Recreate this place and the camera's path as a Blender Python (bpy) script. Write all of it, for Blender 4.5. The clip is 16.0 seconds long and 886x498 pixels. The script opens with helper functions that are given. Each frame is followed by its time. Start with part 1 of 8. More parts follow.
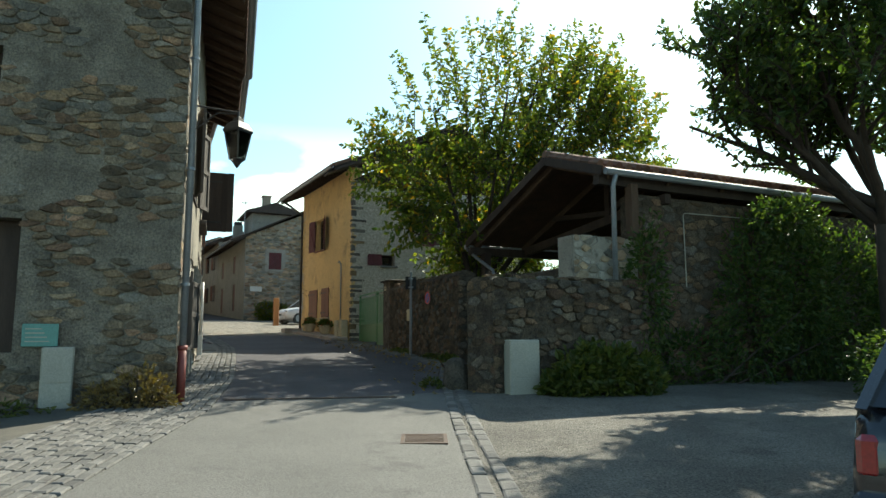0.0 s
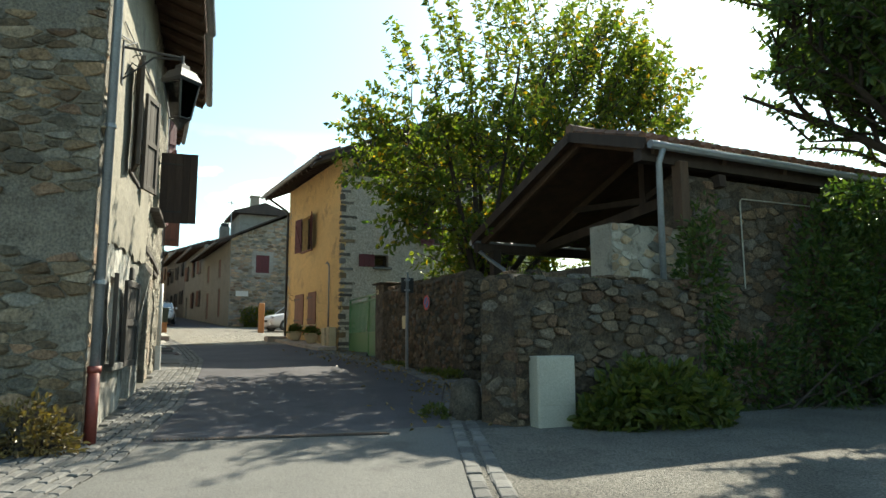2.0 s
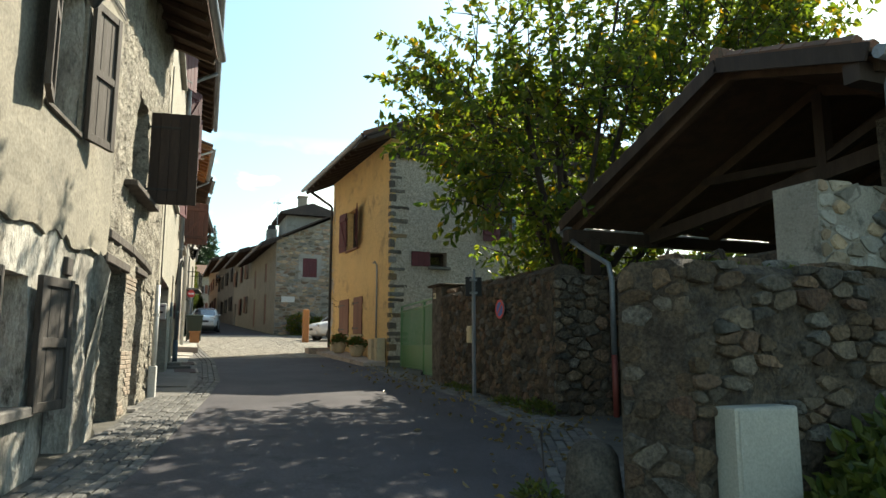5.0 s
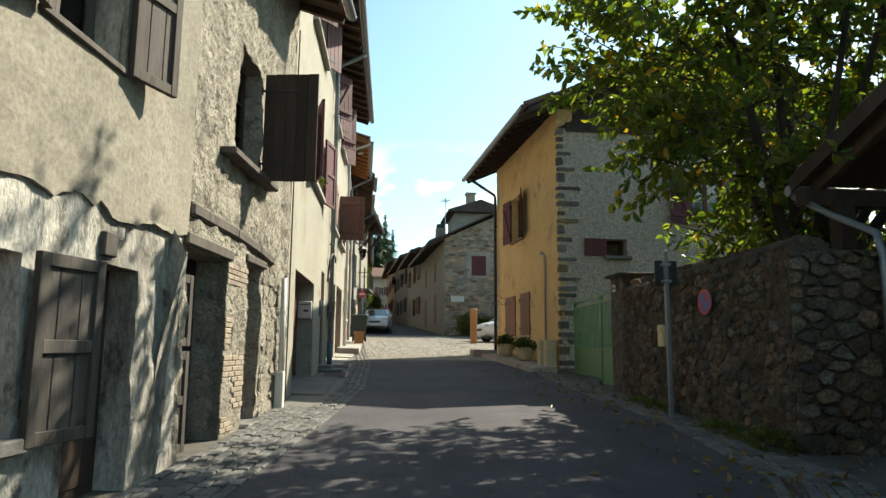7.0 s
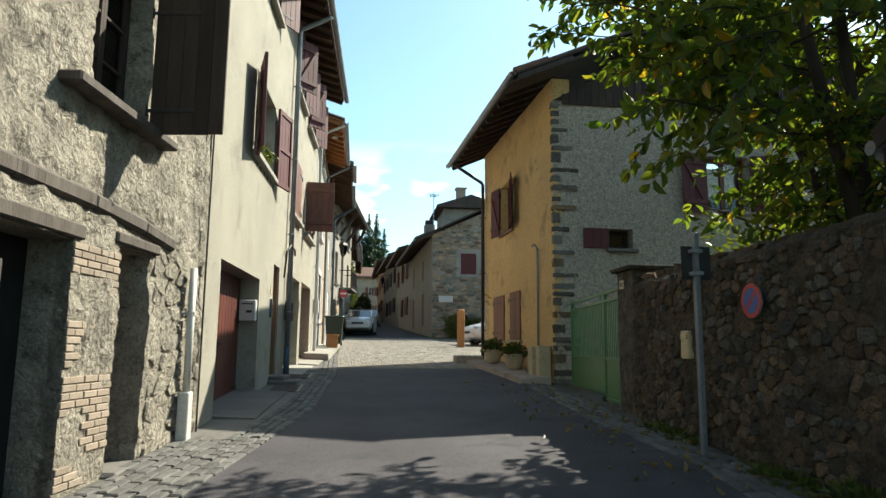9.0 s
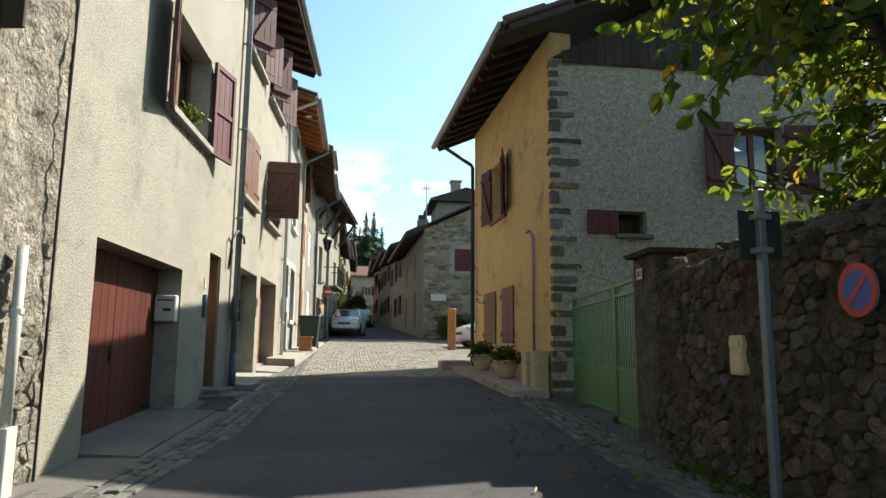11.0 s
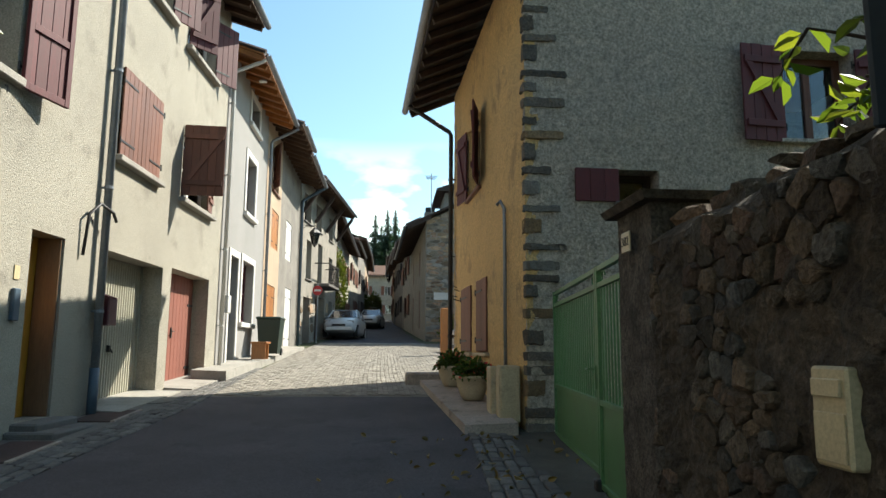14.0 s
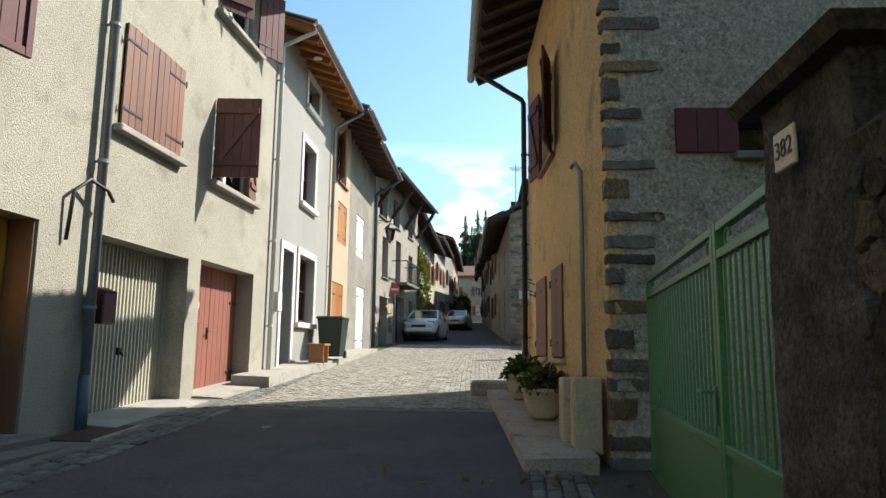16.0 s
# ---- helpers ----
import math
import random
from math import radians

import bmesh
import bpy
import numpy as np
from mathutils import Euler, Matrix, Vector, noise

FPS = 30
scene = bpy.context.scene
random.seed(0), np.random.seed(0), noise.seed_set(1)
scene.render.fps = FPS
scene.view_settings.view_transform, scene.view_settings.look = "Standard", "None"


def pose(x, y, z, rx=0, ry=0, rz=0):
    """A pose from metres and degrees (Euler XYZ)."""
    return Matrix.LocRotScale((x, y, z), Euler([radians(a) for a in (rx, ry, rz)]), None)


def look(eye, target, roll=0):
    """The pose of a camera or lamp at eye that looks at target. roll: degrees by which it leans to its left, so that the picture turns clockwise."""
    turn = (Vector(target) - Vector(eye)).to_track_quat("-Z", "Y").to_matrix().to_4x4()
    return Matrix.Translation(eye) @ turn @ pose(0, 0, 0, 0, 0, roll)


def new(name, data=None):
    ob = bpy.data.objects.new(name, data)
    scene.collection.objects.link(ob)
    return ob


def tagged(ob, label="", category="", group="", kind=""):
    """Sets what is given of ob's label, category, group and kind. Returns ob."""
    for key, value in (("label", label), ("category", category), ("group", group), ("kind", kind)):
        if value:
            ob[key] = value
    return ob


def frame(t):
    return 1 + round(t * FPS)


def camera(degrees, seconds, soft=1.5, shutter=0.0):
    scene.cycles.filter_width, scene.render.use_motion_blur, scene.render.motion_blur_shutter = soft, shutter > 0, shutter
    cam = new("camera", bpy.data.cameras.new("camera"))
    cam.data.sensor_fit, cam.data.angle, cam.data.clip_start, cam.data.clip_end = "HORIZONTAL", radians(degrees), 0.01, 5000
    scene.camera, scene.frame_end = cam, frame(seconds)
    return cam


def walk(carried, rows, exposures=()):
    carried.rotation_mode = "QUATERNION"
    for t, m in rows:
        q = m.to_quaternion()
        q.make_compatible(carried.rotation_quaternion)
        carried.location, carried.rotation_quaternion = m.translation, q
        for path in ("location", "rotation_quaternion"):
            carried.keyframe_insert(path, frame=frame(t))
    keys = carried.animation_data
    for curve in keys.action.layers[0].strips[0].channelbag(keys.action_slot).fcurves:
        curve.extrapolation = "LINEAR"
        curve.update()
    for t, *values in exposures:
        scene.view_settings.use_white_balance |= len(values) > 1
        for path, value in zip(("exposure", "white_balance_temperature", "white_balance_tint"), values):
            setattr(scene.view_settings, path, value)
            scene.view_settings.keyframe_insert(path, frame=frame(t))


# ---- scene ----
cam = camera(66.4, 16.0)
METRES, EYE, TILT, LEAN, TURN = 19.5, 1.5, 0.0, 0.0, -25.6
ROWS = [
    (0.0, 0.0, 0.0, 0.0, 0.02, 7.34, 0.17),
    (0.5, -0.0031, 0.0339, 0.0024, -0.1, 7.42, 0.09),
    (1.0, -0.0022, 0.0685, 0.0044, -0.21, 7.5, 0.21),
    (1.5, -0.0056, 0.1018, 0.0051, -0.3, 7.57, 0.15),
    (2.0, -0.0079, 0.1336, 0.006, -0.4, 7.83, 0.15),
    (2.5, -0.0125, 0.1659, 0.008, -0.48, 8.13, 0.12),
    (3.0, -0.0158, 0.1974, 0.0103, -0.48, 8.22, 0.08),
    (5.5, -0.0298, 0.3577, 0.0198, 8.45, 8.35, -0.15),
    (6.0, -0.0305, 0.3882, 0.0215, 15.03, 8.34, -0.24),
    (6.5, -0.0362, 0.42, 0.0217, 18.89, 8.34, -0.44),
    (7.0, -0.0401, 0.4531, 0.0206, 18.94, 8.33, -0.44),
    (7.5, -0.0464, 0.4841, 0.021, 18.83, 8.34, -0.46),
    (8.0, -0.0504, 0.5153, 0.0223, 18.7, 8.37, -0.49),
    (8.5, -0.0556, 0.5452, 0.0248, 18.58, 8.39, -0.45),
    (9.0, -0.0606, 0.5744, 0.0276, 18.45, 8.4, -0.53),
    (11.5, -0.079, 0.7298, 0.0343, 18.58, 8.39, -0.42),
    (12.0, -0.078, 0.7613, 0.0356, 18.66, 8.4, -0.32),
    (12.5, -0.0783, 0.7917, 0.0363, 19.03, 8.41, -0.33),
    (13.0, -0.0732, 0.8218, 0.0373, 19.87, 8.45, -0.32),
    (13.5, -0.0709, 0.8519, 0.0395, 20.58, 8.44, -0.29),
    (14.0, -0.0717, 0.883, 0.0425, 21.12, 8.4, -0.37),
    (14.5, -0.0745, 0.9134, 0.0437, 22.48, 8.38, -0.35),
    (15.0, -0.0798, 0.9423, 0.043, 25.04, 8.39, -0.48),
    (15.5, -0.0831, 0.9684, 0.0443, 26.37, 8.44, -0.53),
    (16.0, -0.0917, 0.9897, 0.0445, 29.07, 8.47, -0.63),
]
walk(cam, [(t, pose(0, 0, EYE, TILT, LEAN, TURN) @ pose(METRES * x, METRES * y, METRES * z, 90 + pitch, roll, yaw)) for t, x, y, z, yaw, pitch, roll in ROWS], [(0, 1.17, 6600, 0), (3, 1.55, 6900, 2), (5.5, 1.4, 7000, 4), (9, 1.28, 6650, 3), (12.5, 1.28, 6550, 6), (16, 1.2, 6350, 6)])

# ---------------------------------------------------------------- light
SUN_AZ, SUN_EL = 34.0, 42.3          # degrees from +x towards +y, and above the horizon
world = bpy.data.worlds.new("sky")
scene.world = world
world.use_nodes = True
wn, wl = world.node_tree.nodes, world.node_tree.links
wn.clear()
sky = wn.new("ShaderNodeTexSky")
sky.sky_type, sky.sun_disc = "NISHITA", False
sky.sun_elevation, sky.sun_rotation = radians(SUN_EL), radians(90 - SUN_AZ)
sky.air_density, sky.dust_density, sky.ozone_density = 1.0, 1.0, 1.0
co = wn.new("ShaderNodeTexCoord")
mp = wn.new("ShaderNodeMapping")
mp.inputs["Scale"].default_value = (3.2, 3.2, 7.0)
mp.inputs["Location"].default_value = (0.35, 0.2, 0.1)
cn = wn.new("ShaderNodeTexNoise")
cn.inputs["Scale"].default_value, cn.inputs["Detail"].default_value = 1.5, 8
cr = wn.new("ShaderNodeValToRGB")
cr.color_ramp.elements[0].position, cr.color_ramp.elements[1].position = 0.5, 0.57
sep = wn.new("ShaderNodeSeparateXYZ")
low = wn.new("ShaderNodeMapRange")
low.inputs["From Min"].default_value, low.inputs["From Max"].default_value = 0.30, 0.16
mul = wn.new("ShaderNodeMath")
mul.operation = "MULTIPLY"
cloud = wn.new("ShaderNodeMixRGB")
cloud.inputs["Color2"].default_value = (11, 11, 10.5, 1)
bg = wn.new("ShaderNodeBackground")
bg.inputs["Strength"].default_value = 0.113
wo = wn.new("ShaderNodeOutputWorld")
wl.new(co.outputs["Generated"], mp.inputs["Vector"])
wl.new(mp.outputs["Vector"], cn.inputs["Vector"])
wl.new(cn.outputs["Fac"], cr.inputs["Fac"])
wl.new(co.outputs["Generated"], sep.inputs["Vector"])
wl.new(sep.outputs["Z"], low.inputs["Value"])
wl.new(cr.outputs["Color"], mul.inputs[0])
wl.new(low.outputs["Result"], mul.inputs[1])
wl.new(mul.outputs["Value"], cloud.inputs["Fac"])
wl.new(sky.outputs["Color"], cloud.inputs["Color1"])
tint = wn.new("ShaderNodeMixRGB")
tint.blend_type = "MULTIPLY"
tint.inputs["Fac"].default_value, tint.inputs["Color2"].default_value = 1, (0.84, 1.0, 0.96, 1)
wl.new(cloud.outputs["Color"], tint.inputs["Color1"])
wl.new(tint.outputs["Color"], bg.inputs["Color"])
wl.new(bg.outputs["Background"], wo.inputs["Surface"])
sun = new("sun", bpy.data.lights.new("sun", "SUN"))
sun.data.energy, sun.data.angle, sun.data.color = 5.0, radians(0.53), (1.0, 0.93, 0.82)
sun_dir = Vector((math.cos(radians(SUN_EL)) * math.cos(radians(SUN_AZ)), math.cos(radians(SUN_EL)) * math.sin(radians(SUN_AZ)), math.sin(radians(SUN_EL))))
sun.matrix_world = look(sun_dir * 60, (0, 0, 0))


# ---------------------------------------------------------------- materials
TONE = 0.76                          # keeps the whole palette in step


def mat(name, c1, c2, scale=1.5, fine=40.0, rough=0.9, bump=0.3, bscale=60.0, metal=0.0, vary=0.0, stain=None, streak=1.0, depth=0.01, grain_amp=0.21, twist=0.0):
    """Two tones by broad noise, fine grain on top, relief by bump; vary: how far single pieces differ in tone; stain: a third tone in blotches."""
    m = bpy.data.materials.new(name)
    m.use_nodes = True
    n, l = m.node_tree.nodes, m.node_tree.links
    b = n["Principled BSDF"]
    c1, c2, stain = (tuple(v * TONE for v in c) if c else c for c in (c1, c2, stain))
    tc = n.new("ShaderNodeTexCoord")
    oi = n.new("ShaderNodeObjectInfo")
    add = n.new("ShaderNodeVectorMath")
    add.operation = "MULTIPLY_ADD"
    comb = n.new("ShaderNodeCombineXYZ")
    for i in range(3):
        l.new(oi.outputs["Random"], comb.inputs[i])
    l.new(comb.outputs[0], add.inputs[0])
    add.inputs[1].default_value = (37, 19, 53)
    l.new(tc.outputs["Object"], add.inputs[2])
    mpg = n.new("ShaderNodeMapping")
    mpg.inputs["Scale"].default_value = (1, 1, streak)
    l.new(add.outputs[0], mpg.inputs["Vector"])

    def noise_tex(s, d, r=0.6):
        t = n.new("ShaderNodeTexNoise")
        t.inputs["Scale"].default_value, t.inputs["Detail"].default_value, t.inputs["Roughness"].default_value = s, d, r
        l.new(mpg.outputs["Vector"], t.inputs["Vector"])
        return t

    def ramp(src, lo, hi):
        r = n.new("ShaderNodeMapRange")
        r.inputs["From Min"].default_value, r.inputs["From Max"].default_value = lo, hi
        l.new(src, r.inputs["Value"])
        return r.outputs["Result"]

    def mix(kind, fac, a, c):
        x = n.new("ShaderNodeMixRGB")
        x.blend_type = kind
        for key, v in (("Fac", fac), ("Color1", a), ("Color2", c)):
            if isinstance(v, (int, float)):
                x.inputs[key].default_value = v
            elif isinstance(v, tuple):
                x.inputs[key].default_value = (*v, 1)
            else:
                l.new(v, x.inputs[key])
        return x.outputs["Color"]

    col = mix("MIX", ramp(noise_tex(scale, 6).outputs["Fac"], 0.36, 0.64), c1, c2)
    if stain:
        col = mix("MIX", ramp(noise_tex(scale * 2.3, 8, 0.72).outputs["Fac"], 0.54, 0.66), col, stain)
    grain = noise_tex(fine, 5, 0.7)
    g1 = n.new("ShaderNodeMapRange")
    g1.inputs["From Min"].default_value, g1.inputs["From Max"].default_value, g1.inputs["To Min"].default_value, g1.inputs["To Max"].default_value = 0.3, 0.7, 1 - grain_amp, 1 + grain_amp
    l.new(grain.outputs["Fac"], g1.inputs["Value"])
    col = mix("MULTIPLY", 1.0, col, g1.outputs["Result"])
    if vary:
        v = n.new("ShaderNodeMapRange")
        v.inputs["To Min"].default_value, v.inputs["To Max"].default_value = 1 - vary, 1 + vary
        geo = n.new("ShaderNodeNewGeometry")
        s = n.new("ShaderNodeMath")
        s.operation = "ADD"
        l.new(oi.outputs["Random"], s.inputs[0])
        l.new(geo.outputs["Random Per Island"], s.inputs[1])
        fr = n.new("ShaderNodeMath")
        fr.operation = "FRACT"
        l.new(s.outputs[0], fr.inputs[0])
        l.new(fr.outputs[0], v.inputs["Value"])
        col = mix("MULTIPLY", 1.0, col, v.outputs["Result"])
        if vary > 0.29 and name.endswith("stone"):
            hr = n.new("ShaderNodeValToRGB")
            for e, c in zip((hr.color_ramp.elements[0], hr.color_ramp.elements.new(0.35), hr.color_ramp.elements.new(0.7), hr.color_ramp.elements[-1]), ((0.85, 0.93, 1.0), (1.0, 0.97, 0.9), (1.2, 0.98, 0.74), (1.15, 0.85, 0.72))):
                e.color = (*c, 1)
            ml = n.new("ShaderNodeMath")
            ml.operation = "MULTIPLY"
            ml.inputs[1].default_value = 7.31
            f2 = n.new("ShaderNodeMath")
            f2.operation = "FRACT"
            l.new(s.outputs[0], ml.inputs[0])
            l.new(ml.outputs[0], f2.inputs[0])
            l.new(f2.outputs[0], hr.inputs["Fac"])
            col = mix("MULTIPLY", 1.0, col, hr.outputs["Color"])
    l.new(col, b.inputs["Base Color"])
    rr = n.new("ShaderNodeMapRange")
    rr.inputs["To Min"].default_value, rr.inputs["To Max"].default_value = max(0.05, rough - 0.12), min(1, rough + 0.1)
    l.new(grain.outputs["Fac"], rr.inputs["Value"])
    l.new(rr.outputs["Result"], b.inputs["Roughness"])
    b.inputs["Metallic"].default_value = metal
    if rough > 0.7:
        b.inputs["Specular IOR Level"].default_value = 0.25
    if bump:
        bt = noise_tex(bscale, 6, 0.65)
        bt.inputs["Distortion"].default_value = twist
        bp = n.new("ShaderNodeBump")
        bp.inputs["Strength"].default_value, bp.inputs["Distance"].default_value = bump, depth
        l.new(bt.outputs["Fac"], bp.inputs["Height"])
        l.new(bp.outputs["Normal"], b.inputs["Normal"])
    return m


def leaf_mat(name, c1, c2, glow=0.45, turned=None):
    m = bpy.data.materials.new(name)
    m.use_nodes = True
    n, l = m.node_tree.nodes, m.node_tree.links
    n.clear()
    geo = n.new("ShaderNodeNewGeometry")
    r = n.new("ShaderNodeValToRGB")
    r.color_ramp.elements[0].color, r.color_ramp.elements[1].color = (*c1, 1), (*c2, 1)
    r.color_ramp.elements[0].position, r.color_ramp.elements[1].position = 0.1, 0.97
    if turned:
        r.color_ramp.elements[1].position = 0.94
        r.color_ramp.elements.new(0.965).color = (*turned, 1)
    l.new(geo.outputs["Random Per Island"], r.inputs["Fac"])
    p = n.new("ShaderNodeBsdfPrincipled")
    p.inputs["Roughness"].default_value = 0.45
    p.inputs["Specular IOR Level"].default_value = 0.35
    t = n.new("ShaderNodeBsdfTranslucent")
    mx = n.new("ShaderNodeMixShader")
    mx.inputs[0].default_value = glow
    o = n.new("ShaderNodeOutputMaterial")
    br = n.new("ShaderNodeMixRGB")
    br.blend_type, br.inputs["Fac"].default_value, br.inputs["Color2"].default_value = "MULTIPLY", 1, (1.7, 1.9, 0.7, 1)
    l.new(r.outputs["Color"], p.inputs["Base Color"])
    l.new(r.outputs["Color"], br.inputs["Color1"])
    l.new(br.outputs["Color"], t.inputs["Color"])
    l.new(p.outputs[0], mx.inputs[1])
    l.new(t.outputs[0], mx.inputs[2])
    l.new(mx.outputs[0], o.inputs["Surface"])
    return m


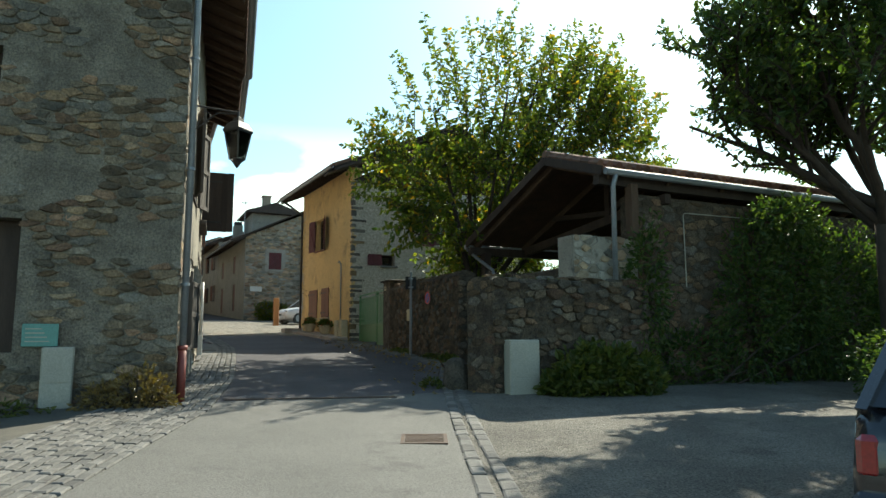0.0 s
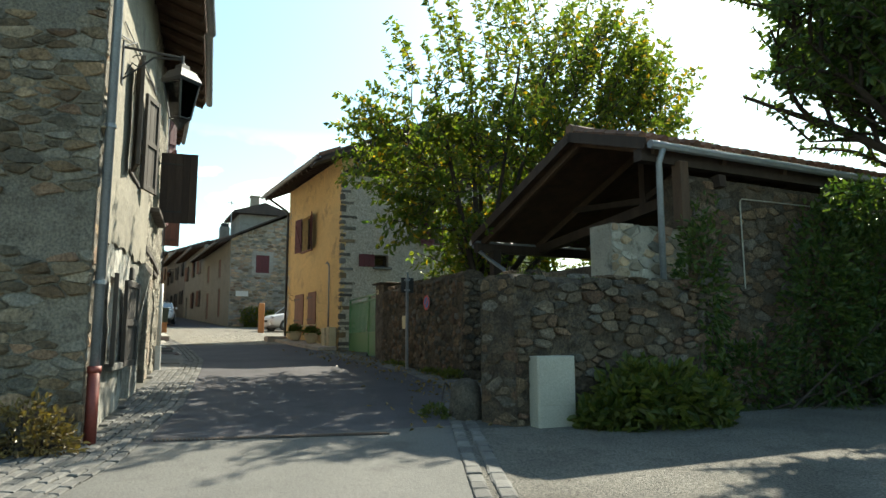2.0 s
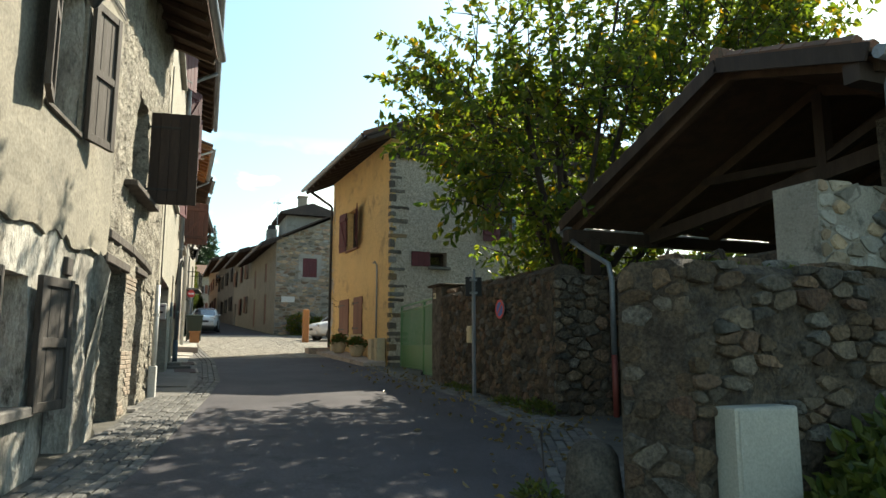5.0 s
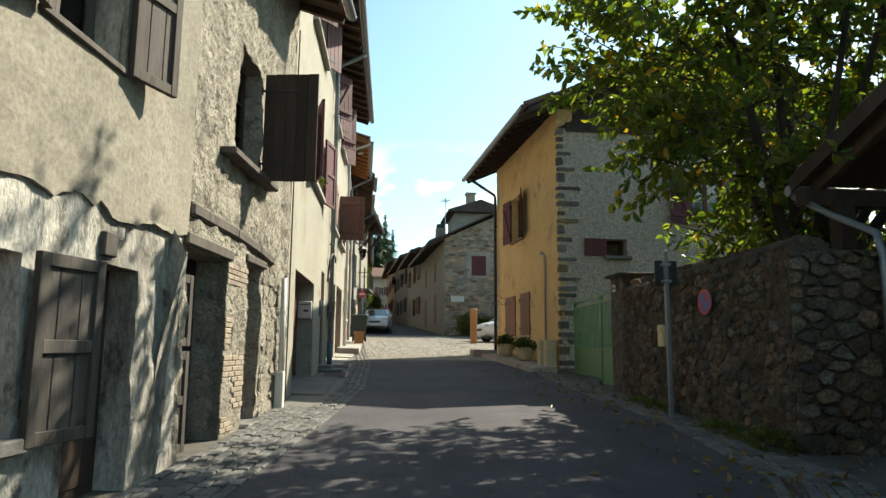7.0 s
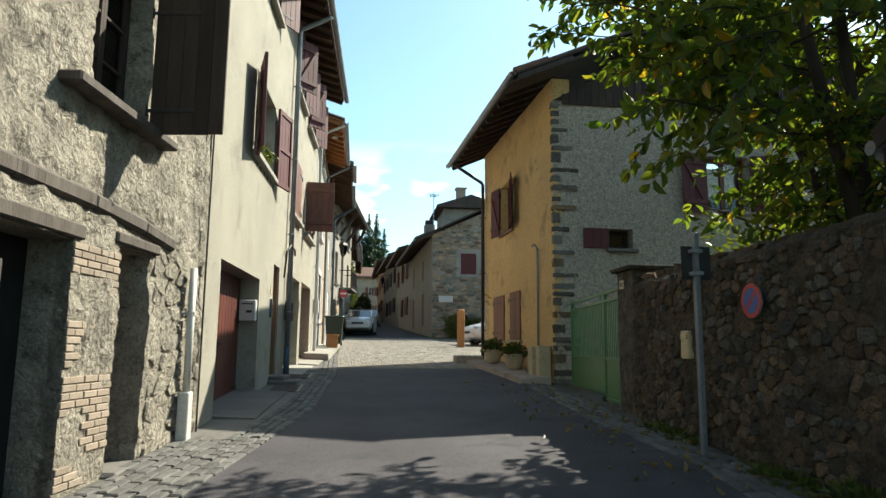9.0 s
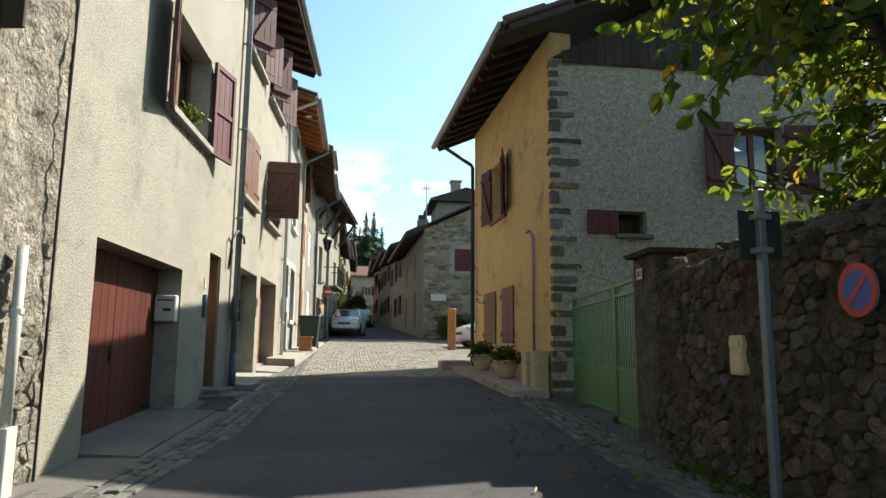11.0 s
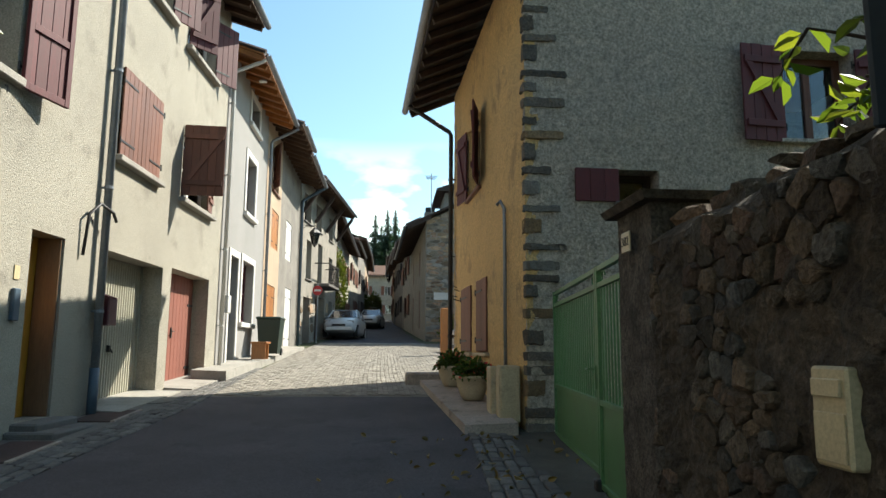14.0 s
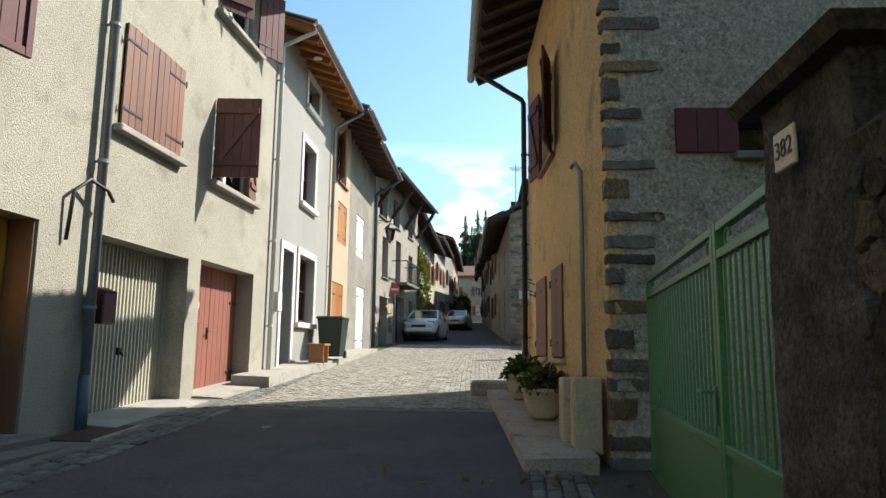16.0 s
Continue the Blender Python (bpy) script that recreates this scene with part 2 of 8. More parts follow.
M = {
    "asphalt": mat("asphalt", (0.135, 0.13, 0.12), (0.17, 0.162, 0.15), 0.5, 75, 0.9, 0.7, 110, stain=(0.112, 0.107, 0.1), depth=0.012, grain_amp=0.6),
    "new_asphalt": mat("new_asphalt", (0.066, 0.06, 0.066), (0.095, 0.087, 0.094), 0.7, 50, 0.85, 0.7, 110, stain=(0.052, 0.05, 0.053), depth=0.009, grain_amp=0.55),
    "gravel": mat("gravel", (0.155, 0.142, 0.122), (0.225, 0.208, 0.178), 0.7, 42, 0.95, 1.0, 48, stain=(0.14, 0.127, 0.105), depth=0.04, grain_amp=0.8),
    "soil": mat("soil", (0.09, 0.085, 0.05), (0.06, 0.09, 0.03), 0.6, 30, 0.95, 0.6, 20, stain=(0.12, 0.1, 0.06)),
    "paving": mat("paving", (0.17, 0.153, 0.128), (0.23, 0.21, 0.178), 0.6, 14, 0.9, 1.0, 12, stain=(0.15, 0.135, 0.11), depth=0.035, grain_amp=0.5),
    "concrete": mat("concrete", (0.155, 0.146, 0.134), (0.205, 0.19, 0.172), 0.9, 60, 0.9, 0.5, 50, stain=(0.125, 0.118, 0.106), grain_amp=0.3),
    "pale_concrete": mat("pale_concrete", (0.4, 0.375, 0.33), (0.32, 0.3, 0.265), 1.2, 50, 0.9, 0.5, 45, stain=(0.25, 0.23, 0.2), grain_amp=0.3),
    "kerb_stone": mat("kerb_stone", (0.44, 0.37, 0.315), (0.35, 0.295, 0.25), 2, 40, 0.9, 0.7, 40, stain=(0.2, 0.17, 0.145), grain_amp=0.35),
    "slab": mat("slab", (0.085, 0.05, 0.042), (0.06, 0.04, 0.035), 2, 50, 0.85, 0.5, 50, grain_amp=0.4),
    "sett": mat("sett", (0.12, 0.115, 0.11), (0.17, 0.163, 0.15), 4, 60, 0.85, 0.5, 60, vary=0.28, stain=(0.095, 0.087, 0.08)),
    "pale_sett": mat("pale_sett", (0.24, 0.22, 0.185), (0.31, 0.284, 0.242), 3, 40, 0.9, 0.8, 40, vary=0.2, stain=(0.17, 0.153, 0.126), grain_amp=0.35),
    "joint": mat("joint", (0.09, 0.085, 0.075), (0.13, 0.12, 0.1), 3, 50, 0.95, 0.4, 60),
    "plaster": mat("plaster", (0.25, 0.225, 0.18), (0.33, 0.297, 0.236), 0.8, 25, 0.92, 0.35, 12, stain=(0.2, 0.182, 0.15), depth=0.014, grain_amp=0.32),
    "whitewash": mat("whitewash", (0.56, 0.53, 0.47), (0.19, 0.172, 0.145), 2.0, 30, 0.92, 1.0, 14, stain=(0.11, 0.1, 0.085), depth=0.04, streak=0.45, grain_amp=0.35),
    "rough_render": mat("rough_render", (0.48, 0.432, 0.35), (0.3, 0.267, 0.217), 2.6, 30, 0.94, 1.0, 13, stain=(0.15, 0.133, 0.11), depth=0.09, grain_amp=0.35, twist=0.8),
    "roughcast": mat("roughcast", (0.42, 0.388, 0.318), (0.365, 0.338, 0.28), 0.6, 70, 0.92, 0.9, 45, stain=(0.29, 0.265, 0.22), depth=0.018, grain_amp=0.45),
    "ochre": mat("ochre", (0.84, 0.565, 0.25), (0.72, 0.495, 0.23), 0.8, 40, 0.92, 1.0, 14, stain=(0.5, 0.345, 0.17), depth=0.045, grain_amp=0.42, twist=1.2),
    "cream": mat("cream", (0.7, 0.61, 0.5), (0.53, 0.465, 0.38), 9, 26, 0.92, 1.0, 15, stain=(0.36, 0.32, 0.265), depth=0.08, grain_amp=0.5, twist=1.6),
    "grey_render": mat("grey_render", (0.34, 0.325, 0.31), (0.3, 0.29, 0.275), 0.6, 60, 0.9, 0.3, 40),
    "white_paint": mat("white_paint", (0.72, 0.7, 0.66), (0.66, 0.64, 0.6), 1, 50, 0.6, 0.1, 50),
    "pink_render": mat("pink_render", (0.5, 0.38, 0.27), (0.45, 0.34, 0.24), 0.7, 60, 0.9, 0.3, 40, stain=(0.4, 0.31, 0.23)),
    "old_grey": mat("old_grey", (0.3, 0.275, 0.24), (0.23, 0.21, 0.185), 0.9, 40, 0.93, 0.6, 24, stain=(0.17, 0.155, 0.135), depth=0.02),
    "sunny_grey": mat("sunny_grey", (0.38, 0.345, 0.29), (0.3, 0.272, 0.23), 1.2, 40, 0.93, 0.6, 24, stain=(0.23, 0.208, 0.175), depth=0.02),
    "mortar": mat("mortar", (0.36, 0.328, 0.272), (0.26, 0.235, 0.195), 1.5, 40, 0.95, 0.9, 22, stain=(0.12, 0.11, 0.09), depth=0.025),
    "field_stone": mat("field_stone", (0.15, 0.13, 0.105), (0.095, 0.083, 0.07), 5, 40, 0.9, 1.0, 24, vary=0.5, stain=(0.075, 0.065, 0.053), depth=0.05, grain_amp=0.55),
    "pillar_render": mat("pillar_render", (0.2, 0.165, 0.13), (0.085, 0.07, 0.056), 6, 45, 0.95, 1.0, 30, stain=(0.07, 0.06, 0.048), depth=0.06, grain_amp=0.6),
    "dark_mortar": mat("dark_mortar", (0.13, 0.1, 0.07), (0.06, 0.047, 0.036), 4.5, 30, 0.95, 1.0, 16, stain=(0.075, 0.066, 0.054), depth=0.06, grain_amp=0.6),
    "gable_mortar": mat("gable_mortar", (0.27, 0.235, 0.185), (0.16, 0.14, 0.112), 2.2, 34, 0.95, 1.0, 16, stain=(0.13, 0.113, 0.09), depth=0.05, grain_amp=0.5),
    "gable_stone": mat("gable_stone", (0.26, 0.215, 0.165), (0.15, 0.13, 0.105), 3, 30, 0.92, 1.0, 18, grain_amp=0.5, vary=0.5, stain=(0.115, 0.1, 0.082), depth=0.04),
    "stone": mat("stone", (0.34, 0.308, 0.262), (0.25, 0.225, 0.19), 5, 40, 0.9, 0.9, 24, vary=0.5, stain=(0.15, 0.125, 0.1), depth=0.02),
    "dark_stone": mat("dark_stone", (0.17, 0.142, 0.112), (0.105, 0.088, 0.07), 6, 30, 0.92, 1.0, 20, grain_amp=0.55, vary=0.42, stain=(0.08, 0.07, 0.058), depth=0.05),
    "slate_quoin": mat("slate_quoin", (0.125, 0.112, 0.098), (0.175, 0.155, 0.13), 6, 40, 0.88, 1.0, 22, vary=0.35, grain_amp=0.5, depth=0.04, stain=(0.24, 0.17, 0.1)),
    "tan_quoin": mat("tan_quoin", (0.26, 0.18, 0.1), (0.2, 0.145, 0.09), 6, 40, 0.9, 1.0, 22, vary=0.3, grain_amp=0.5, depth=0.03, stain=(0.15, 0.12, 0.09)),
    "grey_quoin": mat("grey_quoin", (0.22, 0.205, 0.18), (0.17, 0.16, 0.14), 5, 40, 0.9, 0.9, 24, vary=0.25, grain_amp=0.4, depth=0.03),
    "brick": mat("brick", (0.33, 0.26, 0.2), (0.36, 0.3, 0.235), 5, 60, 0.9, 0.6, 40, vary=0.18, stain=(0.27, 0.235, 0.195)),
    "old_wood": mat("old_wood", (0.085, 0.07, 0.058), (0.13, 0.11, 0.095), 6, 70, 0.8, 0.5, 60, streak=0.12, stain=(0.06, 0.045, 0.038)),
    "grey_wood": mat("grey_wood", (0.105, 0.092, 0.08), (0.06, 0.052, 0.046), 8, 70, 0.8, 0.5, 60, streak=0.12, vary=0.15, stain=(0.09, 0.08, 0.075)),
    "dark_wood": mat("dark_wood", (0.045, 0.031, 0.025), (0.07, 0.048, 0.037), 5, 60, 0.75, 0.4, 50, streak=0.15, vary=0.2),
    "roof_wood": mat("roof_wood", (0.12, 0.075, 0.05), (0.085, 0.054, 0.037), 4, 60, 0.85, 0.4, 50, streak=0.3, vary=0.2),
    "burgundy": mat("burgundy", (0.115, 0.017, 0.021), (0.09, 0.014, 0.018), 4, 60, 0.7, 0.15, 60, streak=0.2, vary=0.1),
    "red_garage": mat("red_garage", (0.125, 0.022, 0.011), (0.09, 0.016, 0.009), 3, 60, 0.5, 0.15, 60, streak=0.1, vary=0.15),
    "pale_red": mat("pale_red", (0.26, 0.082, 0.052), (0.21, 0.066, 0.042), 3, 60, 0.7, 0.2, 60, streak=0.1, vary=0.12),
    "brown_shutter": mat("brown_shutter", (0.2, 0.075, 0.042), (0.15, 0.055, 0.032), 4, 70, 0.6, 0.25, 60, streak=0.12, vary=0.2),
    "rose_shutter": mat("rose_shutter", (0.22, 0.085, 0.05), (0.165, 0.062, 0.037), 4, 70, 0.7, 0.2, 60, streak=0.15, vary=0.1),
    "orange_wood": mat("orange_wood", (0.45, 0.19, 0.055), (0.36, 0.14, 0.04), 4, 70, 0.5, 0.2, 60, streak=0.12, vary=0.15),
    "lining_wood": mat("lining_wood", (0.26, 0.15, 0.075), (0.19, 0.105, 0.055), 4, 70, 0.6, 0.3, 60, streak=0.12),
    "ochre_door": mat("ochre_door", (0.52, 0.25, 0.025), (0.43, 0.2, 0.02), 4, 70, 0.5, 0.2, 60, streak=0.12),
    "green_metal": mat("green_metal", (0.105, 0.25, 0.095), (0.092, 0.22, 0.083), 2, 50, 0.42, 0.08, 60, stain=(0.095, 0.18, 0.075)),
    "zinc": mat("zinc", (0.3, 0.32, 0.345), (0.23, 0.25, 0.275), 3, 40, 0.45, 0.1, 40, metal=0.3),
    "steel": mat("steel", (0.24, 0.26, 0.285), (0.18, 0.2, 0.22), 3, 40, 0.5, 0.1, 40, metal=0.4),
    "red_pipe": mat("red_pipe", (0.25, 0.05, 0.035), (0.2, 0.04, 0.03), 4, 40, 0.6, 0.1, 40),
    "iron": mat("iron", (0.03, 0.03, 0.032), (0.05, 0.045, 0.042), 5, 50, 0.55, 0.2, 60, metal=0.4),
    "beige_box": mat("beige_box", (0.4, 0.38, 0.32), (0.36, 0.34, 0.285), 2, 50, 0.6, 0.08, 60, stain=(0.42, 0.39, 0.32)),
    "tan_box": mat("tan_box", (0.56, 0.46, 0.29), (0.5, 0.41, 0.26), 2, 50, 0.6, 0.08, 60, stain=(0.33, 0.27, 0.18)),
    "white_box": mat("white_box", (0.68, 0.67, 0.63), (0.62, 0.6, 0.56), 2, 50, 0.5, 0.05, 60),
    "corrugated": mat("corrugated", (0.5, 0.48, 0.38), (0.46, 0.44, 0.35), 1, 50, 0.5, 0.05, 60),
    "tile": mat("tile", (0.2, 0.1, 0.065), (0.14, 0.085, 0.06), 3, 50, 0.9, 0.5, 40, vary=0.35, stain=(0.09, 0.075, 0.055)),
    "dark_tile": mat("dark_tile", (0.09, 0.065, 0.055), (0.06, 0.048, 0.042), 3, 50, 0.85, 0.4, 40, vary=0.25),
    "rust": mat("rust", (0.13, 0.085, 0.06), (0.1, 0.07, 0.055), 6, 60, 0.8, 0.4, 60, stain=(0.1, 0.07, 0.06)),
    # Near-black that stands in for shade behind the half doors and in the drain.
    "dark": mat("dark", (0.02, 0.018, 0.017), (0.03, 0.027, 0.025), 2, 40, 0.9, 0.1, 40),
    "bark": mat("bark", (0.075, 0.055, 0.042), (0.045, 0.035, 0.028), 5, 40, 0.95, 1.0, 30, streak=0.4, depth=0.02),
    "terracotta": mat("terracotta", (0.6, 0.5, 0.34), (0.52, 0.43, 0.29), 5, 50, 0.8, 0.2, 50),
    "green_plastic": mat("green_plastic", (0.01, 0.028, 0.017), (0.009, 0.024, 0.015), 3, 60, 0.5, 0.1, 60),
    "black": mat("black", (0.012, 0.012, 0.013), (0.018, 0.018, 0.018), 3, 50, 0.6, 0.1, 50),
    "leaf": leaf_mat("leaf", (0.05, 0.08, 0.016), (0.128, 0.13, 0.024), 0.6, (0.3, 0.17, 0.02)),
    "leaf_dark": leaf_mat("leaf_dark", (0.028, 0.056, 0.015), (0.075, 0.1, 0.023), 0.4),
    "leaf_yellow": leaf_mat("leaf_yellow", (0.04, 0.06, 0.014), (0.1, 0.105, 0.022), 0.4),
    "leaf_dry": leaf_mat("leaf_dry", (0.12, 0.085, 0.035), (0.2, 0.13, 0.04), 0.2),
    "flower": leaf_mat("flower", (0.5, 0.02, 0.03), (0.6, 0.05, 0.08), 0.3),
    "fir": leaf_mat("fir", (0.012, 0.03, 0.016), (0.025, 0.05, 0.022), 0.2),
}
gm = bpy.data.materials.new("glass")
gm.use_nodes = True
gn, gl = gm.node_tree.nodes, gm.node_tree.links
gn.clear()
g_clear, g_gloss, g_fres, g_mix, g_out = (gn.new("ShaderNode" + k) for k in ("BsdfTransparent", "BsdfGlossy", "Fresnel", "MixShader", "OutputMaterial"))
g_clear.inputs["Color"].default_value, g_gloss.inputs["Roughness"].default_value, g_fres.inputs["IOR"].default_value = (0.82, 0.87, 0.86, 1), 0.02, 1.5
gl.new(g_fres.outputs[0], g_mix.inputs[0])
gl.new(g_clear.outputs[0], g_mix.inputs[1])
gl.new(g_gloss.outputs[0], g_mix.inputs[2])
gl.new(g_mix.outputs[0], g_out.inputs["Surface"])
M["glass"] = gm


def paint(name, colour, rough=0.3, coat=0.0, metal=0.0):
    m = mat(name, colour, tuple(c * 0.9 for c in colour), 3, 60, rough, 0.0, metal=metal)
    m.node_tree.nodes["Principled BSDF"].inputs["Coat Weight"].default_value = coat
    M[name] = m


paint("car_white", (0.72, 0.72, 0.72), 0.35, 0.6)
paint("car_silver", (0.5, 0.51, 0.53), 0.35, 0.6, 0.3)
paint("car_dark", (0.012, 0.012, 0.016), 0.25, 0.8)
paint("red_lens", (0.3, 0.012, 0.012), 0.15, 0.8)
paint("lamp_lens", (0.6, 0.6, 0.58), 0.12, 0.8, 0.4)
paint("chrome", (0.6, 0.6, 0.6), 0.15, 0, 1.0)
paint("sign_red", (0.55, 0.03, 0.035), 0.4)
paint("sign_blue", (0.03, 0.1, 0.4), 0.4)
paint("sign_white", (0.8, 0.8, 0.78), 0.4)
paint("enamel", (0.66, 0.54, 0.32), 0.4)
paint("dark_red_box", (0.1, 0.02, 0.03), 0.4)
paint("blue_grey", (0.07, 0.11, 0.15), 0.5)
paint("turquoise", (0.12, 0.3, 0.26), 0.5)


# ---------------------------------------------------------------- mesh helpers
def mesh_of(name, verts, faces, material, smooth=False):
    me = bpy.data.meshes.new(name)
    me.from_pydata([tuple(v) for v in verts], [], faces)
    me.materials.append(M[material])
    if smooth:
        me.shade_smooth()
    return me


class Shape:
    """Gathers boxes, tubes and sheets into one mesh."""

    def __init__(self):
        self.v, self.f = [], []

    def add(self, verts, faces):
        o = len(self.v)
        self.v += [Vector(p) for p in verts]
        self.f += [tuple(i + o for i in f) for f in faces]
        return self

    def box(self, x0, x1, y0, y1, z0, z1, bev=0.0, m=None):
        if bev <= 0:
            vs = [(x, y, z) for z in (z0, z1) for y in (y0, y1) for x in (x0, x1)]
            fs = [(0, 2, 3, 1), (4, 5, 7, 6), (0, 1, 5, 4), (2, 6, 7, 3), (0, 4, 6, 2), (1, 3, 7, 5)]
        else:
            b = min(bev, (x1 - x0) * 0.45, (y1 - y0) * 0.45, (z1 - z0) * 0.45)
            bm = bmesh.new()
            bmesh.ops.create_cube(bm, size=1)
            for p in bm.verts:
                p.co = Vector(((x0 + x1) / 2 + p.co.x * (x1 - x0), (y0 + y1) / 2 + p.co.y * (y1 - y0), (z0 + z1) / 2 + p.co.z * (z1 - z0)))
            bmesh.ops.bevel(bm, geom=bm.edges[:], offset=b, segments=1, affect="EDGES")
            bm.verts.index_update()
            vs, fs = [p.co.copy() for p in bm.verts], [tuple(q.index for q in f.verts) for f in bm.faces]
            bm.free()
        if m:
            vs = [m @ Vector(p) for p in vs]
        return self.add(vs, fs)

    def beam(self, a, b, w, h, bev=0.0):
        """A squared timber from a to b, w wide and h high."""
        a, b = Vector(a), Vector(b)
        d = b - a
        side = Vector((0, 0, 1)).cross(d)
        side = side.normalized() if side.length > 1e-6 else Vector((1, 0, 0))
        up = d.normalized().cross(side)
        m = Matrix((side, d.normalized(), up)).transposed().to_4x4()
        return self.box(-w / 2, w / 2, 0, d.length, -h / 2, h / 2, bev, Matrix.Translation(a) @ m)

    def tube(self, pts, r, sides=8, r1=None, cap=True):
        pts = [Vector(p) for p in pts]
        n, o = len(pts), len(self.v)
        ref = None
        for i, p in enumerate(pts):
            d = (pts[min(i + 1, n - 1)] - pts[max(i - 1, 0)]).normalized()
            if ref is None:
                ref = d.orthogonal().normalized()
            ref = (ref - d * ref.dot(d)).normalized()
            q = d.cross(ref)
            rad = r if r1 is None else r + (r1 - r) * i / (n - 1)
            for k in range(sides):
                a = 2 * math.pi * k / sides
                self.v.append(p + (ref * math.cos(a) + q * math.sin(a)) * rad)
        for i in range(n - 1):
            for k in range(sides):
                a, b = o + i * sides + k, o + i * sides + (k + 1) % sides
                self.f.append((a, b, b + sides, a + sides))
        if cap:
            self.f.append(tuple(o + k for k in reversed(range(sides))))
            self.f.append(tuple(o + (n - 1) * sides + k for k in range(sides)))
        return self

    def lathe(self, prof, sides=16, centre=(0, 0, 0)):
        """prof: pairs of radius and height."""
        o = len(self.v)
        for r, z in prof:
            for k in range(sides):
                a = 2 * math.pi * k / sides
                self.v.append(Vector((centre[0] + r * math.cos(a), centre[1] + r * math.sin(a), centre[2] + z)))
        for i in range(len(prof) - 1):
            for k in range(sides):
                a, b = o + i * sides + k, o + i * sides + (k + 1) % sides
                self.f.append((a, b, b + sides, a + sides))
        self.f.append(tuple(o + k for k in reversed(range(sides))))
        self.f.append(tuple(o + (len(prof) - 1) * sides + k for k in range(sides)))
        return self

    def prism(self, poly, lo, hi, axis="x"):
        """A flat outline pushed along an axis."""
        n = len(poly)
        put = {"x": lambda t, p: (t, p[0], p[1]), "y": lambda t, p: (p[0], t, p[1]), "z": lambda t, p: (p[0], p[1], t)}[axis]
        vs = [put(lo, p) for p in poly] + [put(hi, p) for p in poly]
        fs = [tuple(reversed(range(n))), tuple(range(n, 2 * n))] + [(i, (i + 1) % n, n + (i + 1) % n, n + i) for i in range(n)]
        return self.add(vs, fs)

    def mesh(self, name, material, smooth=False):
        me = mesh_of(name, self.v, self.f, material, smooth)
        bm = bmesh.new()
        bm.from_mesh(me)
        bmesh.ops.recalc_face_normals(bm, faces=bm.faces)
        bm.to_mesh(me)
        bm.free()
        return me


def part(name, shape, material, parent, label="", smooth=False):
    ob = new(name, shape.mesh(name, material, smooth) if isinstance(shape, Shape) else shape)
    ob.parent = parent
    return tagged(ob, label)


def thing(name, m, label, category, group="", kind=""):
    ob = new(name)
    ob.empty_display_size = 0.2
    ob.matrix_world = m if isinstance(m, Matrix) else Matrix.Translation(m)
    return tagged(ob, label, category, group, kind)


def piece(name, me, parent, m):
    ob = new(name, me)
    ob.parent = parent
    ob.matrix_basis = m
    return ob


def ground(y):
    return 0.055 * max(-25.0, min(118.0, y))


def front(a, b):
    """The frame of a wall that runs from a to b in plan: x points out of the wall, y along it, z up from zero."""
    return pose(a[0], a[1], 0, 0, 0, math.degrees(math.atan2(b[1] - a[1], b[0] - a[0])) - 90), math.hypot(b[0] - a[0], b[1] - a[1])


def wall_shape(s0, s1, z0, z1, th, holes=(), step=0.0, rough=0.0, seed=0, foot=None):
    """A wall with its outer face at x = 0 and openings (s0, s1, z0, z1) through it. rough: unevenness of the outer face in metres."""
    ss, zs = {s0, s1}, {z0, z1}
    for h in holes:
        ss |= {max(s0, min(s1, h[0])), max(s0, min(s1, h[1]))}
        zs |= {max(z0, min(z1, h[2])), max(z0, min(z1, h[3]))}

    def fill(vals):
        vals = sorted(vals)
        if not step:
            return vals
        out = []
        for a, b in zip(vals, vals[1:]):
            n = max(1, round((b - a) / step))
            out += [a + (b - a) * i / n for i in range(n)]
        return out + [vals[-1]]

    es, ez = sorted(ss), sorted(zs)
    ss, zs = fill(ss), fill(zs)
    solid = {}
    for i in range(len(ss) - 1):
        for j in range(len(zs) - 1):
            cs, cz = (ss[i] + ss[i + 1]) / 2, (zs[j] + zs[j + 1]) / 2
            solid[i, j] = not any(h[0] < cs < h[1] and h[2] < cz < h[3] for h in holes)
    sh = Shape()
    nz = len(zs)

    def bump(s, z):
        if not rough:
            return 0.0
        p = Vector((s * 1.3 + seed, z * 1.3, seed * 0.7))
        q = noise.noise(p * 1.0) * 0.6 + noise.noise(p * 4.0) * 0.5 + noise.noise(p * 11.0) * 0.25
        return q * rough

    verts = [(bump(s, z), s, z) for s in ss for z in zs] + [(-th, s, z) for s in ss for z in zs]
    nb = len(ss) * nz
    faces = []
    for (i, j), ok in solid.items():
        if not ok:
            continue
        a, b, c, d = i * nz + j, (i + 1) * nz + j, (i + 1) * nz + j + 1, i * nz + j + 1
        faces.append((a, b, c, d))
        faces.append((nb + d, nb + c, nb + b, nb + a))
        for (di, dj), (p, q) in (((-1, 0), (d, a)), ((1, 0), (b, c)), ((0, -1), (a, b)), ((0, 1), (c, d))):
            if not solid.get((i + di, j + dj), False):
                faces.append((q, p, nb + p, nb + q))
    sh.add(verts, faces)
    return sh


# ---------------------------------------------------------------- ground and road
def along(table, y):
    return float(np.interp(y, [p[0] for p in table], [p[1] for p in table]))


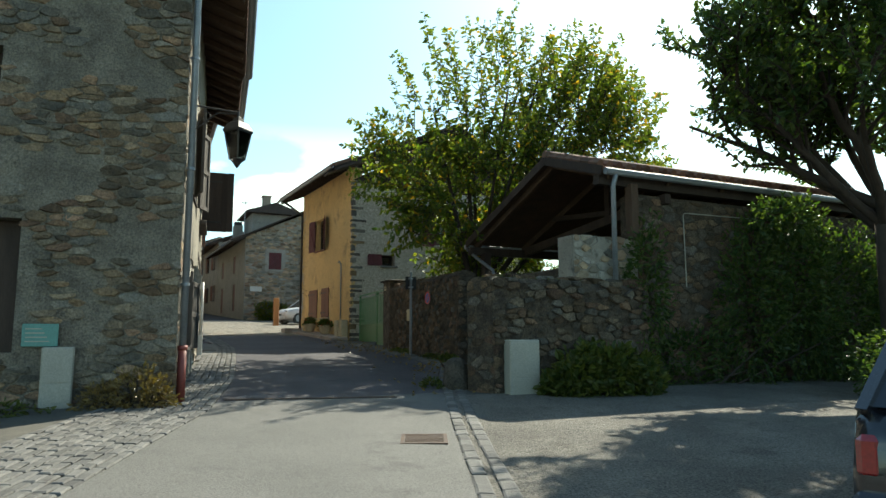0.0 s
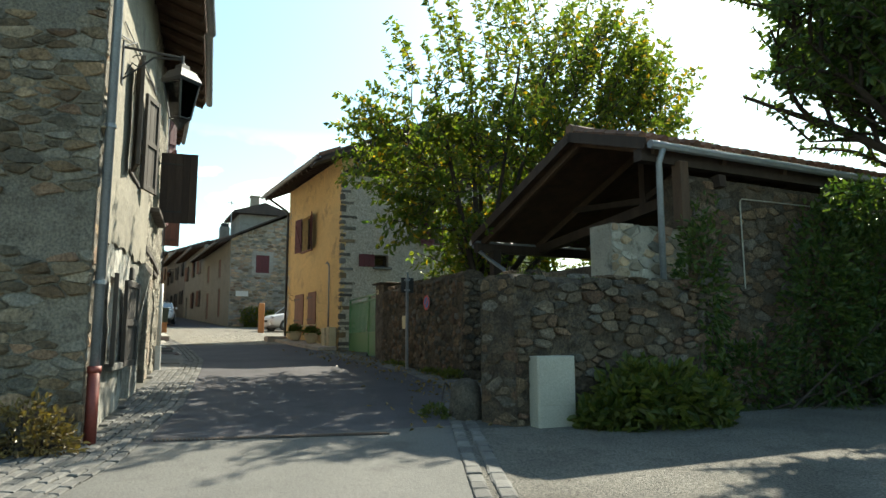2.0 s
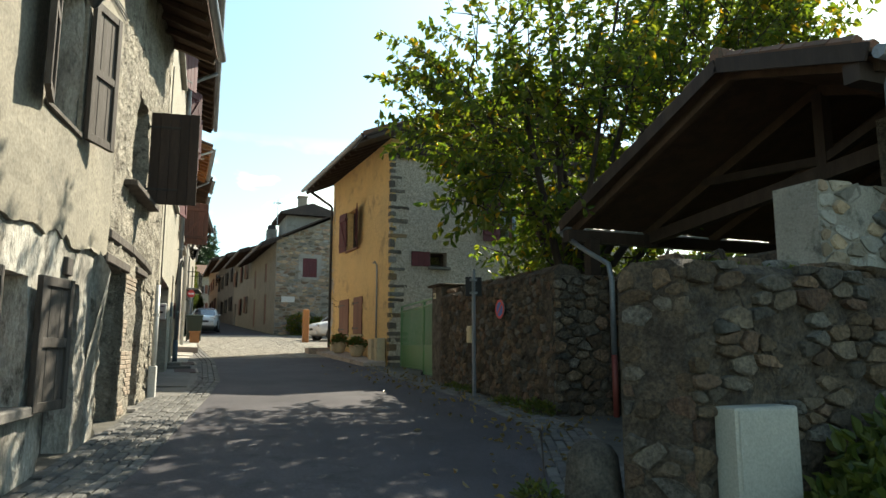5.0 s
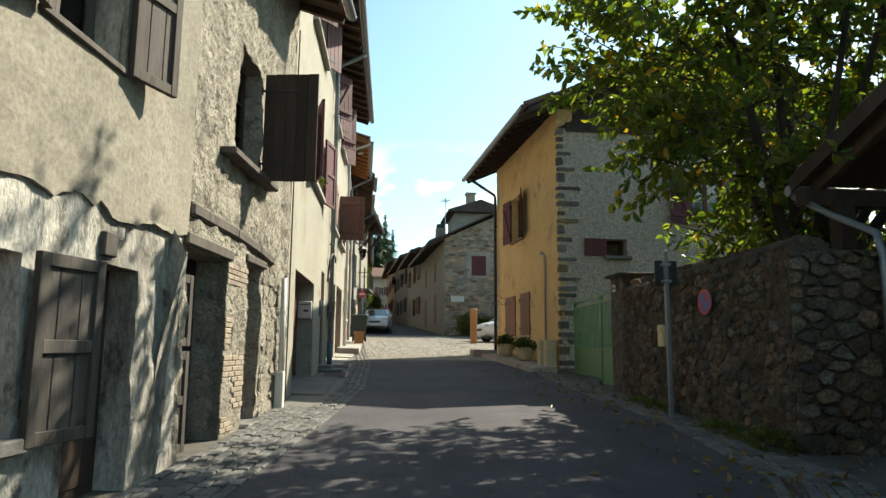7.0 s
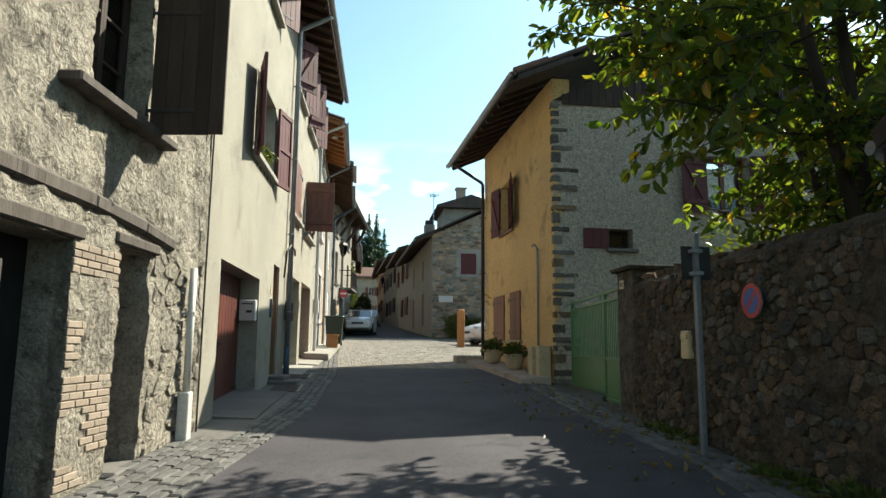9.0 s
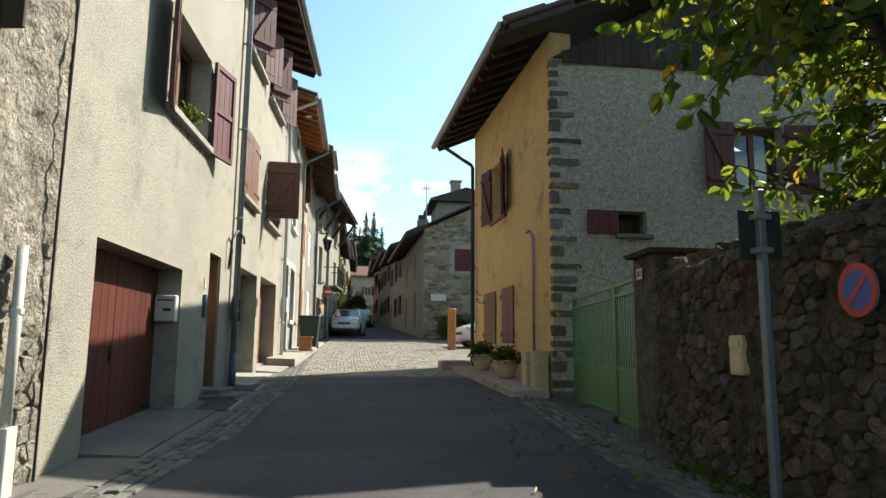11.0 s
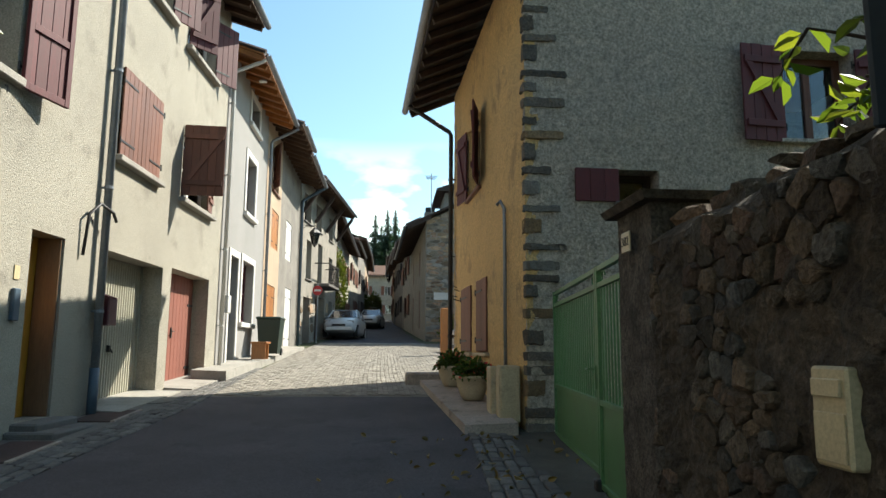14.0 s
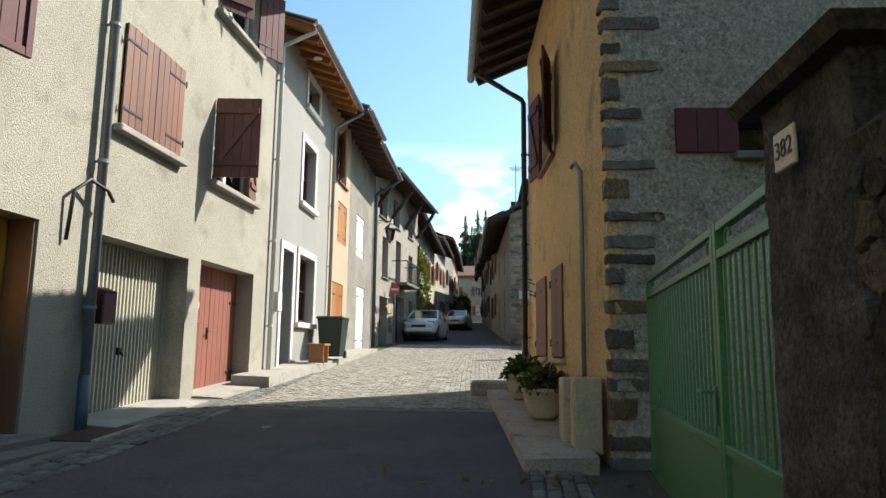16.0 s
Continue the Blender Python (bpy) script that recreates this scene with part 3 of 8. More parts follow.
ROAD_L = ((-40, -19.0), (0, -2.7), (5.9, -0.3), (9.5, 1.15), (13, 2.0), (18.1, 2.8), (21, 3.18), (26.2, 3.34), (31.8, 3.18), (40, 3.1), (60, 3.5), (118, 3.2))
ROAD_R = ((-40, -16.0), (0, 0.58), (4.77, 2.57), (7.48, 3.7), (11.43, 5.42), (14.1, 6.65), (17, 7.05), (19.8, 6.9), (24.0, 7.1), (29, 6.8), (31, 7.1), (46, 7.6), (60, 7.2), (118, 6.6))


def sheet(name, left, right, y0, y1, lift, material, label, step=1.0, cols=6):
    """A strip of ground between two lines in plan, lifted a little above the slope."""
    n = max(1, round((y1 - y0) / step))
    sh, vs, fs = Shape(), [], []
    for i in range(n + 1):
        y = y0 + (y1 - y0) * i / n
        a, b = left(y), right(y)
        for k in range(cols + 1):
            vs.append((a + (b - a) * k / cols, y, ground(y) + lift))
    for i in range(n):
        for k in range(cols):
            p = i * (cols + 1) + k
            fs.append((p, p + 1, p + cols + 2, p + cols + 1))
    ob = new(name, sh.add(vs, fs).mesh(name, material))
    return tagged(ob, label, name.split("_")[0], kind="structure")


sheet("ground", lambda y: -600, lambda y: 600, -500, 1500, 0.0, "soil", "sloping earth and grass ground under the village", 12.5, 12)
sheet("road", lambda y: along(ROAD_L, y), lambda y: along(ROAD_R, y), -40, 10.2, 0.022, "asphalt", "pale worn asphalt lane beside the gravel yard", 0.4)
sheet("road", lambda y: along(ROAD_L, y), lambda y: along(ROAD_R, y), 10.2, 27.6, 0.022, "new_asphalt", "darker asphalt lane rising between the houses", 0.4)
sheet("road", lambda y: along(ROAD_L, y), lambda y: along(ROAD_R, y), 46, 118, 0.022, "new_asphalt", "grey asphalt lane between the far houses", 1.0)
sheet("pavement", lambda y: along(ROAD_L, y) - 0.02, lambda y: along(ROAD_R, y) if y < 30.6 else 16, 27.6, 46, 0.02, "paving", "pale stone-paved crossing in the sun", 0.4)
sheet("pavement", lambda y: 1.9, lambda y: along(ROAD_L, y) - 0.45, 18.4, 31.2, 0.035, "concrete", "concrete apron in front of the garages", 0.4)
sheet("pavement", lambda y: -6 if y < 10.4 else 0.6, lambda y: along(ROAD_L, y), 3, 18.5, 0.008, "joint", "bedding of the sett pavement", 0.4)
sheet("pavement", lambda y: along(ROAD_L, y) - 0.47, lambda y: along(ROAD_L, y), 18.5, 33, 0.008, "joint", "bedding of the sett gutter", 0.4)
sheet("ground_gravel", lambda y: along(ROAD_R, y), lambda y: 30, -40, 9.9, 0.014, "gravel", "gravelled parking yard with dry stones", 0.5, 12)
sheet("pavement", lambda y: along(ROAD_R, y), lambda y: 9, 9.9, 24.4, 0.008, "joint", "earthy verge along the stone wall", 0.4)


# ---------------------------------------------------------------- houses
def rooms(root, s1, z1, depth, foot, wall_mat, gable=0.0, th=0.35, near=True):
    """The side and back walls that close a house."""
    for name, s in (("side_wall", 0.0), ("side_wall", s1))[0 if near else 1:]:
        inner = th if s == 0 else -th
        sh = Shape().box(-depth, -0.4, min(s, s + inner), max(s, s + inner), foot, z1)
        if gable:
            vs = [(-0.4, 0, z1), (-depth, 0, z1), (-depth / 2, 0, z1 + gable)]
            lo, hi = min(s, s + inner), max(s, s + inner)
            sh.add([(p[0], lo, p[2]) for p in vs] + [(p[0], hi, p[2]) for p in vs], [(0, 1, 2), (5, 4, 3), (0, 3, 4, 1), (1, 4, 5, 2), (2, 5, 3, 0)])
        part(name, sh, wall_mat, root)
    part("back_wall", Shape().box(-depth - 0.3, -depth, 0, s1, foot, z1), wall_mat, root)


def roof_of(root, s0, s1, z_eave, depth, over, pitch, tile_mat, board_mat, rafter_mat, gutter=True, rafters=True, back_over=0.6, thick=0.05):
    """A ridge roof parallel to the facade: covering, boards under it, rafters and gutter. z_eave: the covering's lower edge."""
    run = over + depth / 2
    rise = run * math.tan(radians(pitch))
    ridge = (-depth / 2, z_eave + rise)
    drop = (-depth - back_over, z_eave + rise - (depth / 2 + back_over) * math.tan(radians(pitch)))
    outline = [(over, z_eave), ridge, drop]
    low = [(p[0], p[1] - 0.05) for p in outline]
    top = [(p[0], p[1] + thick) for p in outline]

    def slab(a, b):
        vs = [(p[0], s0, p[1]) for p in a] + [(p[0], s0, p[1]) for p in b] + [(p[0], s1, p[1]) for p in a] + [(p[0], s1, p[1]) for p in b]
        fs = []
        for i in range(2):
            fs += [(i, i + 1, 7 + i, 6 + i), (3 + i, 9 + i, 10 + i, 4 + i), (i, 3 + i, 4 + i, i + 1), (6 + i, 7 + i, 10 + i, 9 + i)]
        fs += [(0, 6, 9, 3), (2, 5, 11, 8)]
        return Shape().add(vs, fs)

    roof = part("roof", slab(outline, top), tile_mat, root)
    part("soffit", slab(low, [(p[0], p[1] - 0.004) for p in outline]), board_mat, root)
    # rows of half-round tiles along the lower edge
    edge = Shape()
    n = int((s1 - s0) / 0.22)
    slope = Vector((-1, 0, math.tan(radians(pitch)))).normalized()
    for i in range(n):
        s = s0 + (i + 0.5) * (s1 - s0) / n
        c = Vector((over + 0.03, s, z_eave + thick))
        edge.tube([c, c + slope * 0.8], 0.085, 6, 0.07)
    part("eave_tiles", edge, tile_mat, root)
    if rafters:
        n = max(2, int((s1 - s0) / 0.55))
        d = Vector((over - 0.04, 0, z_eave - 0.11))
        sh = Shape().beam(d, d + slope * (over + 0.3) / slope.length, 0.09, 0.11)
        me = sh.mesh("rafter", rafter_mat)
        for i in range(n + 1):
            piece("rafter", me, root, Matrix.Translation((0, s0 + 0.06 + (s1 - s0 - 0.12) * i / n, 0)))
    if gutter:
        sh = Shape()
        prof = [(0.075 * math.cos(a), 0.075 * math.sin(a)) for a in np.linspace(math.pi, 2 * math.pi, 7)]
        vs = [(over + 0.09 + p[0], s, z_eave - 0.02 + p[1]) for s in (s0, s1) for p in prof] + [(over + 0.09 + p[0] * 0.9, s, z_eave - 0.02 + p[1] * 0.9) for s in (s0, s1) for p in prof]
        fs = []
        for i in range(6):
            fs += [(i, i + 1, 8 + i, 7 + i), (14 + i, 21 + i, 22 + i, 15 + i)]
        part("gutter", sh.add(vs, fs), "zinc", root, "zinc half-round gutter", True)
    return roof


def downpipe(root, s, z0, z1, over, d=0.09, r=0.05, material="zinc", bends=True, z_eave=None):
    pts = [(d, s, z0), (d, s, z1)]
    if bends:
        ze = z_eave if z_eave else z1 + 0.45
        pts += [(d + 0.04, s, z1 + 0.08), (over, s, ze - 0.12), (over + 0.09, s, ze - 0.06)]
    ob = part("downpipe", Shape().tube(pts, r, 10), material, root, "zinc rainwater downpipe", True)
    me = Shape().tube([(d, s, -0.02), (d, s, 0.02)], r + 0.012, 10).box(0, d, s - 0.015, s + 0.015, -0.012, 0.012).mesh("bracket", material)
    z = z0 + 0.9
    while z < z1 - 0.3:
        piece("bracket", me, ob, Matrix.Translation((0, 0, z)))
        z += 1.7
    return ob


def plank_leaf(root, name, hinge_s, z0, z1, width, angle, material, side=1, planks=5, brace=True, d=0.03, outside=True, label="", frame=False, iron=True, thick=0.03):
    """A boarded shutter or door leaf. It lies along the wall from its hinge, towards larger s when side is 1, and swings out by angle degrees."""
    h = z1 - z0
    m = Matrix.Translation((d, hinge_s, z0)) @ Matrix.Rotation(radians(-angle * side), 4, "Z") @ Matrix.Diagonal((1, side, 1, 1))
    back = thick + 0.004
    extra = []
    if frame:
        extra += [("stile", Shape().box(0.004, back + 0.022, a, a + 0.075, 0, h, 0.004)) for a in (0.0, width - 0.075)]
        extra += [("rail", Shape().box(0.004, back + 0.018, 0.075, width - 0.075, z, z + 0.085, 0.004)) for z in (0, h * 0.47, h - 0.085)]
    elif brace:
        extra += [("batten", Shape().box(back, back + 0.028, 0.03, width - 0.03, z, z + 0.09, 0.004)) for z in (0.14 * h, 0.8 * h)]
        extra.append(("brace", Shape().add(
            [(back + e, y, z) for e in (0.0, 0.024) for y, z in ((0.05, 0.14 * h + 0.09), (0.14, 0.14 * h + 0.09), (width - 0.05, 0.8 * h), (width - 0.14, 0.8 * h))],
            [(3, 2, 1, 0), (4, 5, 6, 7), (0, 1, 5, 4), (1, 2, 6, 5), (2, 3, 7, 6), (3, 0, 4, 7)])))
    sh = Shape().box(0.014, 0.02, 0.01, width - 0.01, 0.01, h - 0.01)
    leaf = new(name, sh.mesh(name, material))
    leaf.parent = root
    leaf.matrix_basis = m
    tagged(leaf, label)
    for nm, e in extra:
        part(nm, e, material, leaf)
    w = width / planks
    me = Shape().box(0.0 if not frame else 0.012, thick, 0.002, w - 0.002, 0, h, 0.005).mesh("plank", material)
    for i in range(planks):
        piece("plank", me, leaf, Matrix.Translation((0, i * w, random.uniform(-0.004, 0.004))))
    if iron:
        me = Shape().box(-0.008, 0.0, -0.03, width * 0.62, -0.018, 0.018, 0.003).tube([(-0.004, -0.03, -0.05), (-0.004, -0.03, 0.05)], 0.012, 6).mesh("hinge_strap", "iron")
        for z in (0.16 * h, 0.84 * h):
            piece("hinge_strap", me, leaf, Matrix.Translation((0 if brace or frame else thick + 0.009, 0, z)))
    return leaf


def frame_ring(s0, s1, z0, z1, w, x0, x1):
    """A rectangular frame in one piece."""
    vs = [(x, s, z) for x in (x0, x1) for e in (0.0, w) for s, z in ((s0 + e, z0 + e), (s1 - e, z0 + e), (s1 - e, z1 - e), (s0 + e, z1 - e))]
    fs = []
    for k in range(4):
        q = (k + 1) % 4
        fs += [(k, 4 + k, 4 + q, q), (8 + k, 8 + q, 12 + q, 12 + k), (k, q, 8 + q, 8 + k), (4 + k, 12 + k, 12 + q, 4 + q)]
    return Shape().add(vs, fs)


def window(root, s0, s1, z0, z1, material, inset=0.16, leaves=2, bars=1, sill="pale_concrete", over=0.07, name="window", sill_h=0.06, proud=0.07):
    """A glazed window set back in its opening: frame, sashes and panes, with a sill that stands out."""
    f = 0.05
    win = part(name, frame_ring(s0, s1, z0, z1, f, -inset - 0.06, -inset), material, root)
    w = (s1 - s0 - 2 * f) / leaves
    panes = []
    for i in range(leaves):
        a, b = s0 + f + i * w, s0 + f + (i + 1) * w
        part("sash", frame_ring(a + 0.002, b - 0.002, z0 + f, z1 - f, 0.045, -inset - 0.045, -inset + 0.012), material, win)
        for k in range(1, bars + 1):
            zz = z0 + f + (z1 - z0 - 2 * f) * k / (bars + 1)
            part("glazing_bar", Shape().box(-inset - 0.04, -inset + 0.006, a + 0.046, b - 0.046, zz - 0.013, zz + 0.013), material, win)
        panes.append((a + 0.04, b - 0.04))
    for a, b in panes:
        ob = part("pane", Shape().box(-inset - 0.03, -inset - 0.024, a, b, z0 + f, z1 - f), "glass", win)
        ob.visible_shadow = False
    if sill:
        part("sill", Shape().box(-inset, proud, s0 - over, s1 + over, z0 - sill_h, z0 + 0.003, 0.012), sill, win)
    return win


def row_house(label, a, b, z_eave, wall_mat, openings=(), over=0.6, pitch=20, depth=9.0, tile="dark_tile", board="roof_wood", rafter="roof_wood", z0=None, rough=0.008, step=0.35, seed=1, gable=True, gutter=True, name="house", ext=(0.0, 0.0), near=True):
    m, length = front(a, b)
    root = thing(name, m, label, "house")
    foot = (min(ground(a[1]), ground(b[1])) - 0.3) if z0 is None else z0
    top = z_eave + over * math.tan(radians(pitch)) - 0.06
    part("wall", wall_shape(0, length, foot, top, 0.4, openings, step, rough, seed), wall_mat, root)
    rooms(root, length, top, depth, foot, wall_mat, gable and (depth / 2) * math.tan(radians(pitch)) - 0.02, 0.35, near)
    roof_of(root, -ext[0], length + ext[1], z_eave, depth, over, pitch, tile, board, rafter, gutter)
    return root, length


# stone and render house at the corner
F1A, F1B, F1C = (0.72, 10.33), (1.408, 14.86), (1.925, 19.0)
def on1(y):
    return (y - 10.33) / 0.9887
def on2(y):
    return (y - 14.86) / 0.9923
def on3(y):
    return y - 19.0


holes1 = [(on1(12.5), on1(13.5), 4.0, 5.45), (on1(11.82), on1(12.62), 1.36, 2.45), (on1(13.15), on1(14.05), 0.7, 2.5)]
corner, len1 = row_house("corner house of dark rubble stone with flaking beige plaster front", F1A, F1B, 7.2, "whitewash", holes1, over=0.85, pitch=19, rough=0.045, step=0.075, seed=3, ext=(0.35, 0.0), tile="tile", near=False)
holes2 = [(on2(15.0), on2(16.1), 0.82, 2.85), (on2(16.86), on2(17.5), 0.95, 2.92), (on2(16.2), on2(17.2), 4.12, 5.5)]
render_house, len2 = row_house("old house with coarse flaking lime render and brick jambs", F1B, F1C, 7.3, "rough_render", holes2, over=0.8, pitch=19, rough=0.075, step=0.06, seed=8, tile="tile")
F3B = (2.4, 31.3)
holes3 = [(on3(19.8), on3(22.62), 1.0, 3.2), (on3(21.55), on3(23.45), 5.2, 6.6), (on3(24.04), on3(24.77), 1.5, 3.65), (on3(25.8), on3(28.05), 1.4, 3.68), (on3(28.46), on3(30.65), 1.55, 3.73),
          (on3(25.98), on3(27.5), 5.07, 6.43), (on3(28.65), on3(30.45), 5.05, 6.42), (on3(21.0), on3(23.3), 8.3, 9.5), (on3(26.1), on3(27.7), 8.05, 9.3), (on3(28.55), on3(30.25), 7.95, 9.3)]
beige_house, len3 = row_house("tall beige roughcast house with garages and burgundy shutters", F1C, F3B, 9.75, "roughcast", holes3, over=0.75, pitch=18, seed=5, step=0.5, rough=0.006)
holes4 = [(1.0, 1.8, 1.75, 4.5), (2.3, 3.7, 2.96, 4.55), (2.3, 3.45, 5.8, 7.3), (2.5, 3.6, 8.25, 8.95)]
grey_house, len4 = row_house("smooth grey rendered house with white window surrounds and orange eaves", F3B, (2.4, 36.4), 9.1, "grey_render", holes4, over=0.75, pitch=18, board="orange_wood", rafter="orange_wood", seed=6, step=0)
holes5 = [(1.1, 2.2, 7.3, 8.7), (1.15, 2.4, 5.5, 6.72), (0.75, 2.2, 2.1, 4.28)]
pink_house, len5 = row_house("narrow pinkish rendered house with orange wooden shutters", (2.4, 36.4), (2.4, 39.2), 9.12, "pink_render", holes5, over=1.0, pitch=18, seed=7, step=0)
holes6 = [(1.3, 2.7, 5.5, 6.92), (1.6, 3.1, 2.3, 4.5)]
old_house, len6 = row_house("grey rendered house with white shutters", (2.4, 39.2), (2.4, 44.0), 9.0, "old_grey", holes6, over=0.95, pitch=18, seed=9, step=0)
holes7 = [(1.3, 2.3, 5.3, 7.0), (3.7, 4.7, 5.3, 7.2), (6.4, 7.3, 5.4, 6.9), (0.7, 2.0, 7.75, 8.95), (3.1, 4.3, 7.75, 8.95), (6.2, 7.2, 7.75, 8.9), (1.0, 2.3, 2.5, 4.5), (3.4, 5.6, 2.6, 4.7), (6.6, 7.6, 2.8, 4.7)]
far_stone, len7 = row_house("old stone house with a balcony and deep dark eave", (2.4, 44.2), (3.25, 52.6), 9.4, "sunny_grey", holes7, over=0.95, pitch=16, seed=10, step=0)

# yellow house across the lane
YA, YB, YC = (7.55, 30.7), (7.86, 24.4), (16.26, 24.4)
def ony(y):
    return (30.7 - y) / 0.9984


holes_y = [(ony(28.75), ony(27.55), 5.15, 6.5), (ony(29.55), ony(28.4), 2.27, 3.5), (ony(27.85), ony(26.9), 2.27, 3.5)]
ym, ylen = front(YA, YB)
yellow = thing("house", ym, "ochre-fronted house with stone quoins and a wide dark eave", "house")
part("wall", wall_shape(0, ylen, 1.0, 7.95, 0.4, holes_y, 0.07, 0.02, 11), "ochre", yellow)
roof_of(yellow, -0.4, ylen + 0.75, 7.72, 8.4, 1.0, 24, "tile", "dark_wood", "dark_wood")
sm = ym.inverted() @ front(YB, YC)[0]
south = part("south_wall", wall_shape(0.0, 8.4, 1.0, 7.45, 0.4, [(0.64, 1.75, 4.2, 4.63), (3.5, 4.5, 5.1, 6.35)], 0.055, 0.024, 12), "cream", yellow)
south.matrix_basis = sm
gab = part("gable_boarding", Shape().prism([(0.02, 7.45), (8.4, 7.45), (4.2, 9.75)], -0.06, 0.035, "x"), "dark_wood", yellow, "dark timber boarding under the gable")
gab.matrix_basis = sm
part("back_wall", Shape().box(-8.4, 0, -0.0, 0.3, 1, 7.9).box(-8.4, -8.1, 0.3, ylen, 1, 7.9), "cream", yellow)


# ---------------------------------------------------------------- masonry pieces
def clip(poly, p, nrm):
    """Keeps the side of a convex outline that lies behind the line through p."""
    out = []
    for k in range(len(poly)):
        a, b = poly[k], poly[(k + 1) % len(poly)]
        da, db = (a[0] - p[0]) * nrm[0] + (a[1] - p[1]) * nrm[1], (b[0] - p[0]) * nrm[0] + (b[1] - p[1]) * nrm[1]
        if da <= 0:
            out.append(a)
        if da * db < 0:
            t = da / (da - db)
            out.append((a[0] + (b[0] - a[0]) * t, a[1] + (b[1] - a[1]) * t))
    return out


def split(rect, size, rng, aspect=1.5):
    """Breaks a rectangle into the uneven cells of a rubble wall, about size high and aspect times as wide."""
    s0, s1, z0, z1 = rect
    seeds, tries = [], 0
    want = (s1 - s0) * (z1 - z0) / (size * size * aspect)
    while len(seeds) < want * 1.15 and tries < want * 30:
        tries += 1
        big = rng.choice((0.5, 0.62, 0.75, 0.95))
        p = (rng.uniform(s0, s1), rng.uniform(z0, z1), big)
        if all(((p[0] - q[0]) / aspect) ** 2 + (p[1] - q[1]) ** 2 > (size * (big + q[2]) * 0.5) ** 2 for q in seeds):
            seeds.append(p)
    cells = []
    for i, p in enumerate(seeds):
        poly = [(s0, z0), (s1, z0), (s1, z1), (s0, z1)]
        for j, q in enumerate(seeds):
            dx, dz = (q[0] - p[0]) / aspect, q[1] - p[1]
            if i == j or dx * dx + dz * dz > (size * 3.2) ** 2:
                continue
            w = 0.5 + 0.18 * (p[2] - q[2])
            poly = clip(poly, (p[0] + (q[0] - p[0]) * w, p[1] + dz * w), (dx / aspect, dz))
            if len(poly) < 3:
                break
        if len(poly) >= 3:
            cells.append(poly)
    return cells


def stone_shape(poly, relief, gap, rng):
    """One stone: the cell's outline drawn in, its corners rounded off, its face domed and tilted."""
    cy, cz = sum(p[0] for p in poly) / len(poly), sum(p[1] for p in poly) / len(poly)
    reach = min(math.hypot(p[0] - cy, p[1] - cz) for p in poly)
    f = max(0.45, 1 - gap * rng.uniform(0.7, 1.8) / max(reach, 0.03))
    ring = [((p[0] - cy) * f, (p[1] - cz) * f) for p in poly]
    cut = []
    for k in range(len(ring)):
        a, b = ring[k], ring[(k + 1) % len(ring)]
        e = rng.uniform(0.12, 0.3)
        cut += [(a[0] + (b[0] - a[0]) * e, a[1] + (b[1] - a[1]) * e), (a[0] + (b[0] - a[0]) * (1 - e), a[1] + (b[1] - a[1]) * (1 - e))]
    cut = [(y + rng.uniform(-0.1, 0.1) * reach, z + rng.uniform(-0.1, 0.1) * reach) for y, z in cut]
    n = len(cut)
    tilt = (rng.uniform(-0.25, 0.25), rng.uniform(-0.25, 0.25))
    top = relief * rng.uniform(0.35, 1.15)
    vs = [(-0.05, y, z) for y, z in cut] + [(top * 0.62, y * 0.97, z * 0.97) for y, z in cut]
    vs += [(top * rng.uniform(0.7, 1.15) + (tilt[0] * y + tilt[1] * z) * 0.5, y * f2, z * f2) for y, z in cut for f2 in (rng.uniform(0.72, 0.9),)] + [(top * rng.uniform(0.8, 1.15), rng.uniform(-0.2, 0.2) * reach, rng.uniform(-0.2, 0.2) * reach)]
    fs = []
    for k in range(n):
        q = (k + 1) % n
        fs += [(k, q, n + q, n + k), (n + k, n + q, 2 * n + q, 2 * n + k), (2 * n + k, 2 * n + q, 3 * n)]
    return (cy, cz), vs, fs


def lay_stones(parent, m, cells, material, near, relief=0.06, gap=0.012, limit=300, seed=1, skip=None, smooth=False):
    """Sets a stone in every cell. Those for which near(s, z) is true become objects, the rest one joined part."""
    rng = random.Random(seed)
    rest = Shape()
    made = 0
    for poly in cells:
        (cs, cz), vs, fs = stone_shape(poly, relief, gap, rng)
        if skip and skip(cs, cz):
            continue
        k = m @ Matrix.Translation((0, cs, cz))
        if made < limit and near(cs, cz):
            piece("stone", mesh_of("stone", vs, fs, material, smooth), parent, k)
            made += 1
        else:
            rest.add([k @ Vector(p) for p in vs], fs)
    if rest.v:
        ob = new("stones", mesh_of("stones", rest.v, rest.f, material, smooth))
        ob.parent = parent
        tagged(ob, kind="stuff")


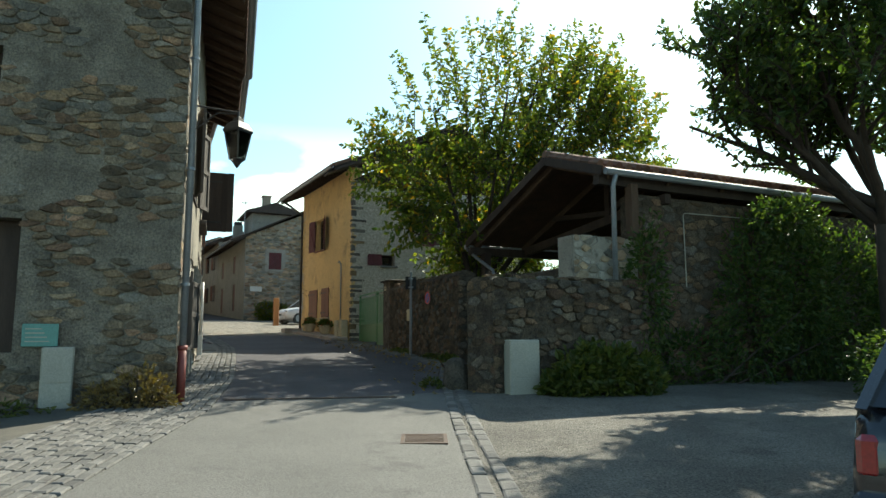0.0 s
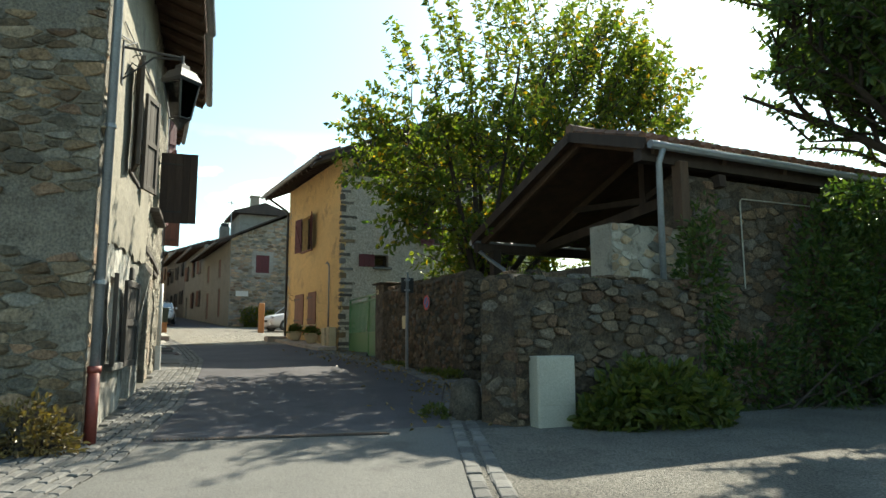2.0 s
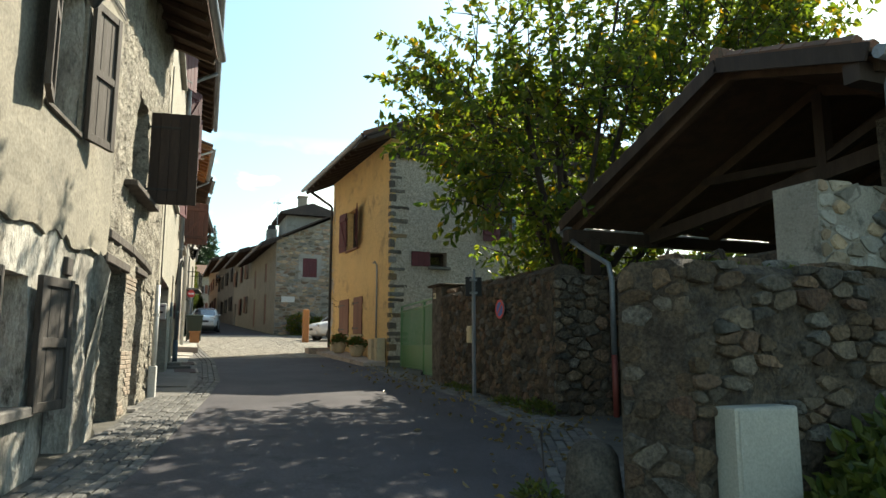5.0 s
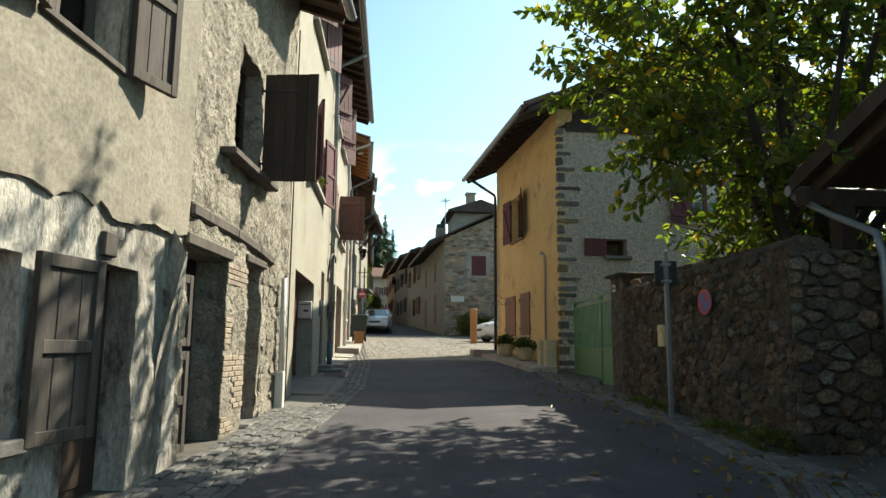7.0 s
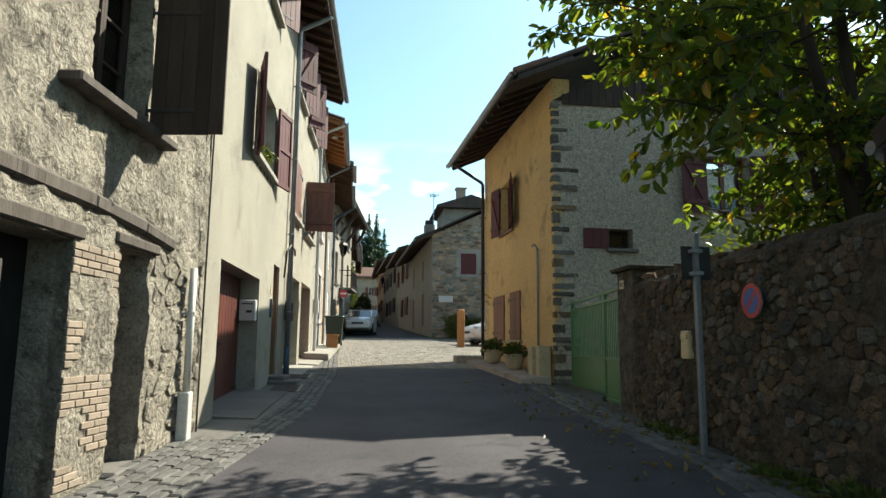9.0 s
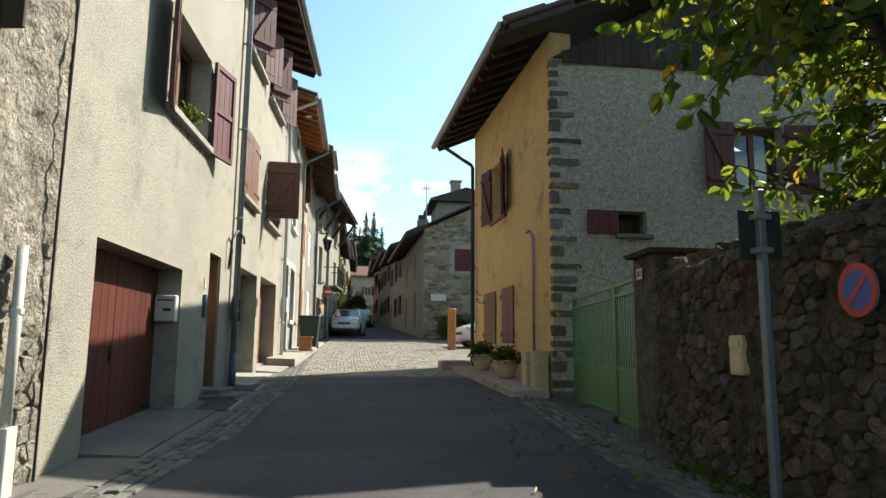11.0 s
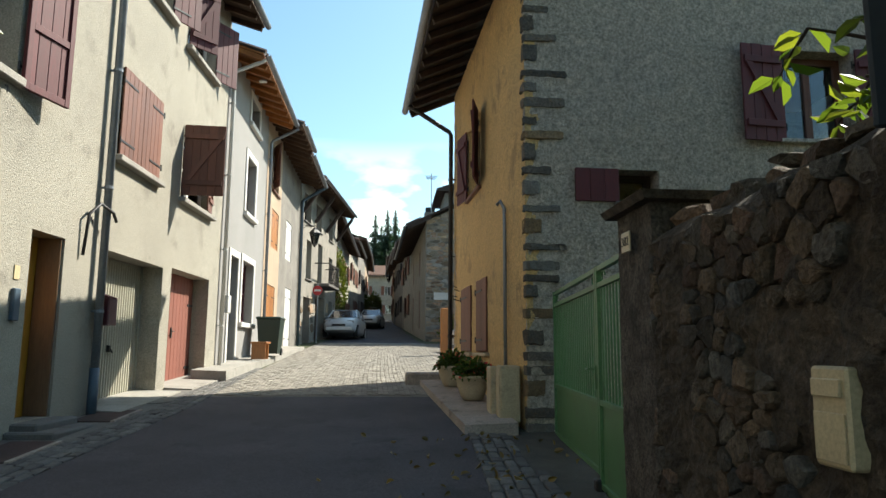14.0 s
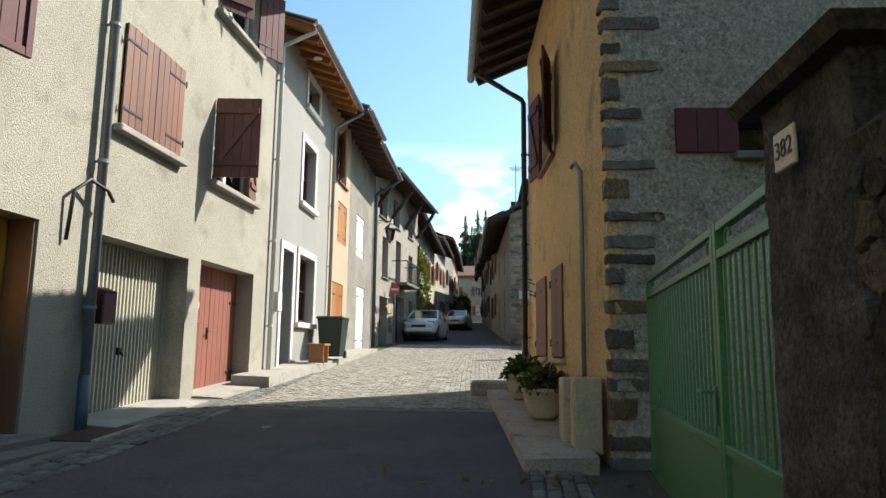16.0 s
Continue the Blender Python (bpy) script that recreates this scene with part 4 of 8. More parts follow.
# ---------------------------------------------------------------- walls on the open side
def garden_wall(label, a, b, z0, z1, th, material, top_wave=0.05, seed=1, taper=0.0):
    m, length = front(a, b)
    root = thing("stone_wall", m, label, "wall", kind="structure")
    n = max(2, int(length / 0.05))
    rows = 48
    sh, vs, fs = Shape(), [], []
    for i in range(n + 1):
        s = length * i / n
        zt = z1(s) if callable(z1) else z1
        zt += top_wave * noise.noise(Vector((s * 1.7, seed, 0)))
        y = (m @ Vector((0, s, 0))).y
        zb = ground(y) - 0.3
        for k in range(rows):
            z = zb + (zt - 0.08 - zb) * k / (rows - 1)
            lump = 0.035 * noise.noise(Vector((s * 3.1, z * 4.2, seed))) + 0.036 * noise.noise(Vector((s * 7, z * 9, seed + 3))) + 0.022 * noise.noise(Vector((s * 17, z * 19, seed + 5)))
            vs.append((-0.03 - (0.03 + taper) * k / (rows - 1) * 0.3 + lump, s, z))
        vs += [(-0.12, s, zt), (-th + 0.12, s, zt), (-th, s, zt - 0.08), (-th, s, zb)]
    w = rows + 4
    for i in range(n):
        for k in range(w - 1):
            p = i * w + k
            fs.append((p, p + w, p + w + 1, p + 1))
    fs += [tuple(range(w)), tuple(n * w + k for k in reversed(range(w)))]
    part("core", sh.add(vs, fs), material, root)
    return root, m, length


rubble, dark_rubble, field = "stone", "dark_stone", "field_stone"


# ---------------------------------------------------------------- plants
def leaves_mesh(name, points, normals, size, material, rng, droop=0.3, fold=0.25):
    """A leaf, folded along its rib, at every point."""
    n = len(points)
    pts = np.array(points)
    d = np.array(normals) + rng.normal(0, 0.55, (n, 3))
    d[:, 2] -= droop
    d /= np.linalg.norm(d, axis=1)[:, None] + 1e-9
    r = rng.normal(0, 1, (n, 3))
    side = np.cross(d, r)
    side /= np.linalg.norm(side, axis=1)[:, None] + 1e-9
    up = np.cross(side, d)
    ln = (size * rng.uniform(0.6, 1.25, n))[:, None]
    w = ln * 0.24
    low, high, lift = pts + d * ln * 0.3, pts + d * ln * 0.68, up * w * fold * 2
    v = np.stack([pts, low + side * w + lift, high + side * w * 0.85 + lift, pts + d * ln - up * w * 0.4, high - side * w * 0.85 + lift, low - side * w + lift], 1).reshape(-1, 3)
    me = bpy.data.meshes.new(name)
    idx = np.arange(n)[:, None] * 6
    f = np.concatenate([idx + np.array([[0, 1, 2, 3]]), idx + np.array([[0, 3, 4, 5]])], 1).reshape(-1, 4)
    me.from_pydata(v.tolist(), [], f.tolist())
    me.materials.append(M[material])
    return me


def tree(name, base, label, height, spread, limbs, fork, seed, leaf="leaf", leaf_size=0.14, density=1.0, trunk_r=0.17, upright=0.5, twigs=1.0, lean=(0, 0), env=None, low=()):
    rng = np.random.default_rng(seed)
    root = thing(name, Matrix.Translation(base), label, "tree")
    wood, pts, nrm = Shape(), [], []
    top = Vector((lean[0], lean[1], fork))
    wood.tube([(0, 0, -0.3), (0.02, 0, 0.25), (lean[0] * 0.4, lean[1] * 0.4, fork * 0.5), top], trunk_r * 1.25, 9, trunk_r * 0.8)
    boughs = Shape()

    def grow(start, d, length, r, level):
        n = max(3, int(length / 0.35))
        p, path = Vector(start), [Vector(start)]
        d = Vector(d).normalized()
        slack = rng.uniform(0.7, 1.25)
        for _ in range(n):
            d = (d + Vector(rng.normal(0, 0.09, 3)) + Vector((0, 0, 0.07 * upright))).normalized()
            p = p + d * (length / n)
            if env and len(path) > 1 and (level > 0 or p.z > env[2] - 0.3 * env[5]) and sum(((p[i] - env[i]) / env[3 + i]) ** 2 for i in range(3)) > slack:
                break
            path.append(p.copy())
        if len(path) < 3:
            return
        length, n = length * (len(path) - 1) / n, len(path) - 1
        boughs.tube(path, r, 6 if level == 0 else 4, max(0.004, r * 0.25), False)
        step = 0.055 / density
        c = length * (0.6, 0.25, 0.08)[level]
        while c < length:
            i = min(n - 1, int(c / length * n))
            q = path[i].lerp(path[i + 1], c / length * n - i)
            ax = (path[i + 1] - path[i]).normalized()
            o = ax.cross(Vector(rng.normal(0, 1, 3))).normalized()
            pts.append(q + o * 0.02)
            nrm.append(o * 1.0 + ax * 0.5)
            c += step * rng.uniform(0.5, 1.5)
        if level < 2:
            count = int((13 if level == 0 else 5.5 * twigs) * length / (4 if level == 0 else 1.6))
            for k in range(count):
                f = rng.uniform(0.3 if level == 0 else 0.12, 1.0)
                i = min(n - 1, int(f * n))
                q = path[i].lerp(path[i + 1], f * n - i)
                ax = (path[i + 1] - path[i]).normalized()
                o = ax.cross(Vector(rng.normal(0, 1, 3))).normalized()
                nd = ax * 0.75 + o * rng.uniform(0.5, 1.1) + Vector((0, 0, upright * rng.uniform(0.1, 0.9)))
                ln = (rng.uniform(1.2, 2.4) if level == 0 else rng.uniform(0.5, 1.0)) * spread / 5
                grow(q, nd, ln, r * (0.42 if level == 0 else 0.5), level + 1)

    for k in range(limbs):
        az = 2.39996 * k + rng.uniform(-0.2, 0.2)
        tilt = radians(8 + 60 * math.sqrt((k + 0.5) / limbs))
        d = Vector((math.sin(tilt) * math.cos(az), math.sin(tilt) * math.sin(az), math.cos(tilt)))
        reach = (height - fork) * 0.78 if tilt < 0.6 else spread * rng.uniform(0.75, 0.95)
        grow(top - Vector((0, 0, rng.uniform(0, fork * 0.25))), d, reach, trunk_r * rng.uniform(0.4, 0.6), 0)
    for d, reach in low:
        grow(top - Vector((0, 0, 0.3)), d, reach, trunk_r * 0.4, 0)
    part("trunk", wood, "bark", root, "rough brown bark", True)
    part("branching", boughs, "bark", root, "", True)
    part("crown", leaves_mesh("crown", [tuple(p) for p in pts], [tuple(p) for p in nrm], leaf_size, leaf, rng), leaf, root)
    return root


def bush(name, label, blobs, count, leaf, size, seed, kind="", stems=6, category="bush", base=None):
    """Foliage over some rounded masses (x, y, z, rx, ry, rz), with an uneven outline."""
    rng = np.random.default_rng(seed)
    b0 = Vector(base) if base else Vector((blobs[0][0], blobs[0][1], ground(blobs[0][1])))
    root = thing(name, Matrix.Translation(b0), label, category)
    vol = np.array([b[3] * b[4] * b[5] for b in blobs])
    pts, nrm = [], []
    for b, c in zip(blobs, (count * vol ** 0.67 / (vol ** 0.67).sum()).astype(int)):
        d = rng.normal(0, 1, (c, 3))
        d /= np.linalg.norm(d, axis=1)[:, None]
        lump = np.array([1 + 0.5 * noise.noise(Vector(v) * 2.2 + Vector((seed, b[0], 0))) + 0.2 * noise.noise(Vector(v) * 6 + Vector((b[1], seed, 0))) for v in d])
        r = (rng.uniform(0.35, 1.0, c) ** 0.4 * lump)[:, None]
        pts.append(d * r * np.array(b[3:6]) + np.array(b[:3]) - np.array(b0))
        nrm.append(d)
    pts, nrm = np.concatenate(pts), np.concatenate(nrm)
    keep = pts[:, 2] > -0.02 + 0.055 * pts[:, 1]
    sh = Shape()
    for _ in range(stems):
        q = pts[rng.integers(len(pts))]
        sh.tube([(q[0] * 0.2, q[1] * 0.2, -0.1), (q[0] * 0.6, q[1] * 0.6, max(0.1, q[2] * 0.5)), tuple(q)], 0.02, 5, 0.006)
    tagged(part("stem_cluster", sh, "bark", root), kind="stuff")
    part("foliage", leaves_mesh("foliage", pts[keep], nrm[keep], size, leaf, rng, 0.15), leaf, root)
    return root


def cherry_tree(base, label, centre, radii, seed, count, fringe, clear):
    """A spreading fruit tree: bowed limbs, branches that fill the crown, and straight leafy shoots that stand out of it. fringe: hanging clusters (place, spread, number)."""
    rng = np.random.default_rng(seed)
    root = thing("tree", Matrix.Translation(base), label, "tree")
    base, c, rad = np.array(base), np.array(centre), np.array(radii)
    fork = np.array((-0.25, 0.0, 1.75))
    wood, boughs, twigs = Shape(), Shape(), Shape()
    wood.tube([(0.05, 0, -0.3), (0.02, 0, 0.3), (-0.08, 0.02, 1.0), tuple(fork)], 0.2, 10, 0.15)
    nodes = []

    def bough(shape, p, q, r, bow, sides=5):
        mid = (p + q) / 2 + np.array((rng.normal(0, 0.12), rng.normal(0, 0.12), bow))
        path = [(1 - t) ** 2 * p + 2 * t * (1 - t) * mid + t * t * q for t in np.linspace(0, 1, 9)]
        shape.tube([tuple(k) for k in path], r, sides, max(0.006, r * 0.35), False)
        return path

    for k in range(11):
        az, rise = 2.39996 * k, math.asin(min(0.97, -0.15 + 1.15 * (k + 0.5) / 11))
        q = c - base + rad * 0.62 * np.array((math.cos(rise) * math.cos(az), math.cos(rise) * math.sin(az), math.sin(rise)))
        if not clear(*(q + base)):
            nodes += bough(boughs, fork - np.array((0, 0, rng.uniform(0, 0.4))), q, rng.uniform(0.06, 0.1), -0.25, 7)[3:]
    targets = []
    while len(targets) < count:
        p = rng.uniform(-1, 1, 3)
        thin = p[0] < 0.08 and p[2] > -0.05 and rng.random() > 0.16
        if (p ** 2).sum() < 0.86 and not thin and not clear(*(c + rad * p)):
            targets.append(c + rad * p - base)
    for place, spread, number in fringe:
        targets += [np.array(place) - base + rng.normal(0, 1, 3) * np.array(spread) for _ in range(number)]
    for p in sorted(targets, key=lambda p: np.linalg.norm((p + base - c) / rad)):
        near = np.array(nodes)
        q = near[np.argmin(((near - p) ** 2 * np.array((1, 1, 0.8))).sum(1) + 2.0 * np.maximum(0, near[:, 2] - p[2]))]
        nodes += bough(twigs, q, p, 0.012 + 0.008 * min(2, np.linalg.norm(p - q)), 0.06)[5::2]
    pts, nrm = [], []
    for p in targets:
        out = (p + base - c) / rad
        high = out[2]
        d = out * np.array((0.75, 0.75, 0.3)) + np.array((0, 0, 0.95 if high > 0.1 else 0.35 + 0.4 * high)) + rng.normal(0, 0.22, 3)
        d /= np.linalg.norm(d)
        room = rng.uniform(0.98, 1.3)
        length = rng.uniform(0.6, 1.6)
        while length > 0.4 and (((p + d * length + base - c) / rad) ** 2).sum() > room ** 2:
            length *= 0.85
        sag = np.array((0, 0, -0.16 * length * (1 - abs(d[2]))))
        path = [p + d * length * t + sag * t * t + rng.normal(0, 0.008, 3) for t in np.linspace(0, 1, 6)]
        twigs.tube([tuple(k) for k in path], 0.011, 4, 0.003, False)
        t = 0.02
        while t < 1:
            i = min(4, int(t * 5))
            q = path[i] + (path[i + 1] - path[i]) * (t * 5 - i)
            side = np.cross(d, rng.normal(0, 1, 3))
            side /= np.linalg.norm(side) + 1e-9
            pts.append(q + side * 0.015)
            nrm.append(side + d * 0.55)
            t += 0.04 * rng.uniform(0.5, 1.5) / length
    part("trunk", wood, "bark", root, "rough brown bark", True)
    part("branching", boughs, "bark", root, "", True)
    part("twig_work", twigs, "bark", root, "", True)
    part("crown", leaves_mesh("crown", pts, nrm, 0.165, "leaf", rng, 0.55), "leaf", root)


cherry_tree((9.5, 17.1, ground(17.1)), "leafy green cherry tree with long upright shoots behind the stone wall", (10.6, 16.9, 6.9), (5.0, 3.15, 3.8), 4, 1120,
            (((7.2, 16.0, 4.7), (0.5, 0.4, 0.4), 36), ((9.2, 19.4, 4.0), (0.3, 0.3, 0.2), 5), ((9.5, 17.9, 3.9), (0.5, 0.4, 0.3), 18)),
            lambda x, y, z: (x > 7.9 and y < 16.6 and z < 5.9) or (x < 9.2 and y > 17.2 and z < 5.6))
tree("tree", (13.5, 8.1, ground(8.1)), "dark green tree overhanging the yard", 11.0, 5.2, 16, 3.7, 12, "leaf_dark", 0.16, 1.35, 0.2, 0.25, 1.4, (0, 0), (-0.2, -0.5, 7.6, 4.6, 3.7, 3.5))


# ---------------------------------------------------------------- corner house: stone end wall
END = pose(0, -0.05, 0, 0, 0, -90)
end_holes = [(-3.3, -2.35, 4.3, 5.5), (-3.3, -1.97, 1.3, 3.1)]
end_wall = part("end_wall", wall_shape(-9.0, 0.05, 0.0, 7.35, 0.45, end_holes, 0.2, 0.03, 21), "gable_mortar", corner)
end_wall.matrix_basis = END
gtop = part("gable", Shape().prism([(-0.05, 7.35), (-9.0, 7.35), (-4.5, 8.85)], -0.4, -0.01, "x"), "gable_mortar", corner)
gtop.matrix_basis = END
cells = split((-4.2, 0.07, 0.35, 7.3), 0.12, random.Random(5), 2.5)
inside = lambda s, z: any(h[0] - 0.05 < s < h[1] + 0.05 and h[2] - 0.05 < z < h[3] + 0.05 for h in end_holes)
lay_stones(end_wall, Matrix(), cells, "gable_stone", lambda s, z: s > -2.4 and z < 4.4, 0.034, 0.006, 300, 5, lambda s, z: inside(s, z) or noise.noise(Vector((s * 1.4, z * 1.2, 4.0))) > 0.08)
part("quoin_bed", Shape().box(-0.1, 0.012, 0.004, 0.5, 0.3, 7.3), "mortar", corner)
cells = split((0.0, 0.45, 0.35, 7.2), 0.15, random.Random(6), 1.8)
lay_stones(corner, Matrix(), cells, rubble, lambda s, z: z < 6, 0.06, 0.008, 100, 6)
for h in end_holes:
    leaf = part("window", Shape().box(-0.34, -0.3, h[0], h[1], h[2], h[3]).box(-0.3, -0.27, h[0], h[0] + 0.06, h[2], h[3]).box(-0.3, -0.27, h[1] - 0.06, h[1], h[2], h[3]), "dark_wood", corner, "dark closed wooden window")
    leaf.matrix_basis = END

# flaking plaster skin over the whitewashed stone base
skin = wall_shape(0.42, len1, 2.86, 7.4, 0.034, [holes1[0]], 0.075, 0.018, 30)
for p in skin.v:
    if abs(p.z - 2.86) < 1e-4:
        p.z += 0.13 * noise.noise(Vector((p.y * 1.6, 3, 0))) + 0.06 * noise.noise(Vector((p.y * 6, 5, 0))) + 0.05 * noise.noise(Vector((p.y * 17, 7, 0))) + 0.02 * (p.y - 2)
    if abs(p.y - 0.42) < 1e-4:
        p.y += 0.16 * noise.noise(Vector((p.z * 1.3, 9, 0)))
    p.x += 0.036
part("plaster_skin", skin, "plaster", corner, "grey-beige plaster flaking off along its lower edge")

# windows, shutters and doors of the corner house
window(corner, holes1[0][0], holes1[0][1], 4.0, 5.45, "old_wood", 0.22, 2, 1, "old_wood", 0.02)
plank_leaf(corner, "shutter", holes1[0][0] - 0.02, 3.95, 5.46, 0.5, 14, "old_wood", -1, 3, d=0.06, frame=True, label="weathered brown panelled shutter, open", iron=False)
plank_leaf(corner, "shutter", holes1[0][1] + 0.02, 3.95, 5.46, 0.5, 16, "old_wood", 1, 3, d=0.06, frame=True, label="weathered brown panelled shutter, open", iron=False)
window(corner, holes1[1][0], holes1[1][1], 1.36, 2.45, "orange_wood", 0.2, 2, 1, "concrete", 0.06, sill_h=0.09, proud=0.1)
plank_leaf(corner, "shutter", holes1[1][0] - 0.01, 1.34, 2.45, 0.42, 8, "grey_wood", -1, 3, d=0.05, frame=True, label="silver-grey worn panelled shutter, open", iron=False)
plank_leaf(corner, "shutter", holes1[1][1] + 0.02, 1.3, 2.47, 0.58, 9, "grey_wood", 1, 3, d=0.05, frame=True, label="silver-grey worn panelled shutter, open", iron=False)
# Leaf coloured dark to paint in the shade of the open doorway.
d_in = part("door", Shape().box(-0.3, -0.25, holes1[2][0], holes1[2][1], 0.7, 2.5).box(-0.25, -0.235, holes1[2][0] + 0.1, holes1[2][1] - 0.1, 0.85, 1.5, 0.006).box(-0.25, -0.235, holes1[2][0] + 0.1, holes1[2][1] - 0.1, 1.6, 2.4, 0.006), "dark_wood", corner, "wooden house door, its colour darkened for the shaded opening")
part("door_jamb", Shape().box(-0.24, -0.04, holes1[2][0] + 0.002, holes1[2][0] + 0.1, 0.74, 2.48, 0.01), "orange_wood", corner, "honey-coloured wooden jamb")
part("door_handle", Shape().tube([(-0.24, holes1[2][0] + 0.08, 1.62), (-0.18, holes1[2][0] + 0.08, 1.62), (-0.18, holes1[2][0] + 0.19, 1.62)], 0.01, 6), "iron", d_in)
part("threshold", Shape().box(-0.3, 0.14, holes1[2][0] - 0.08, holes1[2][1] + 0.08, 0.55, 0.74, 0.02), "concrete", corner)
downpipe(corner, 0.07, 1.35, 6.6, 0.8, 0.13, 0.05, "zinc", True, 7.15)
part("pipe_shoe", Shape().tube([(0.13, 0.07, 0.55), (0.13, 0.07, 1.35)], 0.06, 10).tube([(0.13, 0.07, 1.31), (0.13, 0.07, 1.38)], 0.07, 10), "red_pipe", corner, "red-painted cast iron pipe foot", True)
part("cable_cover", Shape().box(0.03, 0.12, 0.2, 0.4, 0.5, 1.1, 0.01), "beige_box", corner)
part("meter_box", Shape().box(0.0, 0.05, on1(13.42), on1(13.6), 2.55, 2.73, 0.01), "grey_wood", corner, "small grey meter box")
for i in range(3):
    part("cable", Shape().tube([(0.06, 0.45 + 0.3 * i, 5.0 + 0.3 * i), (0.07, 2.0, 5.75 - 0.03 * i), (0.06, len1, 5.9 + 0.05 * i)], 0.008, 5), "black", corner)

# ---------------------------------------------------------------- render house
tb = part("timber_lintel", Shape().beam((-0.02, on2(14.95), 3.22), (-0.02, on2(16.35), 3.21), 0.14, 0.15, 0.03).beam((-0.02, on2(16.33), 3.21), (-0.02, on2(17.3), 3.16), 0.14, 0.145, 0.03).beam((-0.02, on2(17.28), 3.16), (-0.02, on2(18.0), 3.09), 0.14, 0.14, 0.03), "old_wood", render_house, "grey weathered timber beam over the doors")
window(render_house, holes2[2][0], holes2[2][1], 4.12, 5.5, "dark_wood", 0.24, 2, 2, None)
part("sill", Shape().box(-0.1, 0.16, on2(15.75), on2(17.6), 4.0, 4.09, 0.015), "old_wood", render_house, "long weathered wooden sill")
plank_leaf(render_house, "shutter", holes2[2][1] + 0.02, 4.05, 5.52, 0.72, 92, "dark_wood", 1, 5, d=0.03, brace=False, label="dark boarded shutter standing open")
part("lintel", Shape().box(-0.1, 0.05, holes2[0][0] - 0.15, holes2[0][1] + 0.12, 2.86, 2.98, 0.015), "old_wood", render_house)
part("lintel", Shape().box(-0.1, 0.05, holes2[1][0] - 0.12, holes2[1][1] + 0.12, 2.93, 3.03, 0.015), "old_wood", render_house)
for z0, z1 in ((0.86, 1.85), (1.9, 2.62)):
    plank_leaf(render_house, "half_door", holes2[0][0] + 0.02, z0, z1, 0.5, 4, "grey_wood", 1, 4, d=-0.22, frame=True, label="grey weathered half door, ajar", iron=False)
# Dark sheet that puts the shade of the open doorway into colour.
part("door", Shape().box(-0.39, -0.34, holes2[0][0], holes2[0][1], 0.8, 2.85), "dark", render_house, "dark sheet for the shade inside the doorway")
part("door", Shape().box(-0.34, -0.3, holes2[1][0], holes2[1][1], 0.9, 2.92).box(-0.3, -0.29, holes2[1][0] + 0.08, holes2[1][1] - 0.08, 1.1, 2.0, 0.004), "dark_wood", render_house, "narrow dark door")
part("threshold", Shape().box(-0.3, 0.2, holes2[0][0] - 0.05, holes2[0][1] + 0.05, 0.6, 0.85, 0.03), "concrete", render_house)
part("threshold", Shape().box(-0.3, 0.15, holes2[1][0] - 0.05, holes2[1][1] + 0.05, 0.7, 0.98, 0.03), "concrete", render_house)
brick_me = Shape().box(-0.02, 0.022, 0.004, 0.206, 0.003, 0.057, 0.006).mesh("brick", "brick")
jamb = part("brick_jamb", Shape().box(-0.1, 0.012, holes2[0][1], holes2[1][0], 0.9, 2.86), "rough_render", render_house, "jamb of small pale bricks between the doors")
k = 0
for row in range(31):
    s = holes2[0][1] - (0.1 if row % 2 else 0.0)
    while s < holes2[1][0] - 0.02:
        a, b = max(s, holes2[0][1]), min(s + 0.21, holes2[1][0])
        if b - a > 0.04 and noise.noise(Vector((s * 2, row * 0.15, 2))) < 0.02:
            piece("brick", brick_me, jamb, Matrix.Translation((random.uniform(0, 0.008), a, 0.95 + row * 0.061)) @ Matrix.Diagonal((1, (b - a) / 0.21, 1, 1)))
        s += 0.21
downpipe(render_house, on2(18.42), 1.5, 2.9, 0.2, 0.09, 0.04, "white_box", False)
part("pipe_cover", Shape().box(0.02, 0.14, on2(18.36), on2(18.5), 0.85, 1.55, 0.01), "white_box", render_house, "white pipe cover")
cells = split((on2(17.6), len2, 0.9, 3.0), 0.17, random.Random(9), 1.6)
lay_stones(render_house, Matrix(), cells, "rough_render", lambda s, z: True, 0.015, 0.012, 90, 9, lambda s, z: noise.noise(Vector((s * 1.5, z, 1))) > 0.15)
cells = split((0.02, holes2[0][0] - 0.03, 0.6, 3.0), 0.2, random.Random(10), 1.4)
lay_stones(corner, Matrix.Translation((0, len1 - 0.35, 0)), cells, "whitewash", lambda s, z: True, 0.022, 0.016, 60, 10)
part("cable", Shape().tube([(0.05, len2 - 0.1, 0.9), (0.06, len2 - 0.12, 3.2), (0.05, len2 - 0.08, 5.2), (0.06, len2 - 0.1, 7.0)], 0.012, 6), "black", render_house)

